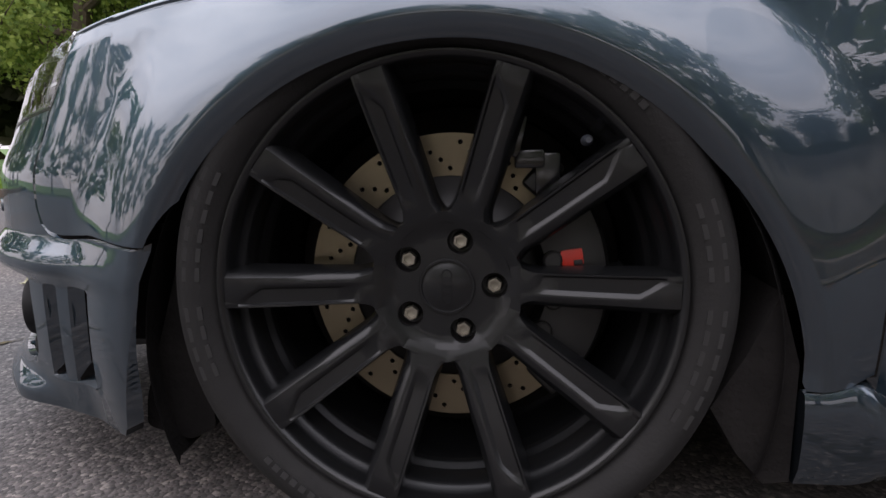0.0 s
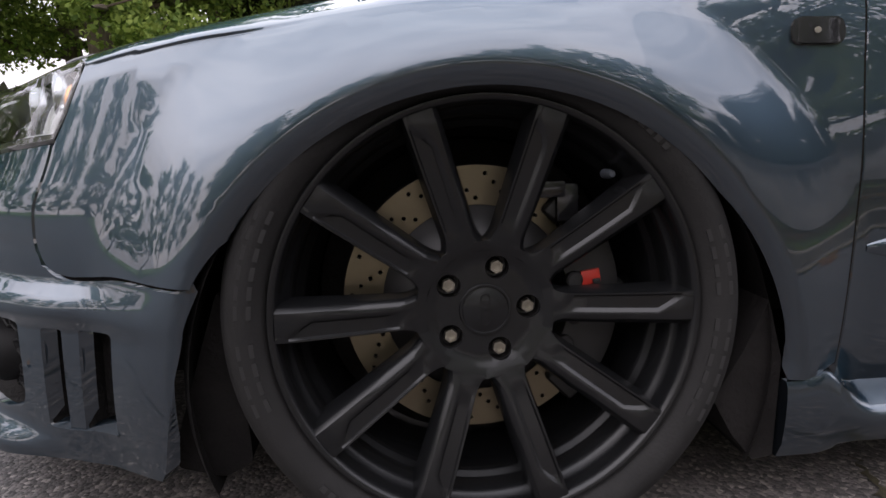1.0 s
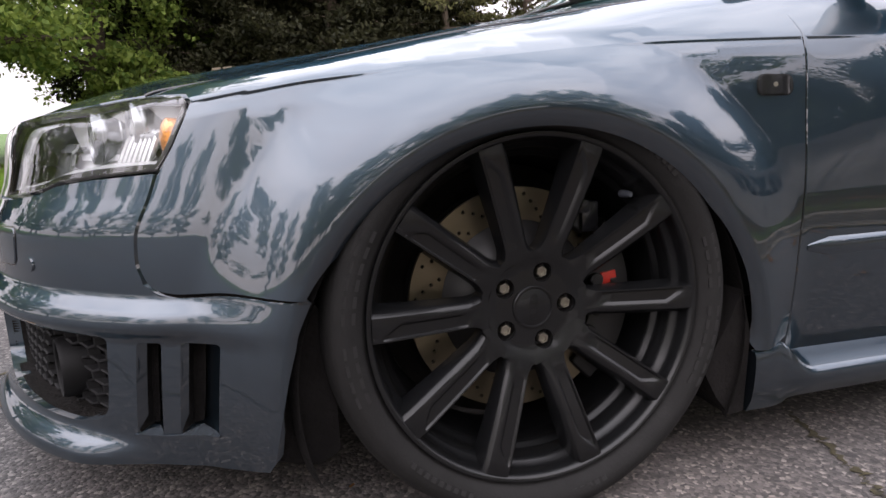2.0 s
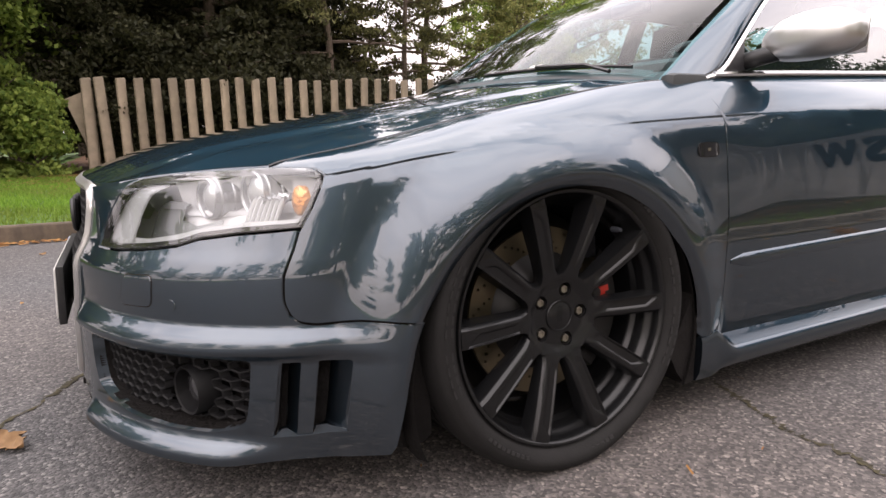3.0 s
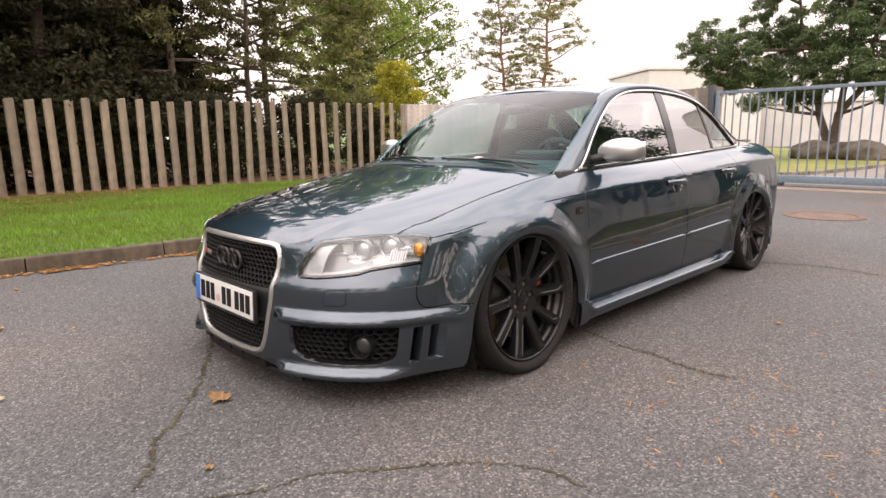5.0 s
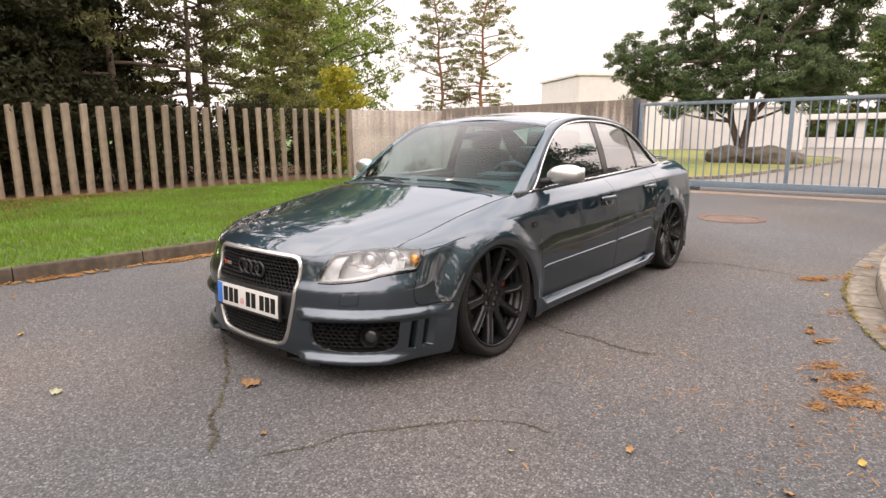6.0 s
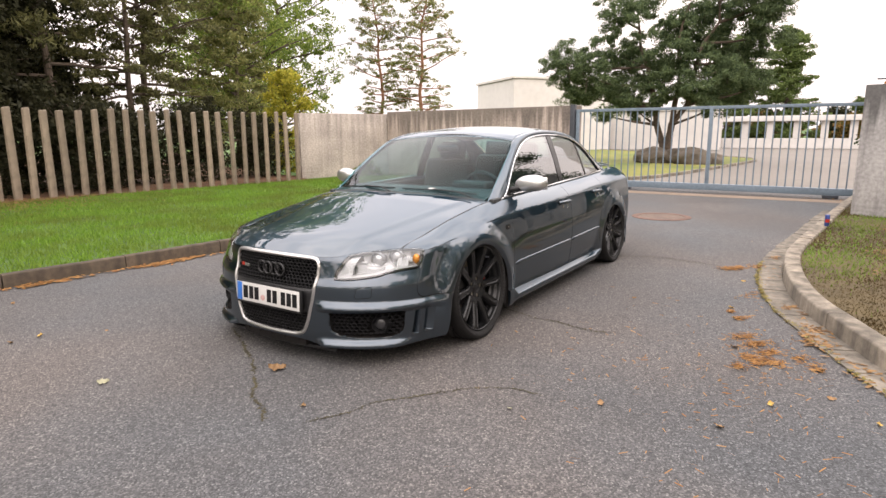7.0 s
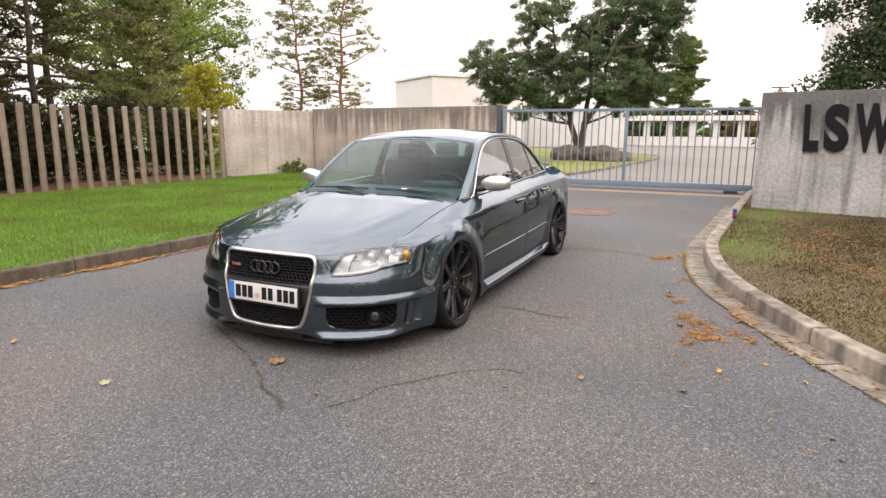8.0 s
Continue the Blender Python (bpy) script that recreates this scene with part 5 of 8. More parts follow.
# --- Coons patches for bonnet, roof, glass
def patch(name, f0, f1, g0, g1, nu, nv, material, parent, label="", bump=None, thick=0.0):
    """A sheet between four border lines: f0, f1 along u at v = 0, 1; g0, g1 along v at u = 0, 1."""
    V = []
    c00, c10, c01, c11 = (np.array(f(t)) for f, t in ((f0, 0), (f0, 1), (f1, 0), (f1, 1)))
    for j in range(nv + 1):
        v = j / nv
        for i in range(nu + 1):
            u = i / nu
            p = (1 - v) * np.array(f0(u)) + v * np.array(f1(u)) + (1 - u) * np.array(g0(v)) + u * np.array(g1(v))
            p = p - ((1 - u) * (1 - v) * c00 + u * (1 - v) * c10 + (1 - u) * v * c01 + u * v * c11)
            if bump:
                p = p + np.array(bump(u, v))
            V.append(p)
    F = [(j * (nu + 1) + i, j * (nu + 1) + i + 1, (j + 1) * (nu + 1) + i + 1, (j + 1) * (nu + 1) + i) for j in range(nv) for i in range(nu)]
    a, b, c = (np.array(V[k]) for k in F[len(F) // 2][:3])
    n = np.cross(b - a, c - a)
    out_ref = np.array(V[len(V) // 2]) - np.array([1.3, 0, 0.3])
    if n @ out_ref < 0:
        F = [f[::-1] for f in F]
    ob = mesh_ob(name, V, F, material, parent, label)
    if thick:
        md = ob.modifiers.new("solid", "SOLIDIFY")
        md.thickness, md.offset = thick, -1
    return ob


def along(pts):
    """A line through points, by its share of length."""
    P = np.array(spline(pts, 16))
    s = np.concatenate([[0], np.cumsum(np.linalg.norm(np.diff(P, axis=0), axis=1))])
    s /= s[-1]
    return lambda t: np.array([np.interp(t, s, P[:, k]) for k in range(P.shape[1])])


def mirrored(f):
    return lambda t: np.array(f(t)) * np.array([1, -1, 1])


# bonnet
f_zm = curve_of([-0.97, -0.93, -0.88, -0.8, -0.54, 0.0, 0.31], [0.596, 0.622, 0.642, 0.660, 0.702, 0.792, 0.854])
f_zh = curve_of([-0.95, -0.85, -0.7, -0.56, -0.45, 0.0, 0.37, 0.40], [0.50, 0.535, 0.603, 0.650, 0.668, 0.757, 0.812, 0.815])


def bonnet_surf(x, y):
    w = np.where(x < -0.5, 0.685, f_ye(x))
    s = np.abs(y) / w
    z = f_zh(x) + (f_zm(x) - f_zh(x)) * (1 - np.clip(s, 0, 1.1) ** 2.3)
    line = 0.37 + 0.20 * (np.clip(x, -0.9, 0.4) + 0.85)
    k = (np.abs(y) - line) / 0.035
    z = z + 0.007 / (1 + np.exp(np.clip(3 * k, -30, 30))) * np.clip((x + 0.88) * 8, 0, 1) * np.clip((0.33 - x) * 5, 0, 1)
    return np.stack([x + 0 * y, y + 0 * x, z], -1)


front_pts = [body(a, h) for a, h in ((-0.634, 0.685), (-0.66, 0.685), (-0.77, 0.686), (-0.87, 0.661), (-0.93, 0.640), (-0.985, 0.616), (-1.06, 0.608), (-1.10, 0.609), (-1.16, 0.614), (-1.23, 0.617))] + [body(XC - LF, 0.618)]
lead = sorted((-p[1], p[0], p[2]) for p in front_pts)
LEAD_Y, LEAD_X = [q[0] for q in lead], [q[1] for q in lead]
LEAD_D = [q[2] + 0.001 - float(bonnet_surf(np.array([q[1]]), np.array([q[0]]))[0, 2]) for q in lead]


def bonnet_fit(x, y):
    """The bonnet, eased down to meet grille and lamps at its front edge."""
    p = bonnet_surf(x, y)
    d = np.clip(x - np.interp(np.abs(y), LEAD_Y, LEAD_X), 0, None)
    p[:, 2] += np.interp(np.abs(y), LEAD_Y, LEAD_D) * np.exp(-(d / 0.16) ** 1.5)
    return p


half = [(p[0], -p[1]) for p in front_pts[::-1]] + [(x, float(f_ye(x)) - 0.006) for x in np.linspace(-0.44, 0.385, 16)] + [(0.375, 0.6), (0.345, 0.4), (0.315, 0.2), (0.305, 0.0)]
panel("bonnet", half + [(x, -y) for x, y in half[-2:0:-1]], PAINT, car, surf=bonnet_fit, step=0.024)

# black beads in the joints beside the bonnet, for the shade in the gaps
for s in BOTH:
    bm = bmesh.new()
    joint = [tuple(body(a, h)) for a, h in ((-0.634, 0.682), (-0.60, 0.705))] + [(x, -float(f_ye(x)) + 0.003, float(f_ze(x)) - 0.0015) for x in np.linspace(-0.46, 0.39, 18)]
    tube(bm, spline([(x, y * s, z) for x, y, z in joint], 3), 0.0034, 6)
    part("bonnet_gap_shade", bm, GLOSS_BLACK, car, "dark joint beside the bonnet")

# side glass plane, roof rails
def glass_y(x, z):
    s = np.clip((z - 0.82) / 0.43, 0, 1)
    return -(0.742 - 0.36 * (z - 0.82) + 0.013 * 4 * s * (1 - s)) + 0.012 * np.clip((x - 1.9), 0, 1)


RAIL = [(0.43, 0.803), (0.50, 0.818), (0.585, 0.845), (0.68, 0.925), (0.80, 1.025), (0.93, 1.115), (1.06, 1.180), (1.22, 1.225), (1.42, 1.246), (1.65, 1.250), (1.90, 1.238), (2.12, 1.205), (2.30, 1.135), (2.45, 1.035), (2.56, 0.945), (2.645, 0.893)]
rail_out = along([(x, float(glass_y(x, z)) - 0.006, z) for x, z in RAIL])
SCREEN = [(0.395, -0.705, 0.822), (0.54, -0.680, 0.912), (0.72, -0.648, 1.030), (0.90, -0.612, 1.145), (1.005, -0.585, 1.208)]
ROOFL = [(1.005, -0.585, 1.208), (1.18, -0.560, 1.252), (1.45, -0.548, 1.278), (1.75, -0.545, 1.281), (2.05, -0.545, 1.258), (2.30, -0.548, 1.208)]
BACKL = [(2.30, -0.548, 1.208), (2.48, -0.562, 1.130), (2.70, -0.585, 1.025), (2.92, -0.615, 0.935)]
rail_in = along(SCREEN + ROOFL[1:] + BACKL[1:])


for s in BOTH:
    fo = (lambda t, s=s: np.array(rail_out(t)) * np.array([1, s, 1]))
    fi = (lambda t, s=s: np.array(rail_in(t)) * np.array([1, s, 1]))
    e0 = (lambda v, s=s: (1 - v) * np.array(fo(0)) + v * np.array(fi(0)))
    e1 = (lambda v, s=s: (1 - v) * np.array(fo(1)) + v * np.array(fi(1)))
    patch("roof_rail", fo, fi, e0, e1, 90, 8, PAINT, car, bump=lambda u, v, s=s: (0, -s * 0.016 * min(1, u * 9) * math.sin(math.pi * v), 0.014 * min(1, u * 9) * math.sin(math.pi * v) - 0.016 * max(0, 1 - u * 14)), thick=0.02)

ws_left = along(SCREEN)
base_half = [SCREEN[0], (0.37, -0.60, 0.838), (0.325, -0.40, 0.852), (0.295, -0.2, 0.858), (0.285, 0, 0.860)]
ws_base = along(base_half + [(x, -y, z) for x, y, z in base_half[-2::-1]])
top_half = [SCREEN[-1], (1.03, -0.45, 1.226), (1.05, -0.25, 1.240), (1.058, 0, 1.245)]
ws_top = along(top_half + [(x, -y, z) for x, y, z in top_half[-2::-1]])
screen_ob = patch("windscreen", ws_base, ws_top, ws_left, mirrored(ws_left), 40, 24, GLASS_WIND, car, "tinted windscreen", bump=lambda u, v: (-0.012 * math.sin(math.pi * v), 0, 0.012 * math.sin(math.pi * v)))
screen_ob.visible_shadow = False
rf_left = along(ROOFL)
back_half = [ROOFL[-1], (2.345, -0.40, 1.226), (2.37, -0.2, 1.236), (2.38, 0, 1.239)]
rf_back = along(back_half + [(x, -y, z) for x, y, z in back_half[-2::-1]])
patch("roof", ws_top, rf_back, rf_left, mirrored(rf_left), 40, 40, PAINT, car, bump=lambda u, v: (0, 0, 0.006 * math.sin(math.pi * v) * (1 - (2 * u - 1) ** 2)), thick=0.012)
bw_left = along(BACKL)
bl_half = [BACKL[-1], (2.97, -0.4, 0.945), (2.99, -0.2, 0.948), (3.0, 0, 0.95)]
bw_low = along(bl_half + [(x, -y, z) for x, y, z in bl_half[-2::-1]])
rear_ob = patch("rear_window", rf_back, bw_low, bw_left, mirrored(bw_left), 24, 16, GLASS_WIND, car, "tinted rear window", bump=lambda u, v: (0, 0, 0.02 * math.sin(math.pi * v)))
rear_ob.visible_shadow = False
# boot lid
bo_left = along([(2.925, -0.620, 0.932), (3.1, -0.645, 0.915), (3.25, -0.615, 0.918), (3.39, -0.54, 0.922)])
be_half = [(3.39, -0.54, 0.922), (3.53, -0.34, 0.932), (3.60, 0, 0.94)]
bo_back = along(be_half + [(x, -y, z) for x, y, z in be_half[-2::-1]])
patch("boot_lid", bw_low, bo_back, bo_left, mirrored(bo_left), 24, 16, PAINT, car, bump=lambda u, v: (0, 0, 0.008 * math.sin(math.pi * v)), thick=0.012)


# side windows
def glass_surf(x, z):
    return np.stack([x, glass_y(x, z), z], -1)


def belt(x):
    return float(f_ze(x)) + 0.004


def rail_z(x):
    return float(np.interp(x, [p[0] for p in spline(RAIL, 6)], [p[1] for p in spline(RAIL, 6)]))


w1 = [(0.60, belt(0.60))] + [(x, rail_z(x) - 0.012) for x in np.linspace(0.63, 1.60, 26)] + [(1.585, belt(1.585))]
w2 = [(1.665, belt(1.665)), (1.685, rail_z(1.685) - 0.012)] + [(x, rail_z(x) - 0.012) for x in np.linspace(1.75, 2.16, 12)] + [(2.215, belt(2.215))]
w3 = [(2.245, belt(2.245)), (2.19, rail_z(2.19) - 0.014)] + [(x, rail_z(x) - 0.014) for x in np.linspace(2.25, 2.59, 10)] + [(2.615, belt(2.615))]
for nm, w in (("side_window", w1), ("side_window", w2), ("quarter_window", w3)):
    for ob in panel(nm, w, GLASS_SIDE, car, "dark tinted side glass", sides=BOTH, surf=glass_surf, thick=0.004, step=0.05):
        ob.visible_shadow = False
pil = [(1.583, belt(1.58)), (1.600, rail_z(1.60) - 0.010), (1.687, rail_z(1.687) - 0.010), (1.667, belt(1.667))]
panel("door_pillar", pil, GLOSS_BLACK, car, sides=BOTH, surf=glass_surf, lift=0.004, step=0.04)
pil2 = [(2.213, belt(2.21)), (2.158, rail_z(2.158) - 0.012), (2.192, rail_z(2.192) - 0.012), (2.247, belt(2.247))]
panel("window_bar", pil2, GLOSS_BLACK, car, sides=BOTH, surf=glass_surf, lift=0.003, step=0.04)
tri = [(0.52, belt(0.52)), (0.60, belt(0.60)), (0.67, belt(0.67)), (0.70, 0.928), (0.62, 0.862)]
panel("mirror_base", tri, BLACK_PLASTIC, car, "black triangular mirror base", sides=BOTH, surf=glass_surf, lift=0.006, step=0.04)
# chrome round the side windows, belt strips
for s in BOTH:
    bm = bmesh.new()
    pts = [np.array(rail_out(t)) for t in np.linspace(0.035, 1, 70)]
    tube(bm, [(p[0], s * (p[1] - 0.006), p[2] - 0.004) for p in pts], 0.0065, 8)
    part("window_trim", bm, CHROME, car, "polished aluminium window trim")
    bm = bmesh.new()
    tube(bm, [(x, s * (-float(f_ye(x)) - 0.004), float(f_ze(x)) + 0.006) for x in np.linspace(0.545, 2.645, 50)], 0.0075, 8)
    part("belt_trim", bm, CHROME, car, "polished aluminium belt strip")


# ---- wheels ----
def spoke_top(r):
    """Height of the dished wheel face at a radius."""
    return -0.002 + 0.044 * min(1, max(0, (r - 0.062) / 0.18)) ** 0.62


def spoke_mesh(bm, ang, wide=1.0):
    """One tapering spoke with a milled pocket along one half and a slanted step near the rim; spokes merge round the hub."""
    rs = [0.0715, 0.081, 0.086, 0.087, 0.089, 0.092, 0.096, 0.101, 0.108, 0.113, 0.13, 0.15, 0.19, 0.215, 0.226, 0.236, 0.242, 0.250, 0.2575]
    rings = []
    ca, sa = math.cos(ang), math.sin(ang)
    for r in rs:
        t = (r - 0.058) / 0.2
        full = 2 * r * math.tan(math.pi / 10) if r < 0.113 else 2 * math.pi * r / 10
        w = 0.038 + 0.006 * t
        gap = (full - w) / 2
        if r < 0.113:
            u = max(0, (r - 0.086) / 0.022)
            u = min(1, u)
            gap *= math.sqrt(max(0, 1 - (1 - u) ** 2))
            w = full - 2 * gap
        b = min(1, gap / 0.005)
        top = spoke_top(r)
        dep = 0.022 + 0.026 * t
        p = 0.0048 * min(1, max(0, (r - 0.098) / 0.02))
        shift = 0.0
        if r > 0.215:
            k = min(1, (r - 0.215) / 0.027)
            shift = k
            p *= 1 - max(0, (r - 0.236)) / 0.01 if r < 0.246 else 0.0
            p = max(0, p)
        ins = -0.10 * w + shift * 0.40 * w
        prof = [(-w / 2 - 0.004, top - dep), (-w / 2, top - 0.010 * b), (-w / 2 + 0.002, top - 0.0065 * b), (-w / 2 + 0.007, top - 0.0015 * b), (min(ins - 0.0025, w / 2 - 0.009), top), (min(ins, w / 2 - 0.008), top - 0.0008 * b), (min(ins + 0.004, w / 2 - 0.006), top - p), (w / 2 - 0.0055, top - p), (w / 2 - 0.003, top - 0.0009 * b - p * 0.1), (w / 2 - 0.001, top - 0.0012 * b), (w / 2, top - 0.004 * b), (w / 2 + 0.004, top - dep)]
        rings.append([bm.verts.new((r * ca - s * sa, -o, r * sa + s * ca)) for s, o in prof])
    for a, b in zip(rings, rings[1:]):
        for j in range(len(a) - 1):
            bm.faces.new((a[j], b[j], b[j + 1], a[j + 1]))
        bm.faces.new((a[-1], b[-1], b[0], a[0]))
    bm.faces.new(rings[-1])
    bm.faces.new(rings[0][::-1])


def build_wheel(steer_side=-1):
    """A wheel round the origin, its face towards -y."""
    wheel = new("wheel")
    wheel["label"] = "matt black ten-spoke alloy wheel with low-profile tyre"
    wheel.parent = car
    bm = bmesh.new()
    tp = [(0.258, -0.19), (0.262, 0.024), (0.267, 0.036), (0.272, 0.041), (0.279, 0.049), (0.288, 0.0545), (0.296, 0.056), (0.303, 0.0545), (0.309, 0.050), (0.3125, 0.0478), (0.3165, 0.041), (0.321, 0.031), (0.3245, 0.018), (0.3262, 0.004)]
    for c in (-0.020, -0.058, -0.100, -0.138):
        tp += [(0.327, c + 0.007), (0.3195, c + 0.005), (0.3195, c - 0.005), (0.327, c - 0.007)]
    tp += [(0.326, -0.165), (0.320, -0.185), (0.305, -0.205), (0.285, -0.205), (0.265, -0.195)]
    lathe(bm, tp, 160)
    for v in bm.verts:
        if v.co.z < -0.3165:
            v.co.z = -0.3165 - (v.co.z + 0.3165) * 0.05
        if v.co.z < -0.27 and v.co.y < -0.03:
            v.co.y -= 0.006 * min(1, (-0.27 - v.co.z) / 0.04)
    tyre = part("tyre", bm, RUBBER, wheel, "low-profile black tyre with raised sidewall marks", sharp=40)
    # raised marks on the sidewall
    bm = bmesh.new()
    for a0, n, big in ((200, 11, 1), (20, 11, 1), (110, 6, 0), (290, 6, 0), (65, 9, 0), (245, 9, 0)):
        for i in range(n):
            if big and i in (4,):
                continue
            w = 4.0 if big else 2.0
            a = a0 - i * (4.6 if big else 2.6) + 0
            r0, r1 = (0.282, 0.301) if big else (0.286, 0.293)
            q = []
            for (aa, rr) in ((a, r0), (a - w * 0.8, r0), (a - w * 0.8, r1), (a, r1)):
                t = radians(aa)
                q.append((rr * math.cos(t), rr * math.sin(t)))
            lo, hi = [], []
            for x, z in q:
                rr = math.hypot(x, z)
                o = np.interp(rr, [0.279, 0.288, 0.296, 0.303], [0.049, 0.0545, 0.056, 0.0545])
                lo.append(bm.verts.new((x, -o + 0.003, z)))
                hi.append(bm.verts.new((x * 0.999, -o - 0.0019, z * 0.999)))
            bm.faces.new(hi)
            for k in range(4):
                bm.faces.new((lo[k], lo[(k + 1) % 4], hi[(k + 1) % 4], hi[k]))
    part("sidewall_lettering", bm, TYRE_MARK, wheel)["kind"] = "stuff"
    bm = bmesh.new()
    lathe(bm, [(0.262, 0.020), (0.2665, 0.034), (0.2672, 0.040), (0.2655, 0.0435), (0.2625, 0.0438), (0.2585, 0.041), (0.2555, 0.034), (0.2540, 0.024), (0.2525, 0.016), (0.2475, 0.011), (0.2435, 0.003), (0.2410, -0.014), (0.2395, -0.019), (0.2340, -0.023), (0.2310, -0.032), (0.2280, -0.055), (0.222, -0.08), (0.224, -0.185), (0.236, -0.198), (0.258, -0.198)], 160)
    part("rim", bm, RIM_BLACK, wheel, sharp=50)
    for i in range(10):
        bm = bmesh.new()
        spoke_mesh(bm, radians(36 * i - 0.5))
        part("spoke", bm, RIM_BLACK, wheel, sharp=32)
    # hub with five sunk bolt seats
    hub = fan_mesh([(0.0765 * math.cos(radians(k)), 0.0765 * math.sin(radians(k))) for k in range(0, 360, 3)], [[(0.056 * math.cos(radians(1 + 72 * j)) + 0.0155 * math.cos(radians(k)), 0.056 * math.sin(radians(1 + 72 * j)) + 0.0155 * math.sin(radians(k))) for k in range(0, 360, 15)] for j in range(5)], 0.006)
    V, T, E = hub

    def dome(x, z):
        r = math.hypot(x, z)
        return max(0.0015, spoke_top(r) - 0.0003)
    bm = bmesh.new()
    vs = [bm.verts.new((x, -dome(x, z), z)) for x, z in V]
    for t in T:
        bm.faces.new([vs[i] for i in t])
    lowv = {}
    for a, b in E:
        for i in (a, b):
            if i not in lowv:
                lowv[i] = bm.verts.new((V[i][0], 0.024, V[i][1]))
        bm.faces.new((vs[a], vs[b], lowv[b], lowv[a]))
    part("hub", bm, RIM_BLACK, wheel, sharp=40)
    bm = bmesh.new()
    lathe(bm, [(0.001, 0.0045), (0.026, 0.0045), (0.0275, 0.0035), (0.0295, 0.0035), (0.0305, 0.0052), (0.0325, 0.0052), (0.0335, 0.004), (0.0335, -0.002)], 64)
    cap = part("centre_cap", bm, RIM_BLACK, wheel)
    bm = bmesh.new()
    for k in range(4):
        n = 20
        c = -0.0135 + 0.009 * k
        for i in range(n):
            a, b = 2 * math.pi * i / n, 2 * math.pi * (i + 1) / n
            q = [bm.verts.new((r * math.cos(t) * 0.9, -0.0045 - e, c + r * math.sin(t))) for r, t, e in ((0.0058, a, 0), (0.0062, a, 0.0008), (0.0070, a, 0.0008), (0.0074, a, 0), (0.0058, b, 0), (0.0062, b, 0.0008), (0.0070, b, 0.0008), (0.0074, b, 0))]
            for m in range(3):
                bm.faces.new((q[m], q[m + 1], q[m + 5], q[m + 4]))
    part("emblem", bm, RIM_BLACK, cap, "four raised rings in black")
    for j in range(5):
        t = radians(1 + 72 * j)
        x, z = 0.056 * math.cos(t), 0.056 * math.sin(t)
        bm = bmesh.new()
        lathe(bm, [(0.0155, -0.002), (0.0145, 0.016 - 0.034), (0.001, -0.02)], 24)
        lathe(bm, [(0.0105, -0.02), (0.0105, -0.012), (0.0085, -0.0095)], 24)
        for v in bm.verts:
            v.co.x += x
            v.co.z += z
        part("bolt_seat", bm, CALIPER, wheel)
        bm = bmesh.new()
        hexp = [(0.0092 * math.cos(radians(60 * k + 20)), 0.0092 * math.sin(radians(60 * k + 20))) for k in range(6)]
        rings = []
        for sc, o in ((1.0, -0.014), (1.0, -0.0015), (0.9, 0.0), (0.62, 0.0), (0.58, -0.003), (0.30, -0.0035)):
            rings.append([bm.verts.new((x + px * sc, -o, z + pz * sc)) for px, pz in hexp])
        for a, b in zip(rings, rings[1:]):
            for k in range(6):
                bm.faces.new((a[k], a[(k + 1) % 6], b[(k + 1) % 6], b[k]))
        bm.faces.new(rings[-1])
        part("wheel_bolt", bm, NUT, wheel, "dull steel wheel bolt", sharp=25)
    # valve
    t = radians(46)
    bm = bmesh.new()
    lathe(bm, [(0.0062, -0.012), (0.0062, 0.004), (0.0048, 0.006), (0.0048, 0.013), (0.0035, 0.015), (0.0005, 0.015)], 14)
    for v in bm.verts:
        v.co.x += 0.232 * math.cos(t)
        v.co.z += 0.232 * math.sin(t)
    part("valve", bm, STEEL_DARK, wheel, "rubber tyre valve")
    # brake disc and bell
    V, T, E = fan_mesh([(0.183 * math.cos(radians(k)), 0.183 * math.sin(radians(k))) for k in range(0, 360, 4)],
                       [[(0.130 * math.cos(radians(k)), 0.130 * math.sin(radians(k))) for k in range(0, 360, 6)]] +
                       [[(r * math.cos(radians(a + dd)) + 0.0032 * math.cos(radians(k)), r * math.sin(radians(a + dd)) + 0.0032 * math.sin(radians(k))) for k in range(0, 360, 45)] for a in range(0, 360, 18) for r, dd in ((0.139, 0), (0.150, 4.5), (0.161, 9), (0.172, 13.5))], 0.014)
    bm = bmesh.new()
    vs = [bm.verts.new((x, 0.060, z)) for x, z in V]
    for tr in T:
        bm.faces.new([vs[i] for i in tr])
    low2 = {}
    for a, b in E:
        for i in (a, b):
            if i not in low2:
                low2[i] = bm.verts.new((V[i][0], 0.068, V[i][1]))
        bm.faces.new((vs[a], vs[b], low2[b], low2[a]))
    part("brake_disc", bm, DISC, wheel, "drilled bronze-tinted brake disc")
    bm = bmesh.new()
    lathe(bm, [(0.001, -0.03), (0.085, -0.03), (0.100, -0.040), (0.118, -0.052), (0.125, -0.060), (0.132, -0.064)], 64)
    part("disc_bell", bm, CALIPER, wheel)
    bm = bmesh.new()
    lathe(bm, [(0.183, -0.068), (0.185, -0.075), (0.185, -0.088), (0.10, -0.09), (0.22, -0.13), (0.05, -0.16), (0.001, -0.16)], 64)
    part("back_plate", bm, LINER, wheel)
    return wheel


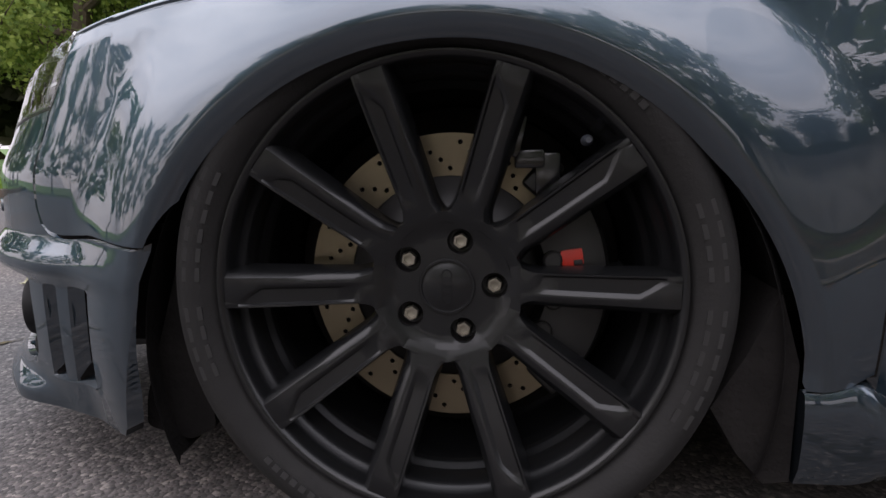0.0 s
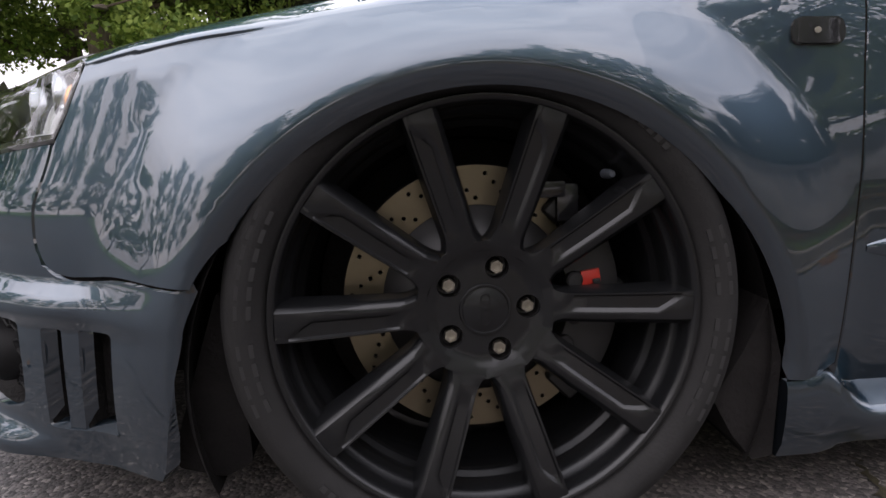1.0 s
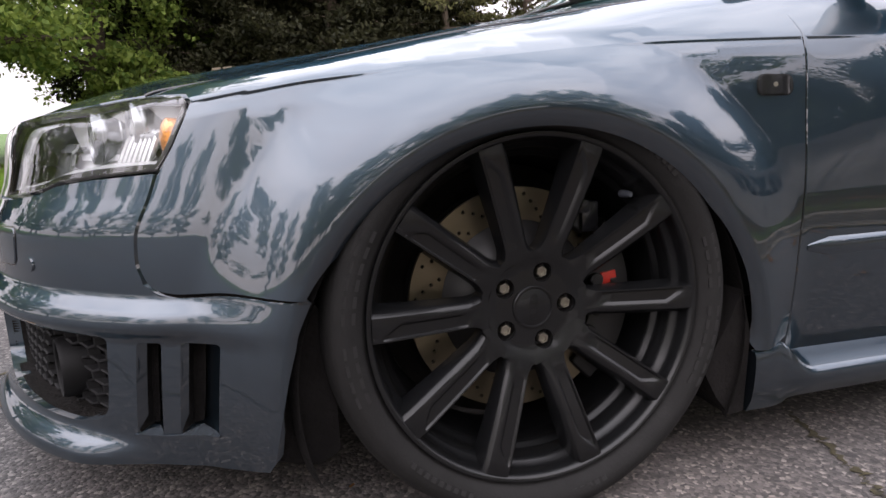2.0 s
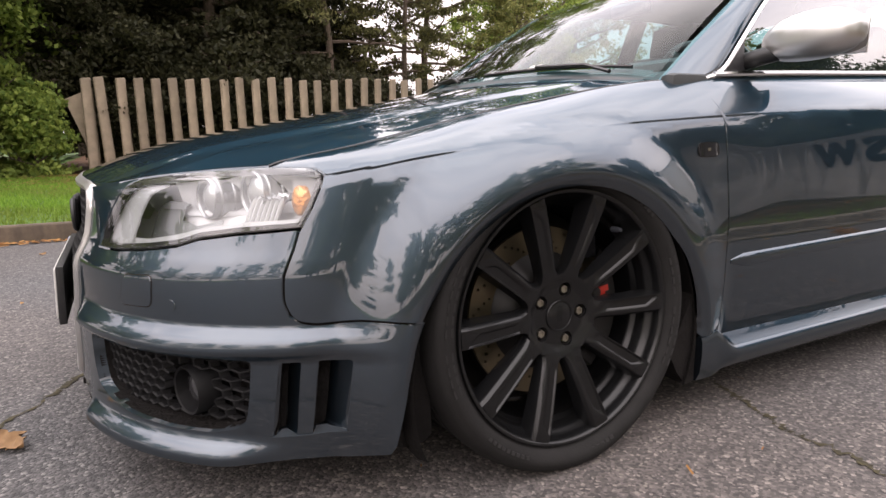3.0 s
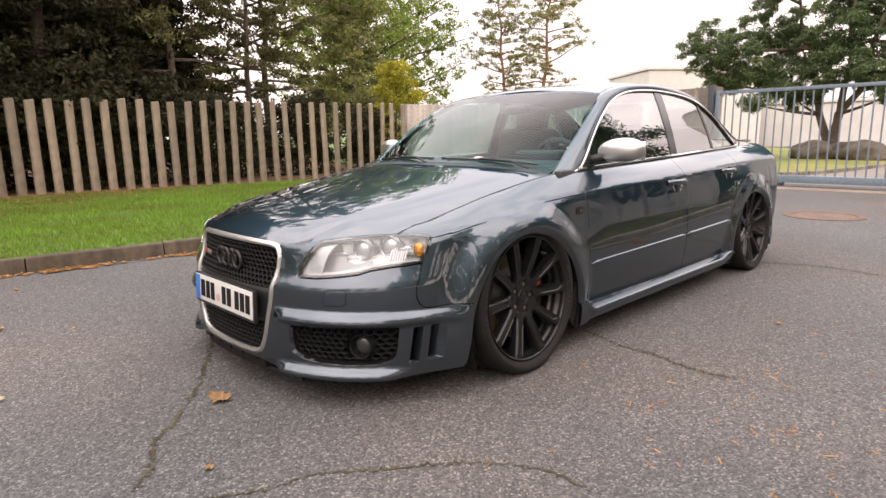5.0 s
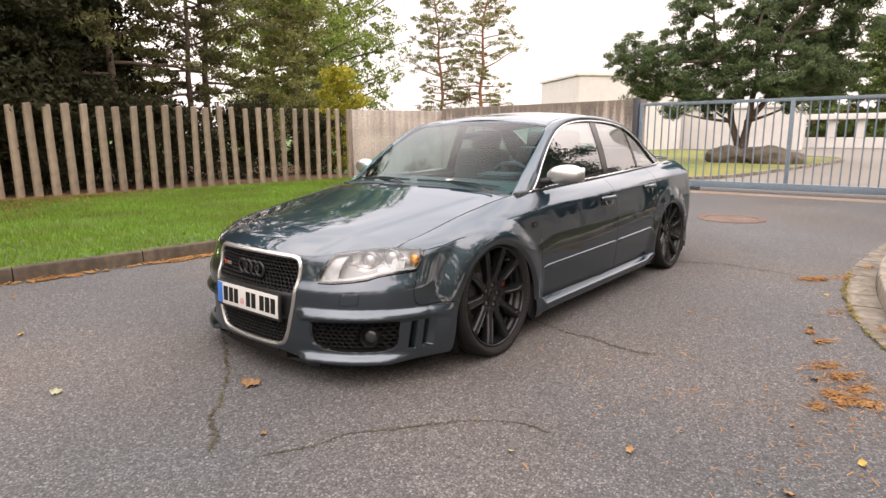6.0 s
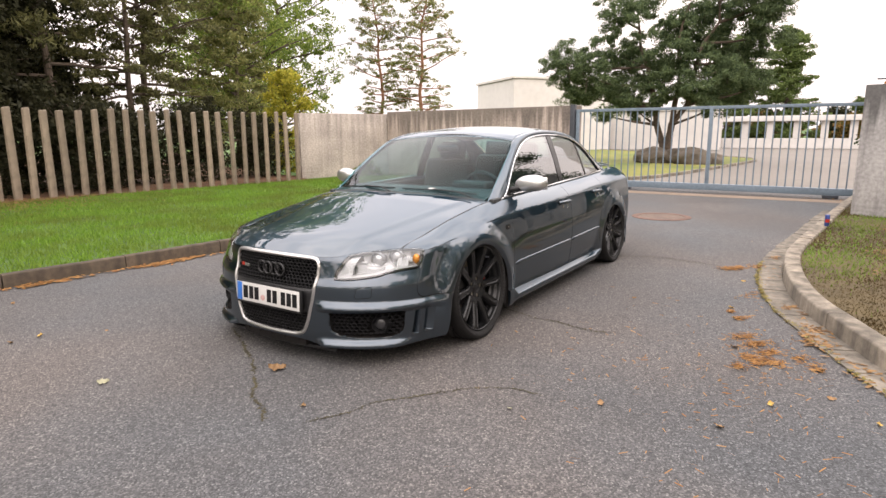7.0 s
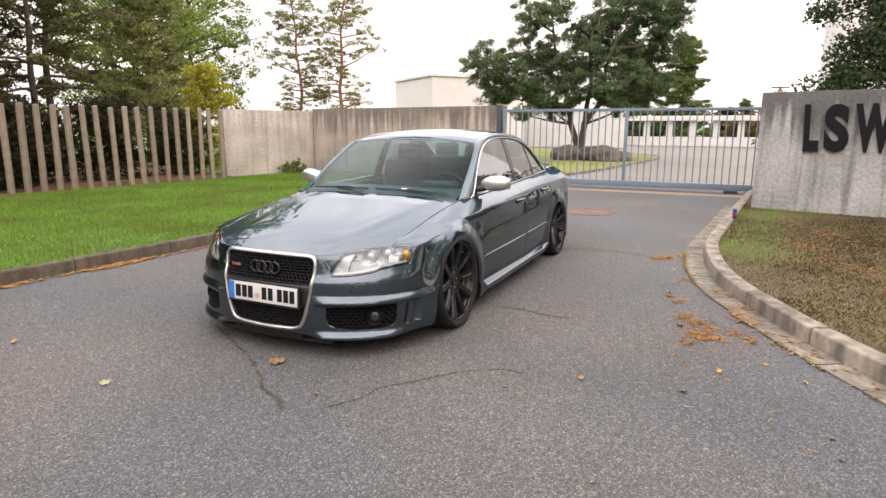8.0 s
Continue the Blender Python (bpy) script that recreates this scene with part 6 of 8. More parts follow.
def caliper_for(wheel):
    cal = new("caliper")
    cal.parent = wheel
    cal["label"] = "black brake caliper with a red badge plate"
    bm = bmesh.new()
    prof = [(0.110, -0.062), (0.112, -0.040), (0.120, -0.030), (0.160, -0.026), (0.190, -0.034), (0.196, -0.05), (0.196, -0.10), (0.110, -0.10)]
    lathe(bm, prof, 20, closed=True, a0=radians(-38), a1=radians(40))
    part("caliper_body", bm, CALIPER, cal)
    for a in (-28, -10, 12, 30):
        bm = bmesh.new()
        lathe(bm, [(0.012, -0.034), (0.0115, -0.022), (0.009, -0.0195), (0.001, -0.0195)], 16)
        for v in bm.verts:
            v.co.x += 0.128 * math.cos(radians(a))
            v.co.z += 0.128 * math.sin(radians(a))
        part("caliper_bolt", bm, CALIPER, cal)
    for a in (-46, 48):
        bm = bmesh.new()
        ca, sa = math.cos(radians(a)), math.sin(radians(a))
        box(bm, (0.172 * ca, 0.055, 0.172 * sa), (0.05, 0.02, 0.03), Euler((0, radians(-a), 0)), 0.008, 3)
        part("caliper_ear", bm, CALIPER, cal)
    bm = bmesh.new()
    box(bm, (0.148, 0.026, 0.030), (0.026, 0.006, 0.020), Euler((0, radians(-8), 0)), 0.002)
    part("red_plate", bm, RED, cal, "red enamel badge plate")
    bm = bmesh.new()
    box(bm, (0.155, 0.022, 0.025), (0.010, 0.003, 0.006), Euler((0, radians(-8), 0)), 0.0005)
    part("badge_bar", bm, CALIPER, cal)
    # hose and bracket above
    bm = bmesh.new()
    box(bm, (0.098, 0.045, 0.148), (0.036, 0.03, 0.022), None, 0.004)
    box(bm, (0.085, 0.04, 0.175), (0.012, 0.02, 0.05), Euler((0, radians(12), 0)), 0.003)
    box(bm, (0.12, 0.05, 0.13), (0.03, 0.03, 0.05), None, 0.004)
    part("bracket", bm, GLOSS_BLACK, cal)


HUB_Y = 0.846
wheel_fl = build_wheel()
caliper_for(wheel_fl)
WHEELS = [wheel_fl]
wheel_fl.matrix_basis = pose(0, -HUB_Y, 0.318, -3.0, 0, 0)
for x, s in ((0.0, 1), (2.648, -1), (2.648, 1)):
    w = copy_thing(wheel_fl, Matrix.Identity(4))
    w.matrix_basis = pose(x, s * HUB_Y, 0.318, 3.0, 0, 0) @ Matrix.Rotation(math.pi, 4, "Z")
    if s < 0:
        w.matrix_basis = pose(x, -HUB_Y, 0.318, -3.0, 0, 0) @ Matrix.Rotation(radians(20), 4, "Y")
    WHEELS.append(w)

# dark arch linings and floor
for cx_, cz_, R_, _y in ARCHES:
    for s in BOTH:
        bm = bmesh.new()
        lathe(bm, [(R_ + 0.004, 0.892), (R_ + 0.016, 0.87), (R_ + 0.02, 0.60), (0.30, 0.55), (0.05, 0.55)], 48, a0=radians(-22), a1=radians(202))
        for v in bm.verts:
            v.co = Vector((v.co.x + cx_, v.co.y * s, max(v.co.z + cz_, 0.10)))
        part("arch_liner", bm, LINER, car, "black dusty wheel-arch lining")
for s in BOTH:
    bm = bmesh.new()
    prism(bm, [(0.385, 0.24), (0.384, 0.102), (0.356, 0.098), (0.325, 0.135), (0.295, 0.188), (0.33, 0.25), (0.362, 0.32)], 0.62, 0.882, Matrix.Rotation(radians(90), 4, "X") @ Matrix.Diagonal((1, 1, -s * -1 if s > 0 else -1 * s * -1, 1)))
    for v in bm.verts:
        v.co.y = -s * abs(v.co.y)
    part("mud_flap", bm, LINER, car, "dusty black mud guard behind the wheel")
    bm = bmesh.new()
    prism(bm, rounded([(-0.330, 0.36), (-0.395, 0.17), (-0.400, 0.130), (-0.340, 0.112), (-0.305, 0.13), (-0.31, 0.30)], 0.010, 4), 0.50, 0.850, Matrix.Rotation(radians(90), 4, "X"))
    for v in bm.verts:
        v.co.y = -s * abs(v.co.y)
    part("air_deflector", bm, LINER, car)
bm = bmesh.new()
box(bm, (1.3, 0, 0.24), (3.9, 1.06, 0.22), None, 0.02)
box(bm, (1.32, 0, 0.19), (1.75, 1.70, 0.12), None, 0.02)
box(bm, (-0.15, 0, 0.42), (1.0, 1.0, 0.36), None, 0.02)
part("underbody", bm, LINER, car, "black underbody")


# ---- front end: grille, lamps, plate, lip ----
def nose_x(Y, H):
    """The nose's x for many points at once."""
    Y, H = np.abs(np.asarray(Y, float)), np.asarray(H, float)
    lo, hi = np.full(Y.shape, XC - LF), np.full(Y.shape, XC)
    for _ in range(26):
        m = (lo + hi) / 2
        b = -body(m, H)[..., 1] < Y
        lo, hi = np.where(b, m, lo), np.where(b, hi, m)
    return body(lo, H)[..., 0]


GCY = -float(body(-1.080, 0.562)[1])
GY = [(0.0, 0.158)] + [(-float(body(a, h)[1]), h) for a, h in GRC] + [(GCY - 0.005, 0.578), (GCY - 0.018, 0.592), (GCY - 0.042, 0.598), (0.27, 0.600), (0.15, 0.603), (0.0, 0.604)]
gl = spline(GY[:-1] + [GY[-1]], 6)
grille_loop = [(-y, h) for y, h in gl] + [(y, h) for y, h in gl[-2:0:-1]]
grille = new("grille")
grille.parent = car
grille["label"] = "single-frame grille with satin silver surround and black honeycomb"


def band(name, loop, w, d, material, parent, label="", inn=-0.004):
    """A flat frame with rounded face that follows an outline on the nose."""
    out_l, in_l = inset(loop, -w / 2), inset(loop, w / 2)
    rows = []
    for frac, dep in ((0.0, d), (0.0, 0.003), (0.12, 0.0), (0.5, -0.004), (0.88, 0.0), (1.0, 0.003), (1.0, d)):
        rows.append([(o[0] * (1 - frac) + i[0] * frac, o[1] * (1 - frac) + i[1] * frac, dep) for o, i in zip(out_l, in_l)])
    bm = bmesh.new()
    grid = []
    for r in rows:
        Y, H = np.array([q[0] for q in r]), np.array([q[1] for q in r])
        X = nose_x(Y, np.clip(H, 0.04, 0.655))
        grid.append([bm.verts.new((x + inn + q[2], q[0], q[1])) for x, q in zip(X, r)])
    n = len(loop)
    for a, b in zip(grid, grid[1:]):
        for i in range(n):
            bm.faces.new((a[i], a[(i + 1) % n], b[(i + 1) % n], b[i]))
    return part(name, bm, material, parent, label, sharp=50)


SATIN = mat("satin_silver", (0.48, 0.47, 0.46), 0.30, metal=0.85, vary=0.04, scale=20)
band("grille_frame", grille_loop, 0.020, 0.03, SATIN, grille, "satin silver grille surround")


def honeycomb(name, outline, cell, parent, inn, holes=(), wall_w=0.0032, deep=0.016, squash=0.78):
    """A honeycomb of thin webs behind an outline on the nose (y, h)."""
    O = np.array(outline)
    lo, hi = O.min(0), O.max(0)
    segs = set()
    dx, dy = cell, cell * 0.866 * squash
    r = cell / math.sqrt(3)
    ny, nx = int((hi[1] - lo[1]) / dy) + 3, int((hi[0] - lo[0]) / dx) + 3
    for j in range(-1, ny):
        for i in range(-1, nx):
            cx_, cy_ = lo[0] + (i + 0.5 * (j % 2)) * dx, lo[1] + j * dy
            c = [(round(cx_ + r * math.sin(radians(60 * k)), 4), round(cy_ + r * squash * math.cos(radians(60 * k)), 4)) for k in range(6)]
            for k in range(6):
                segs.add(tuple(sorted((c[k], c[(k + 1) % 6]))))
    segs = list(segs)
    mid = np.array([((a[0] + b[0]) / 2, (a[1] + b[1]) / 2) for a, b in segs])
    ok = inside(mid[:, 0], mid[:, 1], outline)
    for hh in holes:
        ok &= ~inside(mid[:, 0], mid[:, 1], hh)
    V, F = [], []
    S = [s for s, k in zip(segs, ok) if k]
    P = np.array([p for s in S for p in s])
    X = nose_x(P[:, 0], np.clip(P[:, 1], 0.04, 0.655))
    for n_, (a, b) in enumerate(S):
        d = np.array(b) - np.array(a)
        d = d / np.linalg.norm(d)
        q = np.array([-d[1], d[0]]) * wall_w
        base = len(V)
        for e, pt in enumerate((a, b)):
            x = X[2 * n_ + e] + inn
            for sg, dp in ((-1, 0), (-0.35, -0.003), (0.35, -0.003), (1, 0), (1, deep), (-1, deep)):
                V.append((x + dp, pt[0] + q[0] * sg, pt[1] + q[1] * sg))
        for k in range(6):
            F.append((base + k, base + (k + 1) % 6, base + 6 + (k + 1) % 6, base + 6 + k))
    return mesh_ob(name, V, F, MESH_BLACK, parent, "black honeycomb mesh", smooth=False)


PLATE_Z0, PLATE_Z1 = 0.305, 0.421
inner = inset(grille_loop, 0.006)
honeycomb("honeycomb_mesh", inner, 0.0262, grille, 0.010, holes=([(-0.5, 0.285), (0.5, 0.285), (0.5, 0.438), (-0.5, 0.438)],))
# dark backing behind the mesh, the cross band that carries the plate
V, T, E = fan_mesh(inset(grille_loop, -0.002), [], 0.04)
X = nose_x(V[:, 0], V[:, 1])
mesh_ob("grille_backing", [(x + 0.05, y, h) for x, (y, h) in zip(X, V)], [tuple(int(i) for i in t) for t in T], LINER, grille)
bandpoly = [(-0.345, 0.440), (0.345, 0.440), (0.325, 0.285), (-0.325, 0.285)]
V, T, E = fan_mesh(bandpoly, [], 0.025)
X = nose_x(V[:, 0], V[:, 1])
ob = mesh_ob("plate_band", [(x + 0.014 + 0.012 * (abs(h - 0.3625) > 0.07), y, h) for x, (y, h) in zip(X, V)], [tuple(int(i) for i in t) for t in T], BLACK_PLASTIC, grille)
md = ob.modifiers.new("solid", "SOLIDIFY")
md.thickness, md.offset = 0.02, 0
# four rings
for k in range(4):
    bm = bmesh.new()
    n, m = 40, 10
    rr, r0 = 0.0345, 0.0072
    cy_ = -0.0735 + 0.049 * k
    vs = [[bm.verts.new((-0.892 + (k % 2) * 0.003 + r0 * math.sin(2 * math.pi * j / m), cy_ + (rr + r0 * math.cos(2 * math.pi * j / m)) * math.cos(2 * math.pi * i / n), 0.516 + (rr + r0 * math.cos(2 * math.pi * j / m)) * math.sin(2 * math.pi * i / n))) for j in range(m)] for i in range(n)]
    for i in range(n):
        for j in range(m):
            bm.faces.new((vs[i][j], vs[(i + 1) % n][j], vs[(i + 1) % n][(j + 1) % m], vs[i][(j + 1) % m]))
    part("ring", bm, BLACK_PLASTIC, grille, "matt black ring emblem")
bm = bmesh.new()
box(bm, (-0.868, 0.268, 0.510), (0.008, 0.032, 0.018), Euler((0, 0, radians(-12))), 0.002)
part("badge_red", bm, RED, grille, "red badge block")
for k in range(3):
    bm = bmesh.new()
    box(bm, (-0.872 - 0.003 * k, 0.243 - 0.017 * k, 0.510), (0.008, 0.013, 0.017), Euler((0, 0, radians(-12))), 0.002)
    part("badge_bar", bm, SATIN, grille, "silver badge bar")

# number plate: blank bars in place of characters
plate = new("number_plate")
plate.parent = car
plate["label"] = "white number plate in a black holder"
plate.matrix_basis = pose(-0.932, -0.006, (PLATE_Z0 + PLATE_Z1) / 2, 0, 3, 0)
bm = bmesh.new()
box(bm, (0.006, 0, -0.004), (0.016, 0.536, 0.132), None, 0.004)
part("plate_holder", bm, BLACK_PLASTIC, plate)
bm = bmesh.new()
box(bm, (-0.004, 0, 0), (0.004, 0.520, 0.112), None, 0.0015)
part("plate_face", bm, PLATE_WHITE, plate)
bm = bmesh.new()
box(bm, (-0.0068, 0.2375, 0), (0.002, 0.042, 0.108), None, 0.0005)
part("blue_field", bm, PLATE_BLUE, plate, "blue field at the plate's end")
for y, w in ((0.185, 0.040), (0.136, 0.036), (0.090, 0.036), (-0.016, 0.036), (-0.063, 0.036), (-0.132, 0.036), (-0.178, 0.036), (-0.224, 0.036)):
    bm = bmesh.new()
    box(bm, (-0.0066, y, 0), (0.0022, w, 0.075), None, 0.0006)
    part("character_bar", bm, LETTER, plate, "black bar")
bm = bmesh.new()
lathe(bm, [(0.0005, 0.0075), (0.017, 0.0075), (0.0175, 0.004)], 24)
for v in bm.verts:
    v.co = Vector((v.co.y, v.co.x + 0.037, v.co.z - 0.018))
part("seal", bm, mat("seal_grey_red", (0.50, 0.30, 0.28), 0.5, vary=0.3, scale=90), plate, "small round seal")

# head lamps
for s in BOTH:
    lamp = new("headlight")
    lamp.parent = car
    lamp["label"] = "clear headlight with chrome reflectors and an amber corner"
    side = (s,)
    lens = panel("lens", inset(HL, 0.001), GLASS_LENS, lamp, sides=side, lift=0.001, thick=0.003)[0]
    lens.visible_shadow = False
    panel("bowl", HL, SATIN_BOWL, lamp, "silver lamp housing", sides=side, lift=-0.078, thick=-0.074, step=0.03)
    panel("lamp_seal", HL, GLOSS_BLACK, lamp, holes=(inset(HL, 0.009),), sides=side, lift=-0.001, thick=0.01)
    # dark mask behind the drums, on the grille side and below
    mask = [(-0.935, 0.500), (-0.86, 0.506), (-0.79, 0.516), (-0.735, 0.534), (-0.74, 0.566), (-0.80, 0.552), (-0.848, 0.560), (-0.852, 0.655), (-0.90, 0.640), (-0.925, 0.560)]
    panel("lamp_mask", mask, LAMP_DARK, lamp, "dark mask inside the lamp", sides=side, lift=-0.060, thick=0.004, step=0.02)
    # two drums with stepped rims, each round a projector
    for a0, h, r in ((-0.812, 0.585, 0.040), (-0.712, 0.596, 0.043)):
        dirv = Vector((-1, -0.34, 0.02)).normalized()
        m = Matrix.Translation(Vector(tuple(body(a0, h))) - dirv * 0.068) @ dirv.to_track_quat("-Y", "Z").to_matrix().to_4x4()
        for nm, prof, mt, lb in (("reflector_drum", [(r * 1.08, -0.060), (r * 1.08, -0.034), (r * 1.03, -0.032), (r * 1.03, -0.020), (r * 1.06, -0.018), (r * 1.06, -0.008), (r, -0.006), (r, 0.004), (r * 0.95, 0.006), (r * 0.86, 0.003), (r * 0.80, -0.012)], DRUM_GREY, "silver lamp drum"), ("projector", [(r * 0.84, -0.010), (r * 0.66, -0.002), (r * 0.45, 0.003), (r * 0.2, 0.006), (0.0004, 0.007)], LAMP_SILVER, "bulging lamp glass")):
            bm = bmesh.new()
            lathe(bm, prof, 40)
            for v in bm.verts:
                v.co = m @ v.co
                v.co.y *= s
            part(nm, bm, mt, lamp, lb)
    # upright flutes beside the outer drum
    for k in range(7):
        bm = bmesh.new()
        aa = -0.668 + 0.0105 * k
        hs = np.linspace(0.556, 0.650, 6)
        tube(bm, [tuple(q) for q in body(aa + 0 * hs, hs) - normals_of(body, aa + 0 * hs, hs) * 0.046], 0.0054, 8)
        for v in bm.verts:
            v.co.y *= s
        part("flute", bm, LAMP_SILVER, lamp)
    # pale shelf along the lower edge
    shelf = [(-0.985, 0.498), (-0.86, 0.504), (-0.79, 0.513), (-0.73, 0.529), (-0.65, 0.540), (-0.545, 0.549), (-0.545, 0.560), (-0.65, 0.556), (-0.735, 0.546), (-0.80, 0.530), (-0.87, 0.518), (-0.985, 0.512)]
    panel("shelf", shelf, LAMP_SHELF, lamp, "silver lamp shelf", sides=side, lift=-0.020, thick=0.012, step=0.02)
    front = rounded([(-0.992, 0.500), (-0.918, 0.504), (-0.908, 0.56), (-0.878, 0.648), (-0.925, 0.628), (-0.950, 0.598), (-0.978, 0.55), (-0.992, 0.52)], 0.004)
    panel("inner_reflector", front, LAMP_SHELF, lamp, "silver reflector beside the grille", sides=side, lift=-0.016, thick=0.004, step=0.02)
    dirv = Vector((-1, -0.30, 0.05)).normalized()
    m = Matrix.Translation(Vector(tuple(body(-0.566, 0.586))) + Vector((0.022, 0.018, 0.0))) @ dirv.to_track_quat("-Y", "Z").to_matrix().to_4x4()
    bm = bmesh.new()
    lathe(bm, [(0.024, -0.012), (0.024, 0.0), (0.021, 0.004), (0.012, 0.008), (0.0005, 0.010)], 32)
    for v in bm.verts:
        v.co = m @ Vector((v.co.x * 0.85, v.co.y, v.co.z * 1.12))
        v.co.y *= s
    part("indicator", bm, AMBER, lamp, "amber indicator")

# bumper grilles, fog lamps, vents, washers
for s in BOTH:
    side = (s,)
    fg = new("fog_grille")
    fg.parent = car
    fg["label"] = "black honeycomb side intake with a round fog lamp"
    panel("intake_backing", FOG, LINER, fg, sides=side, lift=-0.07, thick=-0.06, step=0.04)
    fy = [(-body(a, h)[1], h) for a, h in FOG]
    oy = inset(fy, 0.009)
    hc = honeycomb("honeycomb_mesh", [(-y, h) for y, h in oy], 0.026, fg, 0.030, wall_w=0.0028, squash=0.85, holes=([(float(body(-0.772, 0.234)[1]) + 0.047 * math.cos(t), 0.234 + 0.050 * math.sin(t)) for t in np.linspace(0, 6.1, 20)],))
    for v in hc.data.vertices:
        v.co.y += 0.014
        if s < 0:
            v.co.y = -v.co.y
    if s < 0:
        hc.data.flip_normals()
    c = Vector(tuple(body(-0.772, 0.234))) + Vector((0.034, 0.004, 0))
    m = Matrix.Translation(c) @ Vector((-1, -0.42, 0)).to_track_quat("-Y", "Z").to_matrix().to_4x4()
    for nm, prof, mt in (("fog_lamp_ring", [(0.050, -0.06), (0.048, 0.004), (0.045, 0.010), (0.042, 0.008), (0.037, -0.018)], MESH_BLACK), ("fog_lamp_glass", [(0.037, -0.018), (0.029, -0.010), (0.014, -0.006), (0.0004, -0.005)], FOG_GLASS)):
        bm = bmesh.new()
        lathe(bm, prof, 40)
        for v in bm.verts:
            v.co = m @ v.co
            v.co.y *= s
        part(nm, bm, mt, fg)
    for vp in (VENT_A, VENT_B):
        # the slot narrows inwards, so that its rear wall faces forward
        Q = np.array(vp)
        lean = np.interp(Q[:, 1], [Q[:, 1].min(), Q[:, 1].max()], [Q[Q[:, 1] < 0.2][:, 0].min(), Q[Q[:, 1] > 0.28][:, 0].min()])
        QI = np.stack([lean + (Q[:, 0] - lean) * 0.30, Q[:, 1]], 1)
        # black backing and front faces stand in for the shade inside the slot
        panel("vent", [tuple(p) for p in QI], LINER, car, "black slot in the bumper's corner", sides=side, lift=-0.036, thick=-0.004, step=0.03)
        P0, N0 = body(Q[:, 0], Q[:, 1]), normals_of(body, Q[:, 0], Q[:, 1], 0.012)
        P1, N1 = body(QI[:, 0], QI[:, 1]), normals_of(body, QI[:, 0], QI[:, 1], 0.012)
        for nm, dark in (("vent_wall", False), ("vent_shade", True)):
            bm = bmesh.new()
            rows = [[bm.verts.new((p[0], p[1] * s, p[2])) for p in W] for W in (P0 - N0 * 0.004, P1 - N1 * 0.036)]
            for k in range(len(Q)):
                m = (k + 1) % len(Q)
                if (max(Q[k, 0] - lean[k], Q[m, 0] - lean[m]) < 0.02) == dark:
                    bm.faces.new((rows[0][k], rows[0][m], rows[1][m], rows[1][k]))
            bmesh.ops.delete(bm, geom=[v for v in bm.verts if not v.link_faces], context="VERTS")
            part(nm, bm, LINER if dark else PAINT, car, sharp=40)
    ledge = [(-0.574, 0.1655), (-0.512, 0.1695), (-0.440, 0.1775), (-0.440, 0.1750), (-0.512, 0.1670), (-0.574, 0.1630)]
    panel("vent_ledge", ledge, PAINT, car, sides=side, lift=0.003, thick=0.03, step=0.03)
    wa = rounded([(-0.874, 0.450), (-0.798, 0.455), (-0.802, 0.399), (-0.886, 0.394)], 0.014)
    panel("washer_cover", wa, PAINT, car, sides=side, lift=0.0022, thick=0.004, step=0.016)
    panel("washer_joint", inset(wa, -0.0028), GLOSS_BLACK, car, sides=side, lift=0.0008, thick=0.002, step=0.016)
    a_s, h_s = -0.755, 0.405
    sens = [(a_s + 0.012 * math.cos(t), h_s + 0.011 * math.sin(t)) for t in np.linspace(0, 6.0, 14)]
    panel("parking_sensor", sens, PAINT, car, sides=side, lift=0.0025, thick=0.004, step=0.008)
# lower lip: black splitter under the bumper
lip_o = [body(a, 0.09) for a in np.linspace(-1.0, XC - LF, 26)]
bm = bmesh.new()
o1 = [(p[0] + 0.035, p[1]) for p in lip_o] + [(p[0] + 0.035, -p[1]) for p in lip_o[-2::-1]]
poly = o1 + [(-0.55, 0.36), (-0.55, -0.36)]
prism(bm, poly, 0.078, 0.094)
prism(bm, [(x + 0.03, y * 0.97) for x, y in poly], 0.094, 0.16)
part("splitter", bm, BLACK_PLASTIC, car, "black front splitter")
bm = bmesh.new()
mid = [body(a, 0.12) for a in np.linspace(a_of_y(0.26, 0.12), XC - LF, 14)]
pl = [(p[0] + 0.004, p[1]) for p in mid] + [(p[0] + 0.004, -p[1]) for p in mid[-2::-1]]
prism(bm, pl + [(x + 0.05, y) for x, y in pl[::-1]], 0.100, 0.142)
for y in np.linspace(-0.21, 0.21, 5):
    box(bm, (float(nose_x(y, 0.12)) + 0.004, float(y), 0.134), (0.016, 0.012, 0.014), None, 0.002)
part("lower_intake", bm, LINER, car, "black strip under the grille")


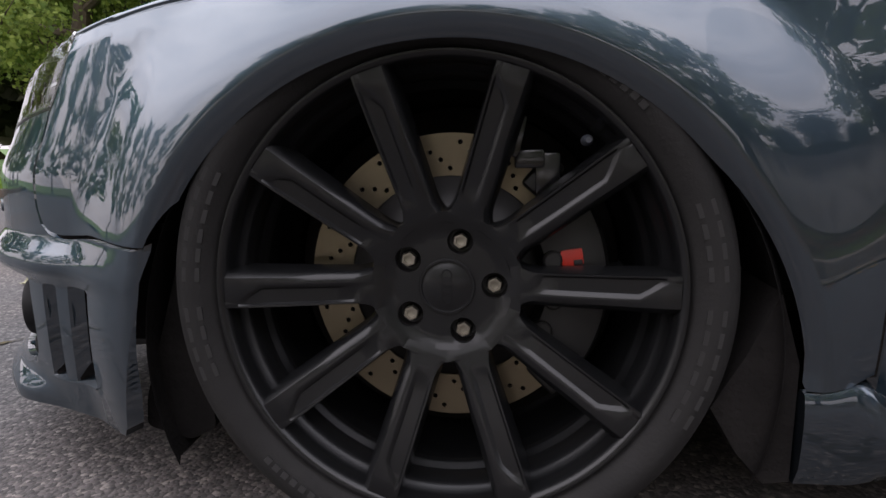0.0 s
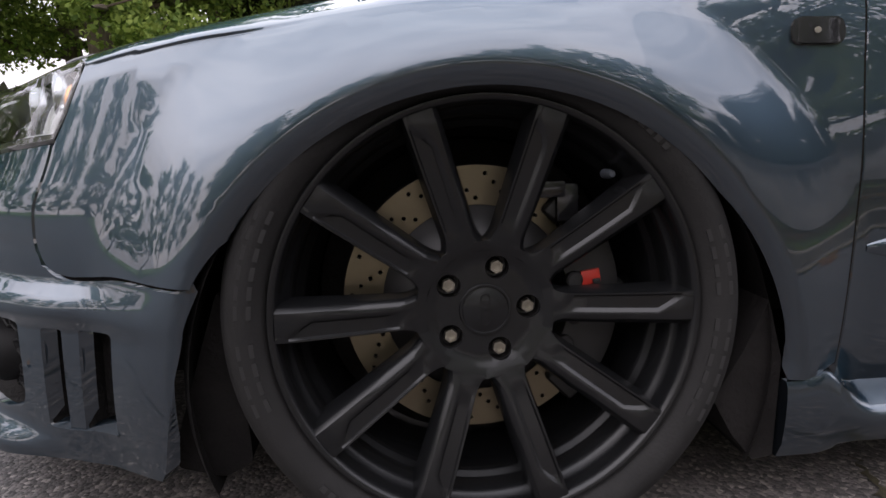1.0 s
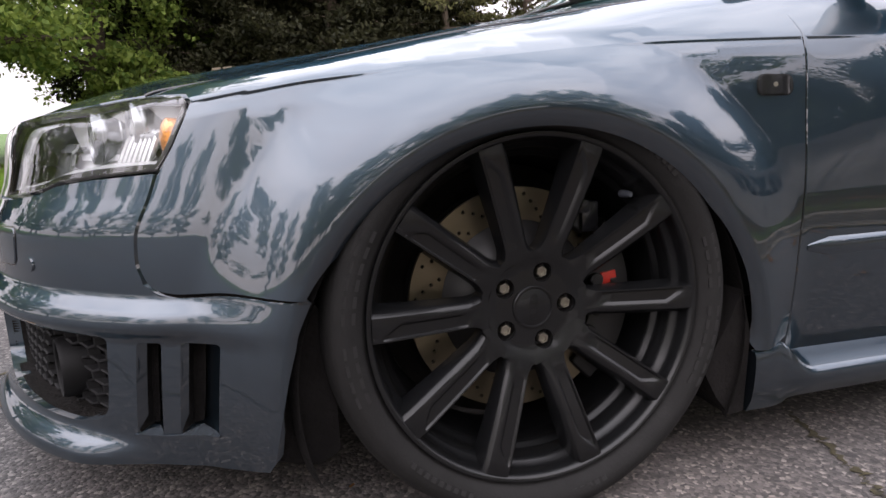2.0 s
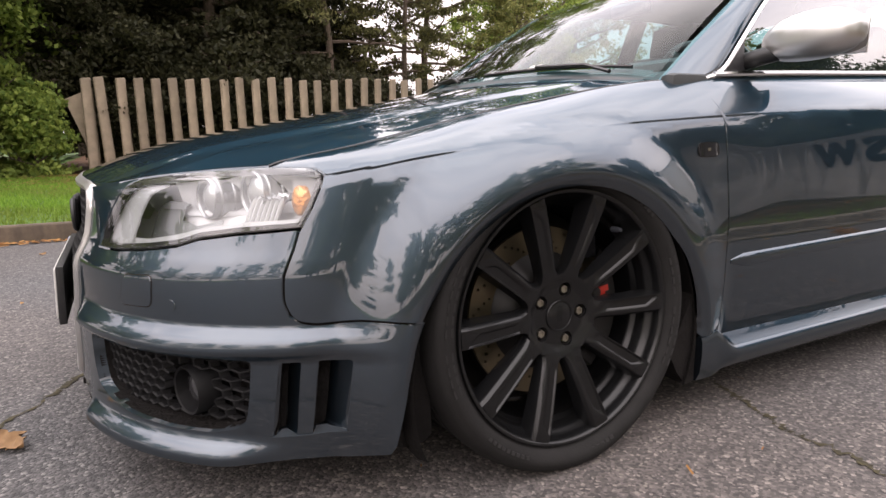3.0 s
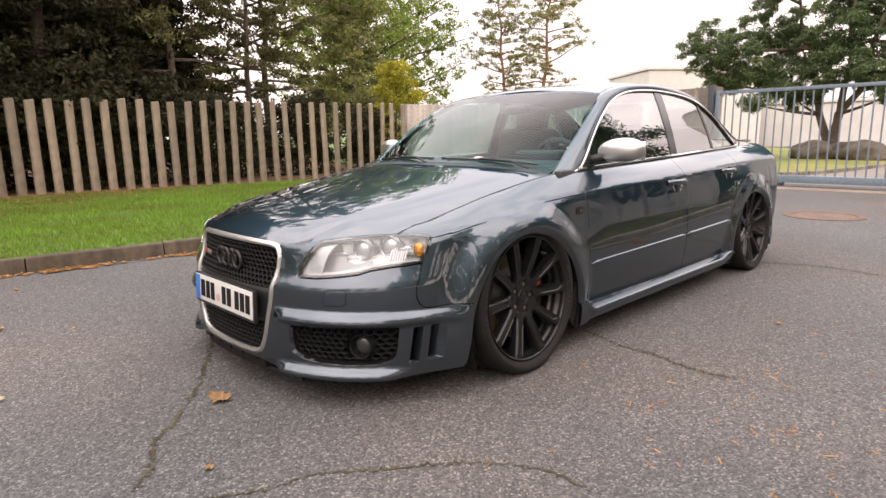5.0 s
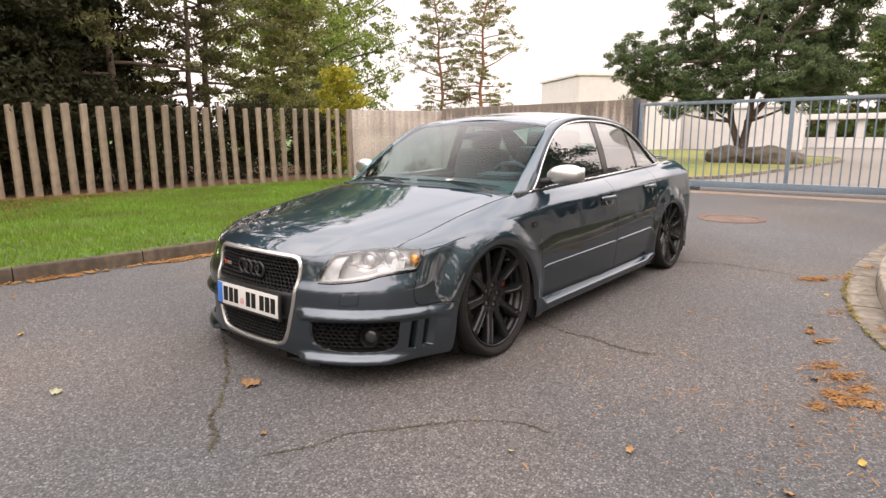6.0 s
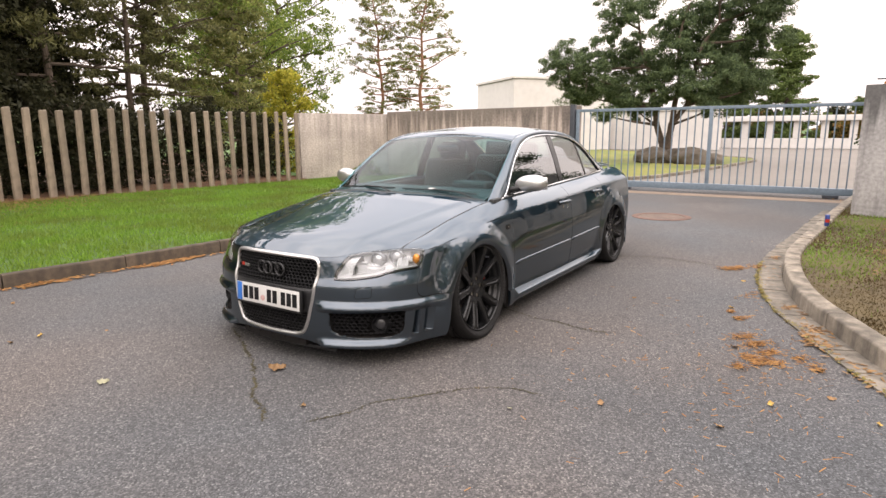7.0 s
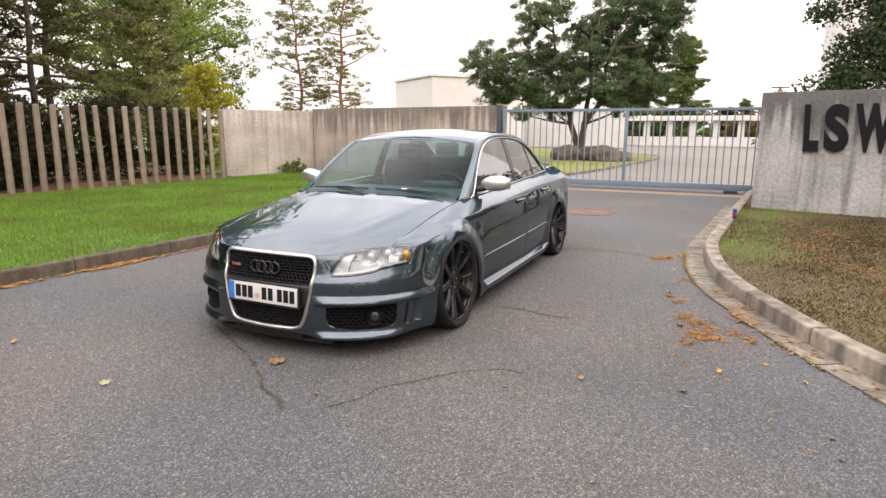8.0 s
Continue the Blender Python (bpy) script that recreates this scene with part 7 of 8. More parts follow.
# ---- flanks: sills, strips, handles, mirrors, wipers ----
for s in BOTH:
    prof = [(0.845, 0.200), (0.872, 0.184), (0.900, 0.176), (0.910, 0.168), (0.912, 0.156), (0.907, 0.142), (0.893, 0.120), (0.875, 0.108), (0.80, 0.100)]
    front = [(0.885, 0.2135), (0.895, 0.2130), (0.8985, 0.205), (0.900, 0.190), (0.900, 0.170), (0.899, 0.150), (0.896, 0.125), (0.886, 0.102), (0.80, 0.097)]
    bm = bmesh.new()
    rows = []
    for x in list(np.linspace(0.386, 0.53, 22)) + list(np.linspace(0.56, 2.22, 34)):
        k = max(0, (x - 2.08) / 0.14)
        w = min(1, max(0, (x - 0.435) / 0.075))
        w = w * w * (3 - 2 * w)
        rise = 0.0145 * min(1, max(0, (x - 0.41) / 0.05)) * (1 - w)
        rows.append([bm.verts.new((float(x), -s * (y * w + yf * (1 - w)), (z + 0.03 * k * (z > 0.13)) * w + (zf + rise * (zf > 0.2)) * (1 - w))) for (y, z), (yf, zf) in zip(prof, front)])
    for a, b in zip(rows, rows[1:]):
        for j in range(len(prof) - 1):
            bm.faces.new((a[j], b[j], b[j + 1], a[j + 1]))
    bm.faces.new(rows[0])
    bm.faces.new(rows[-1][::-1])
    part("side_skirt", bm, PAINT, car, sharp=45)
    for x0, x1 in ((0.487, 1.499), (1.513, 2.185)):
        bm = bmesh.new()
        rows = []
        for x in np.linspace(x0, x1, 24):
            z0 = 0.383 + 0.014 * (x - 0.487)
            y0 = -float(body(x, z0)[1])
            t = min(1, (x - x0) / 0.02 + 0.35, (x1 - x) / 0.02 + 0.35)
            rows.append([bm.verts.new((float(x), -s * (y0 + d * t - 0.002), z0 + z * t)) for d, z in ((0, -0.017), (0.007, -0.015), (0.010, -0.006), (0.0105, 0.006), (0.007, 0.013), (0, 0.017))])
        for a, b in zip(rows, rows[1:]):
            for j in range(5):
                bm.faces.new((a[j], b[j], b[j + 1], a[j + 1]))
        bm.faces.new(rows[0])
        bm.faces.new(rows[-1][::-1])
        part("door_strip", bm, PAINT, car, sharp=40)
    for x, z in ((1.385, 0.708), (2.15, 0.733)):
        y0 = -float(body(x, z)[1])
        hd = new("door_handle")
        hd.parent = car
        hd["label"] = "body-coloured pull handle over a dark cup"
        bm = bmesh.new()
        n = 28
        cup = [bm.verts.new((x + 0.062 * math.cos(2 * math.pi * i / n), -s * (-float(body(x + 0.062 * math.cos(2 * math.pi * i / n), z + 0.026 * math.sin(2 * math.pi * i / n))[1]) + 0.002), z - 0.006 + 0.043 * math.sin(2 * math.pi * i / n))) for i in range(n)]
        mid_ = [bm.verts.new(((v.co.x - x) * 0.72 + x, -s * (y0 - 0.026), (v.co.z - z) * 0.72 + z)) for v in cup]
        for i in range(n):
            bm.faces.new((cup[i], cup[(i + 1) % n], mid_[(i + 1) % n], mid_[i]))
        bm.faces.new(mid_)
        part("cup", bm, PAINT, hd, "rounded handle cup")
        # added chrome arc stands in for sky mirrored in the cup's painted edge
        bm = bmesh.new()
        rim = [(v_x, -s * (-float(body(v_x, z)[1]) + 0.003), v_z) for v_x, v_z in [(x + 0.006 + 0.050 * math.cos(k), z - 0.010 + 0.040 * math.sin(k)) for k in np.linspace(-3.3, 0.2, 18)]]
        tube(bm, rim, 0.0055, 8)
        part("rim", bm, CHROME, hd, "chrome arc for the sky's reflection round the cup")
        bm = bmesh.new()
        pts = [(x + d, -s * (y0 + o), z + 0.010) for d, o in ((-0.105, -0.004), (-0.095, 0.004), (-0.06, 0.010), (0.0, 0.013), (0.06, 0.012), (0.095, 0.006), (0.105, -0.004))]
        tube(bm, spline(pts, 5), 0.013, 12)
        for v in bm.verts:
            v.co.z = z + 0.010 + (v.co.z - z - 0.010) * 1.25
        part("grip", bm, PAINT, hd)
    # side indicator
    bm = bmesh.new()
    pol = rounded([(-0.031, -0.0145), (0.031, -0.0145), (0.031, 0.0145), (-0.031, 0.0145)], 0.0135)
    V, T, E = fan_mesh(pol, [], 0.01)
    yi = [-float(body(0.408 + a, 0.650 + h)[1]) for a, h in V]
    vv = [bm.verts.new((0.408 + a, -s * (y + 0.006 - 0.012 * (abs(a) / 0.031) ** 4 * 0.4), 0.650 + h)) for (a, h), y in zip(V, yi)]
    for t in T:
        bm.faces.new([vv[i] for i in t])
    part("side_indicator", bm, GLOSS_BLACK, car, "smoked clear side indicator")
    panel("indicator_bulb", [(0.404 + 0.004 * math.cos(k), 0.650 + 0.0036 * math.sin(k)) for k in np.linspace(0, 5.9, 14)], NUT, car, "bright bulb behind the smoked lens", sides=(s,), lift=0.0075, thick=0.004, step=0.006)
    panel("indicator_frame", [(0.408 + a * 1.1, 0.650 + h * 1.15) for a, h in pol], GLOSS_BLACK, car, sides=(s,), lift=0.003, thick=0.004, step=0.012)
    # mirror
    mir = new("door_mirror")
    mir.parent = car
    mir["label"] = "satin aluminium door mirror on a black foot"
    bm = bmesh.new()
    bmesh.ops.create_uvsphere(bm, u_segments=40, v_segments=24, radius=1)
    for v in bm.verts:
        c = v.co.copy()
        e = 0.88
        c = Vector([math.copysign(abs(k) ** e, k) for k in c])
        out_ = (c.y + 1) / 2
        zz = c.z * (0.060 + 0.010 * out_ - 0.012 * out_ ** 4) * (1.0 - 0.16 * max(0, -c.z))
        xx = c.x * (0.070 if c.x < 0 else 0.045) * (1 - 0.25 * (1 - out_))
        v.co = Vector((0.735 + xx + 0.03 * out_, -s * (0.868 + 0.116 * c.y), 0.905 + zz + 0.012 * out_))
    part("mirror_cap", bm, MIRROR_SILVER, mir, sharp=80)
    bm = bmesh.new()
    tube(bm, [(0.70, -s * 0.725, 0.868), (0.715, -s * 0.775, 0.878), (0.728, -s * 0.83, 0.89)], 0.022, 12)
    part("mirror_foot", bm, BLACK_PLASTIC, mir)
    bm = bmesh.new()
    box(bm, (0.806, -s * 0.878, 0.912), (0.006, 0.17, 0.088), Euler((0, 0, radians(6 * s))), 0.002)
    part("mirror_glass", bm, CHROME, mir)

# wipers
for y0, y1, x0, z0, z1 in ((-0.62, -0.05, 0.41, 0.858, 0.872), (0.02, 0.56, 0.33, 0.868, 0.874)):
    wip = new("wiper")
    wip.parent = car
    bm = bmesh.new()
    pts = [(np.array(ws_base(0.5 * (1 + y / 0.705))) * np.array([1, 0, 1]) + np.array([0.030, y, 0.021])) for y in np.linspace(y0, y1, 10)]
    tube(bm, pts, 0.0042, 6)
    part("blade", bm, BLACK_PLASTIC, wip)
    bm = bmesh.new()
    tube(bm, [pts[1] + np.array([-0.06, -0.06, -0.02]), pts[2] + np.array([-0.02, 0, 0.004]), pts[5] + np.array([-0.004, 0, 0.006])], 0.0055, 6)
    part("arm", bm, BLACK_PLASTIC, wip)
bm = bmesh.new()
cow = [tuple(ws_base(t)) for t in np.linspace(0.02, 0.98, 30)]
rows = [[bm.verts.new((p[0] + dx, p[1], p[2] + dz)) for p in cow] for dx, dz in ((-0.03, -0.018), (0.0, -0.004), (0.035, 0.014))]
for a, b in zip(rows, rows[1:]):
    for i in range(len(cow) - 1):
        bm.faces.new((a[i], a[i + 1], b[i + 1], b[i]))
part("cowl", bm, BLACK_PLASTIC, car, "black windscreen cowl")


bm = bmesh.new()
box(bm, np.array(ws_base(0.30)) + np.array([0.040, 0.0, 0.030]), (0.014, 0.05, 0.003), Euler((0, radians(-32), 0)), 0.001)
part("screen_label", bm, PLATE_WHITE, car, "small white label at the foot of the windscreen")


# ---- cabin ----
def seat_shape(parent, x, y, material, rear=False):
    st = new("seat")
    st.parent = parent
    st["label"] = "dark grey leather seat"
    w = 0.50 if not rear else 1.16
    bm = bmesh.new()
    box(bm, (x, y, 0.42), (0.50, w, 0.16), Euler((0, radians(-6), 0)), 0.05, 3)
    part("cushion", bm, material, st)
    bm = bmesh.new()
    vs = box(bm, (x + 0.27, y, 0.74), (0.14, w * 0.98, 0.60), Euler((0, radians(16), 0)), 0.055, 3)
    part("backrest", bm, material, st)
    for yy in ([y] if not rear else [y - 0.36, y + 0.36]):
        bm = bmesh.new()
        box(bm, (x + 0.375, yy, 1.10), (0.09, 0.26, 0.16), Euler((0, radians(12), 0)), 0.04, 3)
        part("headrest", bm, material, st)


cabin = new("cabin")
cabin.parent = car
cabin["label"] = "dark grey cabin with leather seats"
for y in (-0.36, 0.36):
    seat_shape(cabin, 1.28, y, INTERIOR)
seat_shape(cabin, 2.16, 0.0, INTERIOR, True)
bm = bmesh.new()
prism(bm, rounded([(0.40, 0.80), (0.62, 0.862), (0.80, 0.86), (0.88, 0.80), (0.86, 0.60), (0.70, 0.45), (0.42, 0.45)], 0.04), -0.66, 0.66, Matrix.Rotation(radians(90), 4, "X"))
part("dashboard", bm, INTERIOR_DARK, cabin, "dark moulded dashboard")
bm = bmesh.new()
box(bm, (0.80, -0.36, 0.875), (0.16, 0.30, 0.07), None, 0.03, 3)
part("instrument_hood", bm, INTERIOR_DARK, cabin)
bm = bmesh.new()
n, m_ = 40, 10
mw = Matrix.Translation((0.985, -0.36, 0.80)) @ Matrix.Rotation(radians(68), 4, "Y")
vs = [[bm.verts.new(mw @ Vector(((0.178 + 0.016 * math.cos(2 * math.pi * j / m_)) * math.cos(2 * math.pi * i / n), (0.178 + 0.016 * math.cos(2 * math.pi * j / m_)) * math.sin(2 * math.pi * i / n), 0.016 * math.sin(2 * math.pi * j / m_)))) for j in range(m_)] for i in range(n)]
for i in range(n):
    for j in range(m_):
        bm.faces.new((vs[i][j], vs[(i + 1) % n][j], vs[(i + 1) % n][(j + 1) % m_], vs[i][(j + 1) % m_]))
part("steering_wheel", bm, INTERIOR_DARK, cabin, "dark leather steering wheel")
bm = bmesh.new()
for a in (20, 160, 270):
    box(bm, mw @ Vector((0.09 * math.cos(radians(a)), 0.09 * math.sin(radians(a)), -0.01)), (0.03, 0.03, 0.18), (mw.to_3x3() @ Vector((math.cos(radians(a)), math.sin(radians(a)), 0))).to_track_quat("Z", "X").to_euler(), 0.008)
box(bm, mw @ Vector((0, 0, -0.01)), (0.14, 0.14, 0.05), mw.to_euler(), 0.02)
part("wheel_hub", bm, INTERIOR_DARK, cabin)
bm = bmesh.new()
box(bm, (1.00, 0, 1.145), (0.03, 0.20, 0.055), Euler((0, radians(-10), 0)), 0.02, 3)
part("inner_mirror", bm, BLACK_PLASTIC, cabin, "black rear-view mirror")
bm = bmesh.new()
box(bm, (1.45, 0, 0.29), (2.5, 1.50, 0.06), None, 0.01)
for s in BOTH:
    box(bm, (1.4, s * 0.735, 0.56), (2.0, 0.05, 0.54), None, 0.02)
box(bm, (2.72, 0, 0.86), (0.50, 1.2, 0.05), None, 0.02)
part("cabin_lining", bm, INTERIOR_DARK, cabin)
bm = bmesh.new()
rl = []
for x, z in ((1.08, 1.272), (1.4, 1.288), (1.8, 1.288), (2.3, 1.24)):
    rl.append([bm.verts.new((x, y, z - 0.05 * (abs(y) / 0.54) ** 2 - 0.012)) for y in np.linspace(-0.54, 0.54, 9)])
for a, b in zip(rl, rl[1:]):
    for i in range(8):
        bm.faces.new((a[i], a[i + 1], b[i + 1], b[i]))
part("headliner", bm, mat("grey_headliner", (0.30, 0.29, 0.28), 0.9, vary=0.05, scale=20), cabin, "pale grey roof lining")


# ---- small things on the ground ----
def crack_strip(points, w, seed):
    rng = np.random.default_rng(seed)
    P = spline(points, 20)
    bm = bmesh.new()
    L, R = [], []
    for i, p in enumerate(P):
        a, b = np.array(P[max(i - 1, 0)]), np.array(P[min(i + 1, len(P) - 1)])
        t = (b - a) / (np.linalg.norm(b - a) + 1e-9)
        n = np.array([-t[1], t[0]])
        j = rng.normal() * 0.007
        ww = 1.5 * w * (0.10 + 1.1 * rng.random() ** 1.3) * (1 if 3 < i < len(P) - 4 else 0.4)
        c = np.array(p) + n * j
        L.append(bm.verts.new((*(c + n * ww / 2), 0.003)))
        R.append(bm.verts.new((*(c - n * ww / 2), 0.003)))
    for i in range(len(P) - 1):
        bm.faces.new((L[i], R[i], R[i + 1], L[i + 1]))
    ob = part("crack", bm, CRACK)
    tagged(ob, "dark mossy crack in the asphalt", "crack", "asphalt cracks", "structure")


for k, (pts, w) in enumerate([
    ([(-0.72, 0.62), (-0.81, 0.46), (-0.95, 0.21), (-1.06, 0.01), (-1.25, -0.24), (-1.37, -0.37), (-1.43, -0.51), (-1.52, -0.62)], 0.013),
    ([(-1.42, -0.79), (-1.36, -0.82), (-1.24, -0.89), (-1.09, -0.93), (-0.93, -1.06), (-0.77, -1.18), (-0.67, -1.28), (-0.60, -1.42), (-0.60, -1.58)], 0.009),
    ([(0.62, -0.74), (0.57, -0.92), (0.53, -1.04), (0.54, -1.17), (0.50, -1.30), (0.48, -1.45), (0.52, -1.60)], 0.012),
    ([(2.88, -0.80), (3.02, -1.10), (3.06, -1.25), (3.01, -1.60), (2.95, -1.85), (2.88, -2.03)], 0.012)]):
    crack_strip(pts, w, k)


def fallen_leaf(x, y, size, turn, seed, material=None, z=0.004, lobes=0.25):
    """A small curled leaf with a pointed outline."""
    rng = np.random.default_rng(seed)
    bm = bmesh.new()
    n = 15
    up, dn, md = [], [], []
    for i in range(n):
        t = i / (n - 1)
        w = math.sin(math.pi * t ** 0.8) * 0.30 * (1 + lobes * math.sin(17 * t + seed)) + 0.01
        cz = 0.10 * (2 * t - 1) ** 2 + 0.04 * rng.random()
        md.append(bm.verts.new(((t - 0.5) * size, 0, cz * size)))
        up.append(bm.verts.new(((t - 0.5) * size, w * size, (cz + 0.16 + 0.1 * rng.random()) * size)))
        dn.append(bm.verts.new(((t - 0.5) * size, -w * size, (cz + 0.10 * rng.random()) * size)))
    for i in range(n - 1):
        bm.faces.new((md[i], md[i + 1], up[i + 1], up[i]))
        bm.faces.new((dn[i], dn[i + 1], md[i + 1], md[i]))
    ob = part("fallen_leaf", bm, material or LEAF_BROWN, sharp=80)
    ob.matrix_basis = Matrix.Translation((x, y, z)) @ Matrix.Rotation(radians(turn), 4, "Z")
    tagged(ob, "curled dry autumn leaf lying on the asphalt", "leaf", "fallen leaves")


LEAF_BROWN = mat("dry_brown_leaf", (0.24, 0.135, 0.06), 0.8, vary=0.35, scale=60, piece=True)
LEAF_GOLD = mat("golden_leaf", (0.42, 0.26, 0.06), 0.75, vary=0.3, scale=60)
LEAF_PALE = mat("pale_green_leaf", (0.29, 0.28, 0.18), 0.7, vary=0.25, scale=60)
fallen_leaf(-1.07, -0.21, 0.095, -52, 1, lobes=0.5)
fallen_leaf(-1.685, 0.425, 0.06, -45, 2, LEAF_PALE, lobes=0.45)
fallen_leaf(-1.31, -0.66, 0.035, 40, 3)
fallen_leaf(-0.815, -1.505, 0.028, 90, 4, LEAF_PALE)
for i, (x, y) in enumerate([(-0.09, -2.95), (-0.48, -2.36), (-0.47, -2.27), (-0.12, -2.53), (0.10, -2.77), (1.06, -2.39), (1.50, -2.13), (-0.91, -3.0), (-1.5, -2.1), (-1.51, 1.52), (-1.22, 1.26), (-0.72, -2.99), (1.24, -2.2), (-0.28, -1.95), (-0.54, -1.85), (2.4, -2.1), (4.49, -1.93), (0.63, -2.27), (0.31, -2.34), (0.05, -2.28), (0.48, -2.71), (0.55, -2.69), (-1.26, 2.53), (-1.67, 1.54), (-1.32, -0.66), (1.39, -2.14), (1.39, -1.46)]):
    fallen_leaf(x, y, 0.036 + 0.016 * math.sin(i * 2.3), i * 67, 10 + i, LEAF_GOLD if i % 3 == 0 else None)

LITTER_BROWN = leaf_mat("brown_leaf_litter", (0.10, 0.050, 0.022), (0.30, 0.165, 0.065), 0.1)
LITTER = leaf_mat("orange_needle_litter", (0.20, 0.085, 0.028), (0.36, 0.19, 0.068), 0.1)


def litter(name, spots, label, seed, size=(0.05, 0.006), z=0.006, material=None):
    """Loose needles and leaf scraps in drifts: centre, spread along and across, turn, count."""
    rng = np.random.default_rng(seed)
    Vs = []
    for x, y, sx, sy, turn, n in spots:
        d = rng.normal(size=(n, 2)) * (sx, sy)
        c, s = math.cos(radians(turn)), math.sin(radians(turn))
        px, py = x + d[:, 0] * c - d[:, 1] * s, y + d[:, 0] * s + d[:, 1] * c
        a = rng.random(n) * 6.28
        ln, wd = size[0] * (0.5 + rng.random(n)), size[1] * (0.6 + 0.8 * rng.random(n))
        ux, uy = np.cos(a) * ln / 2, np.sin(a) * ln / 2
        wx, wy = -np.sin(a) * wd / 2, np.cos(a) * wd / 2
        zz = z + rng.random(n) * 0.008
        tilt = rng.normal(size=n) * 0.004
        q = np.stack([np.stack([px - ux - wx, py - uy - wy, zz], 1), np.stack([px + ux - wx, py + uy - wy, zz + tilt], 1), np.stack([px + ux + wx, py + uy + wy, zz + tilt + 0.002], 1), np.stack([px - ux + wx, py - uy + wy, zz + 0.002], 1)], 1)
        Vs.append(q.reshape(-1, 3))
    V = np.concatenate(Vs)
    return tagged(fast_mesh(name, V, np.arange(len(V)).reshape(-1, 4), material or LITTER), label, "leaf litter", kind="stuff")


litter("needle_litter", [
    (2.86, -1.93, 0.055, 0.035, -45, 260), (2.95, -2.0, 0.035, 0.02, 0, 99), (3.08, -2.13, 0.06, 0.03, -30, 99),
    (0.86, -2.29, 0.055, 0.025, -35, 148), (0.74, -2.37, 0.06, 0.025, -35, 167), (0.63, -2.45, 0.045, 0.03, -35, 117), (0.49, -2.37, 0.03, 0.03, 0, 117), (0.47, -2.48, 0.035, 0.045, 0, 161), (0.42, -2.41, 0.03, 0.02, 0, 90),
    (0.31, -2.34, 0.02, 0.02, 0, 70), (0.62, -2.62, 0.04, 0.03, 0, 70), (0.5, -2.70, 0.04, 0.02, 0, 68), (1.26, -2.23, 0.03, 0.015, -30, 70), (1.40, -2.14, 0.015, 0.012, 0, 60), (1.95, -2.2, 0.09, 0.03, -20, 50),
    (0.75, -2.42, 0.22, 0.10, -35, 80), (0.2, -2.5, 0.25, 0.16, -30, 80), (-0.5, -2.5, 0.4, 0.2, 30, 40), (2.3, -2.28, 0.5, 0.05, 0, 74), (-0.2, -2.1, 0.7, 0.5, 20, 105), (-0.9, -2.4, 0.6, 0.4, 30, 74), (0.6, -1.7, 0.7, 0.3, 0, 60)],
    "tight orange patches of pine needles on the asphalt", 5, (0.030, 0.0028))
litter("gutter_leaves", [(1.24, -2.66, 0.06, 0.035, 25, 120), (1.0, -2.68, 0.07, 0.04, 25, 110), (1.70, -2.49, 0.05, 0.04, 15, 81), (0.55, -2.95, 0.12, 0.05, 25, 35), (0.2, -3.14, 0.20, 0.05, 25, 63), (0.85, -2.78, 0.14, 0.03, 25, 27), (1.45, -2.58, 0.12, 0.03, 20, 18), (-0.35, -3.45, 0.25, 0.06, 30, 50), (2.6, -2.34, 0.10, 0.03, 0, 9), (3.62, -2.25, 0.07, 0.03, 0, 29), (9.6, 0.0, 0.1, 1.4, 0, 25), (9.85, -2.6, 0.1, 0.35, 0, 37)], "brown leaves drifted into the gutter", 6, (0.038, 0.016), material=LITTER_BROWN)
litter("verge_needles", [(3.6, -3.3, 0.25, 0.12, 20, 500), (2.6, -3.5, 0.3, 0.14, 40, 500), (4.6, -3.6, 0.3, 0.12, 10, 420), (1.7, -3.9, 0.35, 0.18, 30, 480), (3.2, -4.3, 0.4, 0.2, 0, 420), (0.9, -4.0, 0.4, 0.2, 30, 360), (5.4, -3.3, 0.25, 0.1, 0, 260)], "orange-brown needles strewn over the dry verge", 9, (0.030, 0.0034), KERB_H, LITTER_BROWN)
LS = np.array(KERB_S)
rngm = np.random.default_rng(12)
moss = []
for x in np.arange(0.2, 3.4, 0.05):
    if rngm.random() < 0.72:
        moss.append((x, float(np.interp(-x, -LS[:, 0], LS[:, 1])) + 0.185 + rngm.normal() * 0.008, 0.022, 0.008, 20 if x < 1.8 else 4, int(10 + 22 * rngm.random())))
litter("gutter_moss", moss, "yellow-green moss and grass along the gutter's edge", 14, (0.020, 0.007), material=leaf_mat("gutter_moss_blade", (0.12, 0.10, 0.03), (0.26, 0.20, 0.06), 0.2))
litter("lawn_needles", [(-0.4, 8.7, 1.0, 0.7, -8, 1500), (1.3, 8.9, 1.1, 0.5, -10, 1300), (-0.6, 9.9, 0.8, 0.25, -10, 1200), (1.6, 9.7, 0.9, 0.22, -10, 1000), (-0.8, 7.2, 0.9, 0.9, 0, 700)], "brown needles strewn over the lawn near the fence", 17, (0.042, 0.008), 0.088, LITTER_BROWN)
KN = np.array(KERB_N)
lit = []
rngk = np.random.default_rng(21)
for x in np.arange(-5, 2.5, 0.11):
    pile = max(0.0, math.sin(x * 3.1 + 0.6) + 0.5 * math.sin(x * 7.3)) + 0.9 * math.exp(-((x + 0.85) / 0.22) ** 2)
    n = int(5 + 60 * pile * rngk.random())
    y = float(np.interp(x, KN[:, 0], KN[:, 1])) - 0.045 - 0.03 * rngk.random()
    lit.append((x, y, 0.07, 0.02 + 0.02 * pile, -8, n))
litter("kerb_leaves", lit, "clumps of orange leaf litter along the mossy kerb", 7, (0.042, 0.020))


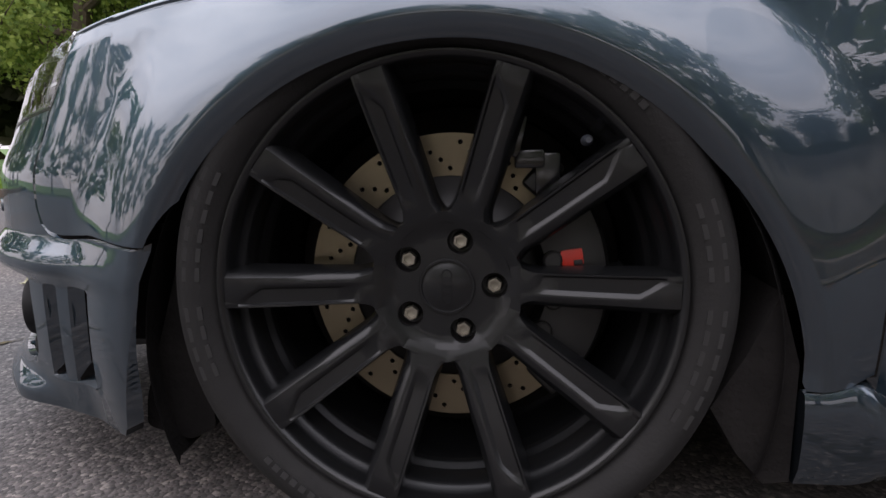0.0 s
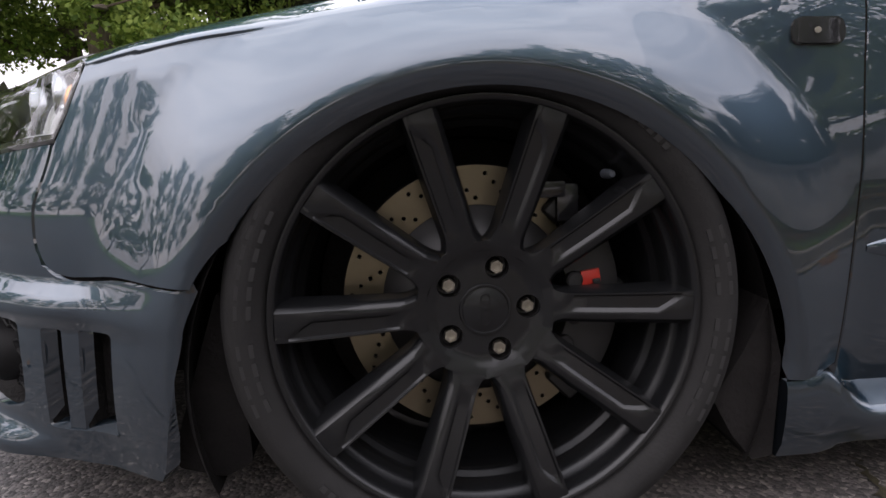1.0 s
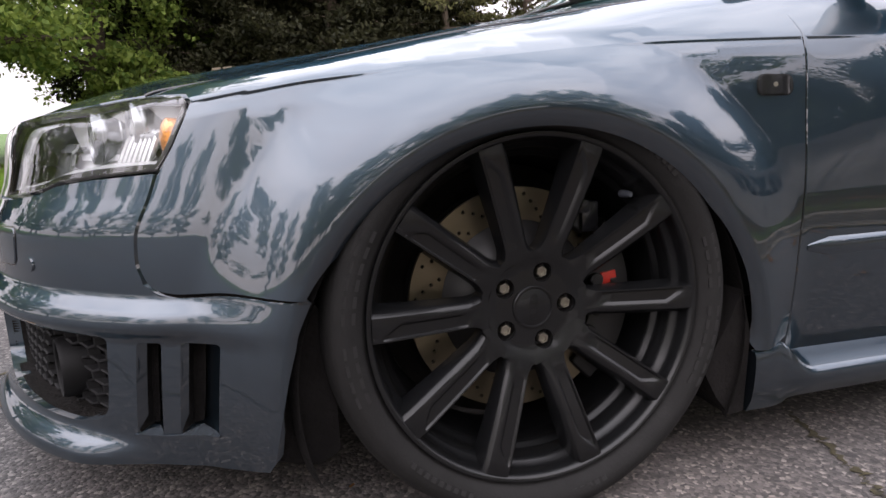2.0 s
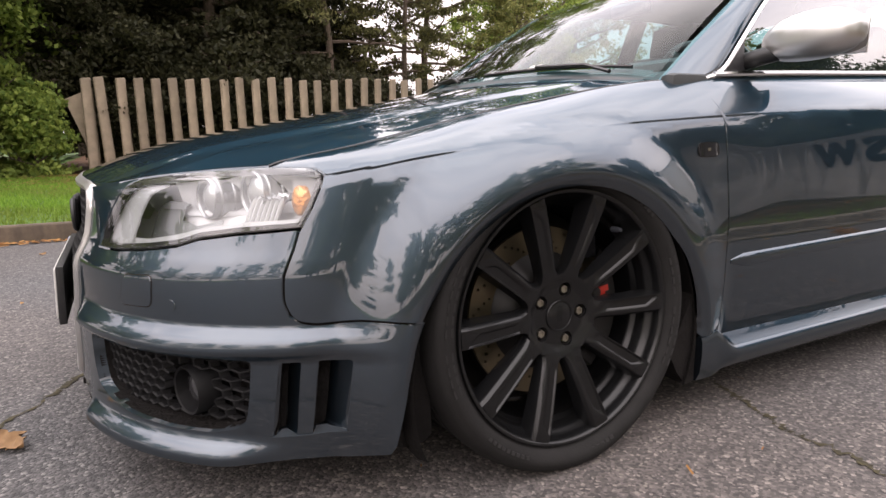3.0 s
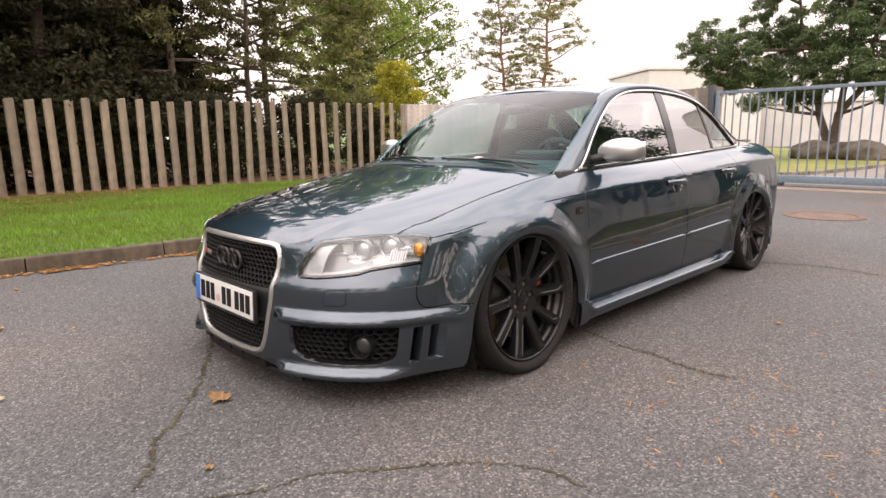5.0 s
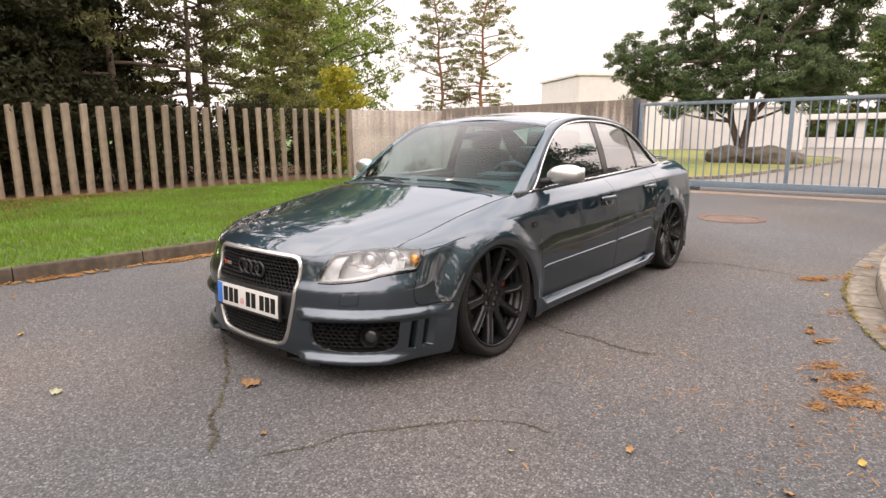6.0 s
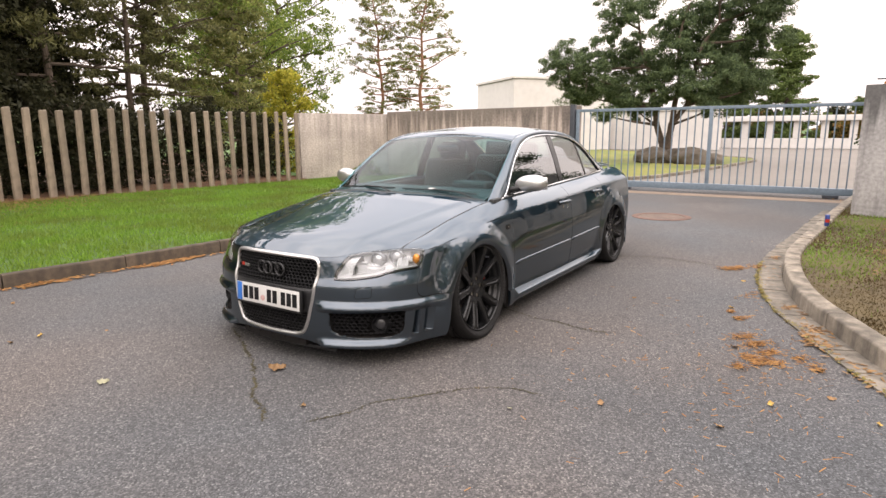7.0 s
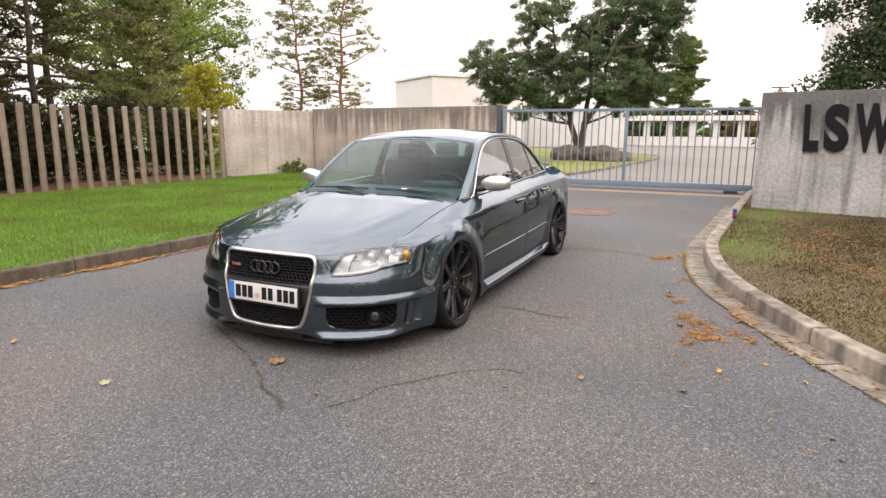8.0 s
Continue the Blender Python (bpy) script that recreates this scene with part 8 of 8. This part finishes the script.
# manhole
def manhole():
    mh = thing("manhole", "rusty round manhole cover set in the asphalt", "manhole", at=(6.08, -0.53, 0))
    bm = bmesh.new()
    lathe(bm, [(0.42, 0.0), (0.42, 0.006), (0.335, 0.008), (0.33, 0.002)], 48, axis="z")
    part("ring", bm, RUST, mh)
    bm = bmesh.new()
    lathe(bm, [(0.001, 0.006), (0.10, 0.006), (0.105, 0.003), (0.12, 0.003), (0.125, 0.006), (0.20, 0.006), (0.205, 0.003), (0.22, 0.003), (0.225, 0.006), (0.31, 0.006), (0.325, 0.001)], 48, axis="z")
    part("lid", bm, LID_GREY, mh, "grey worn lid")


manhole()


def drink_can():
    can = thing("drink_can", "small blue and silver drink can standing on the kerb", "can", at=(5.36, -2.63, KERB_H + 0.006))
    bm = bmesh.new()
    lathe(bm, [(0.001, 0.004), (0.022, 0.004), (0.024, 0.0), (0.0265, 0.008), (0.0265, 0.125), (0.024, 0.134), (0.022, 0.132), (0.001, 0.130)], 24, axis="z")
    part("body", bm, mat("blue_can", (0.05, 0.09, 0.30), 0.3, metal=0.6, vary=0.1, scale=30), can)
    bm = bmesh.new()
    lathe(bm, [(0.0269, 0.045), (0.0269, 0.085)], 24, axis="z", a0=2.4, a1=4.4)
    part("label", bm, RED, can, "red label patch")


drink_can()

# small lamp on the sign wall, under a flat cover
lamp_post = thing("signal_lamp", "small amber signal lamp under a flat cover on the wall", "lamp", at=(7.12, -3.12, 1.86))
bm = bmesh.new()
lathe(bm, [(0.040, 0.0), (0.036, 0.03), (0.030, 0.042), (0.001, 0.045)], 20, axis="z")
part("lamp_dome", bm, AMBER, lamp_post, "amber dome")
bm = bmesh.new()
box(bm, (0, 0, 0.075), (0.12, 0.24, 0.014), None, 0.003)
part("cover", bm, STEEL_DARK, lamp_post, "thin grey cover plate")
bm = bmesh.new()
box(bm, (0.05, 0, 0.035), (0.012, 0.03, 0.07), None, 0.002)
part("bracket", bm, STEEL_DARK, lamp_post)


# ---- grass ----
def grass(name, poly, n, zf, hgt, material, label, seed, keep=None, wide=0.01, lean=0.45):
    """Blades scattered over an outline, thinned where keep says so."""
    rng = np.random.default_rng(seed)
    P = np.array(poly)
    lo, hi = P.min(0), P.max(0)
    x, y = lo[0] + (hi[0] - lo[0]) * rng.random(n * 2), lo[1] + (hi[1] - lo[1]) * rng.random(n * 2)
    ok = inside(x, y, poly)
    if keep is not None:
        ok &= keep(x, y, rng)
    x, y = x[ok][:n], y[ok][:n]
    m = len(x)
    z = zf(x, y)
    a = rng.random(m) * 6.28
    h = hgt * (0.5 + 0.8 * rng.random(m))
    w = wide * (0.55 + 0.4 * rng.random(m))
    lx, ly = rng.normal(size=m) * h * lean, rng.normal(size=m) * h * lean
    b1 = np.stack([x - np.cos(a) * w, y - np.sin(a) * w, z - 0.01], 1)
    b2 = np.stack([x + np.cos(a) * w, y + np.sin(a) * w, z - 0.01], 1)
    tp = np.stack([x + lx, y + ly, z + h], 1)
    V = np.stack([b1, b2, tp], 1).reshape(-1, 3)
    return tagged(fast_mesh(name, V, np.arange(3 * m).reshape(-1, 3), material), label, "grass", kind="stuff")


lawn_near = [p for p in offset(KERB_N, 0.13) if -7 < p[0] < 9.9] + [(9.9, 8.6), (8.3, 8.99), (3.5, 9.8), (-1.4, 10.55), (-7.0, 10.6)]
grass("lawn_grass", lawn_near, 150000, lawn_n_z, 0.05, BLADE_GREEN, "short mown green grass", 31)
south = [p for p in offset(KERB_S, 0.15) if p[0] > -3.5 and p[0] < 9.8] + [(-3.0, -9.5), (7.0, -9.5), (7.2, -3.2), (9.6, -3.2)]


def patchy(x, y, rng):
    v = np.sin(x * 2.1 + 1.3 * np.sin(y * 1.7)) + np.sin(y * 2.9 + x * 0.8)
    return rng.random(len(x)) < np.clip(-0.08 + 0.42 * v + 0.5 * np.exp(-((y + 2.9) / 0.5) ** 2) * (x > 1.2), 0.03, 1)


def bare(x, y, rng):
    return ~patchy(x, y, rng)


zs = lambda x, y: np.full(len(x), KERB_H - 0.026)
grass("verge_grass", south, 60000, zs, 0.022, BLADE_GREEN, "patches of green grass on the dry verge", 32, patchy, 0.006, 0.8)
grass("verge_dry_grass", south, 150000, zs, 0.011, BLADE_DRY, "short dry straw-coloured grass on the verge", 33, bare, 0.007, 1.5)
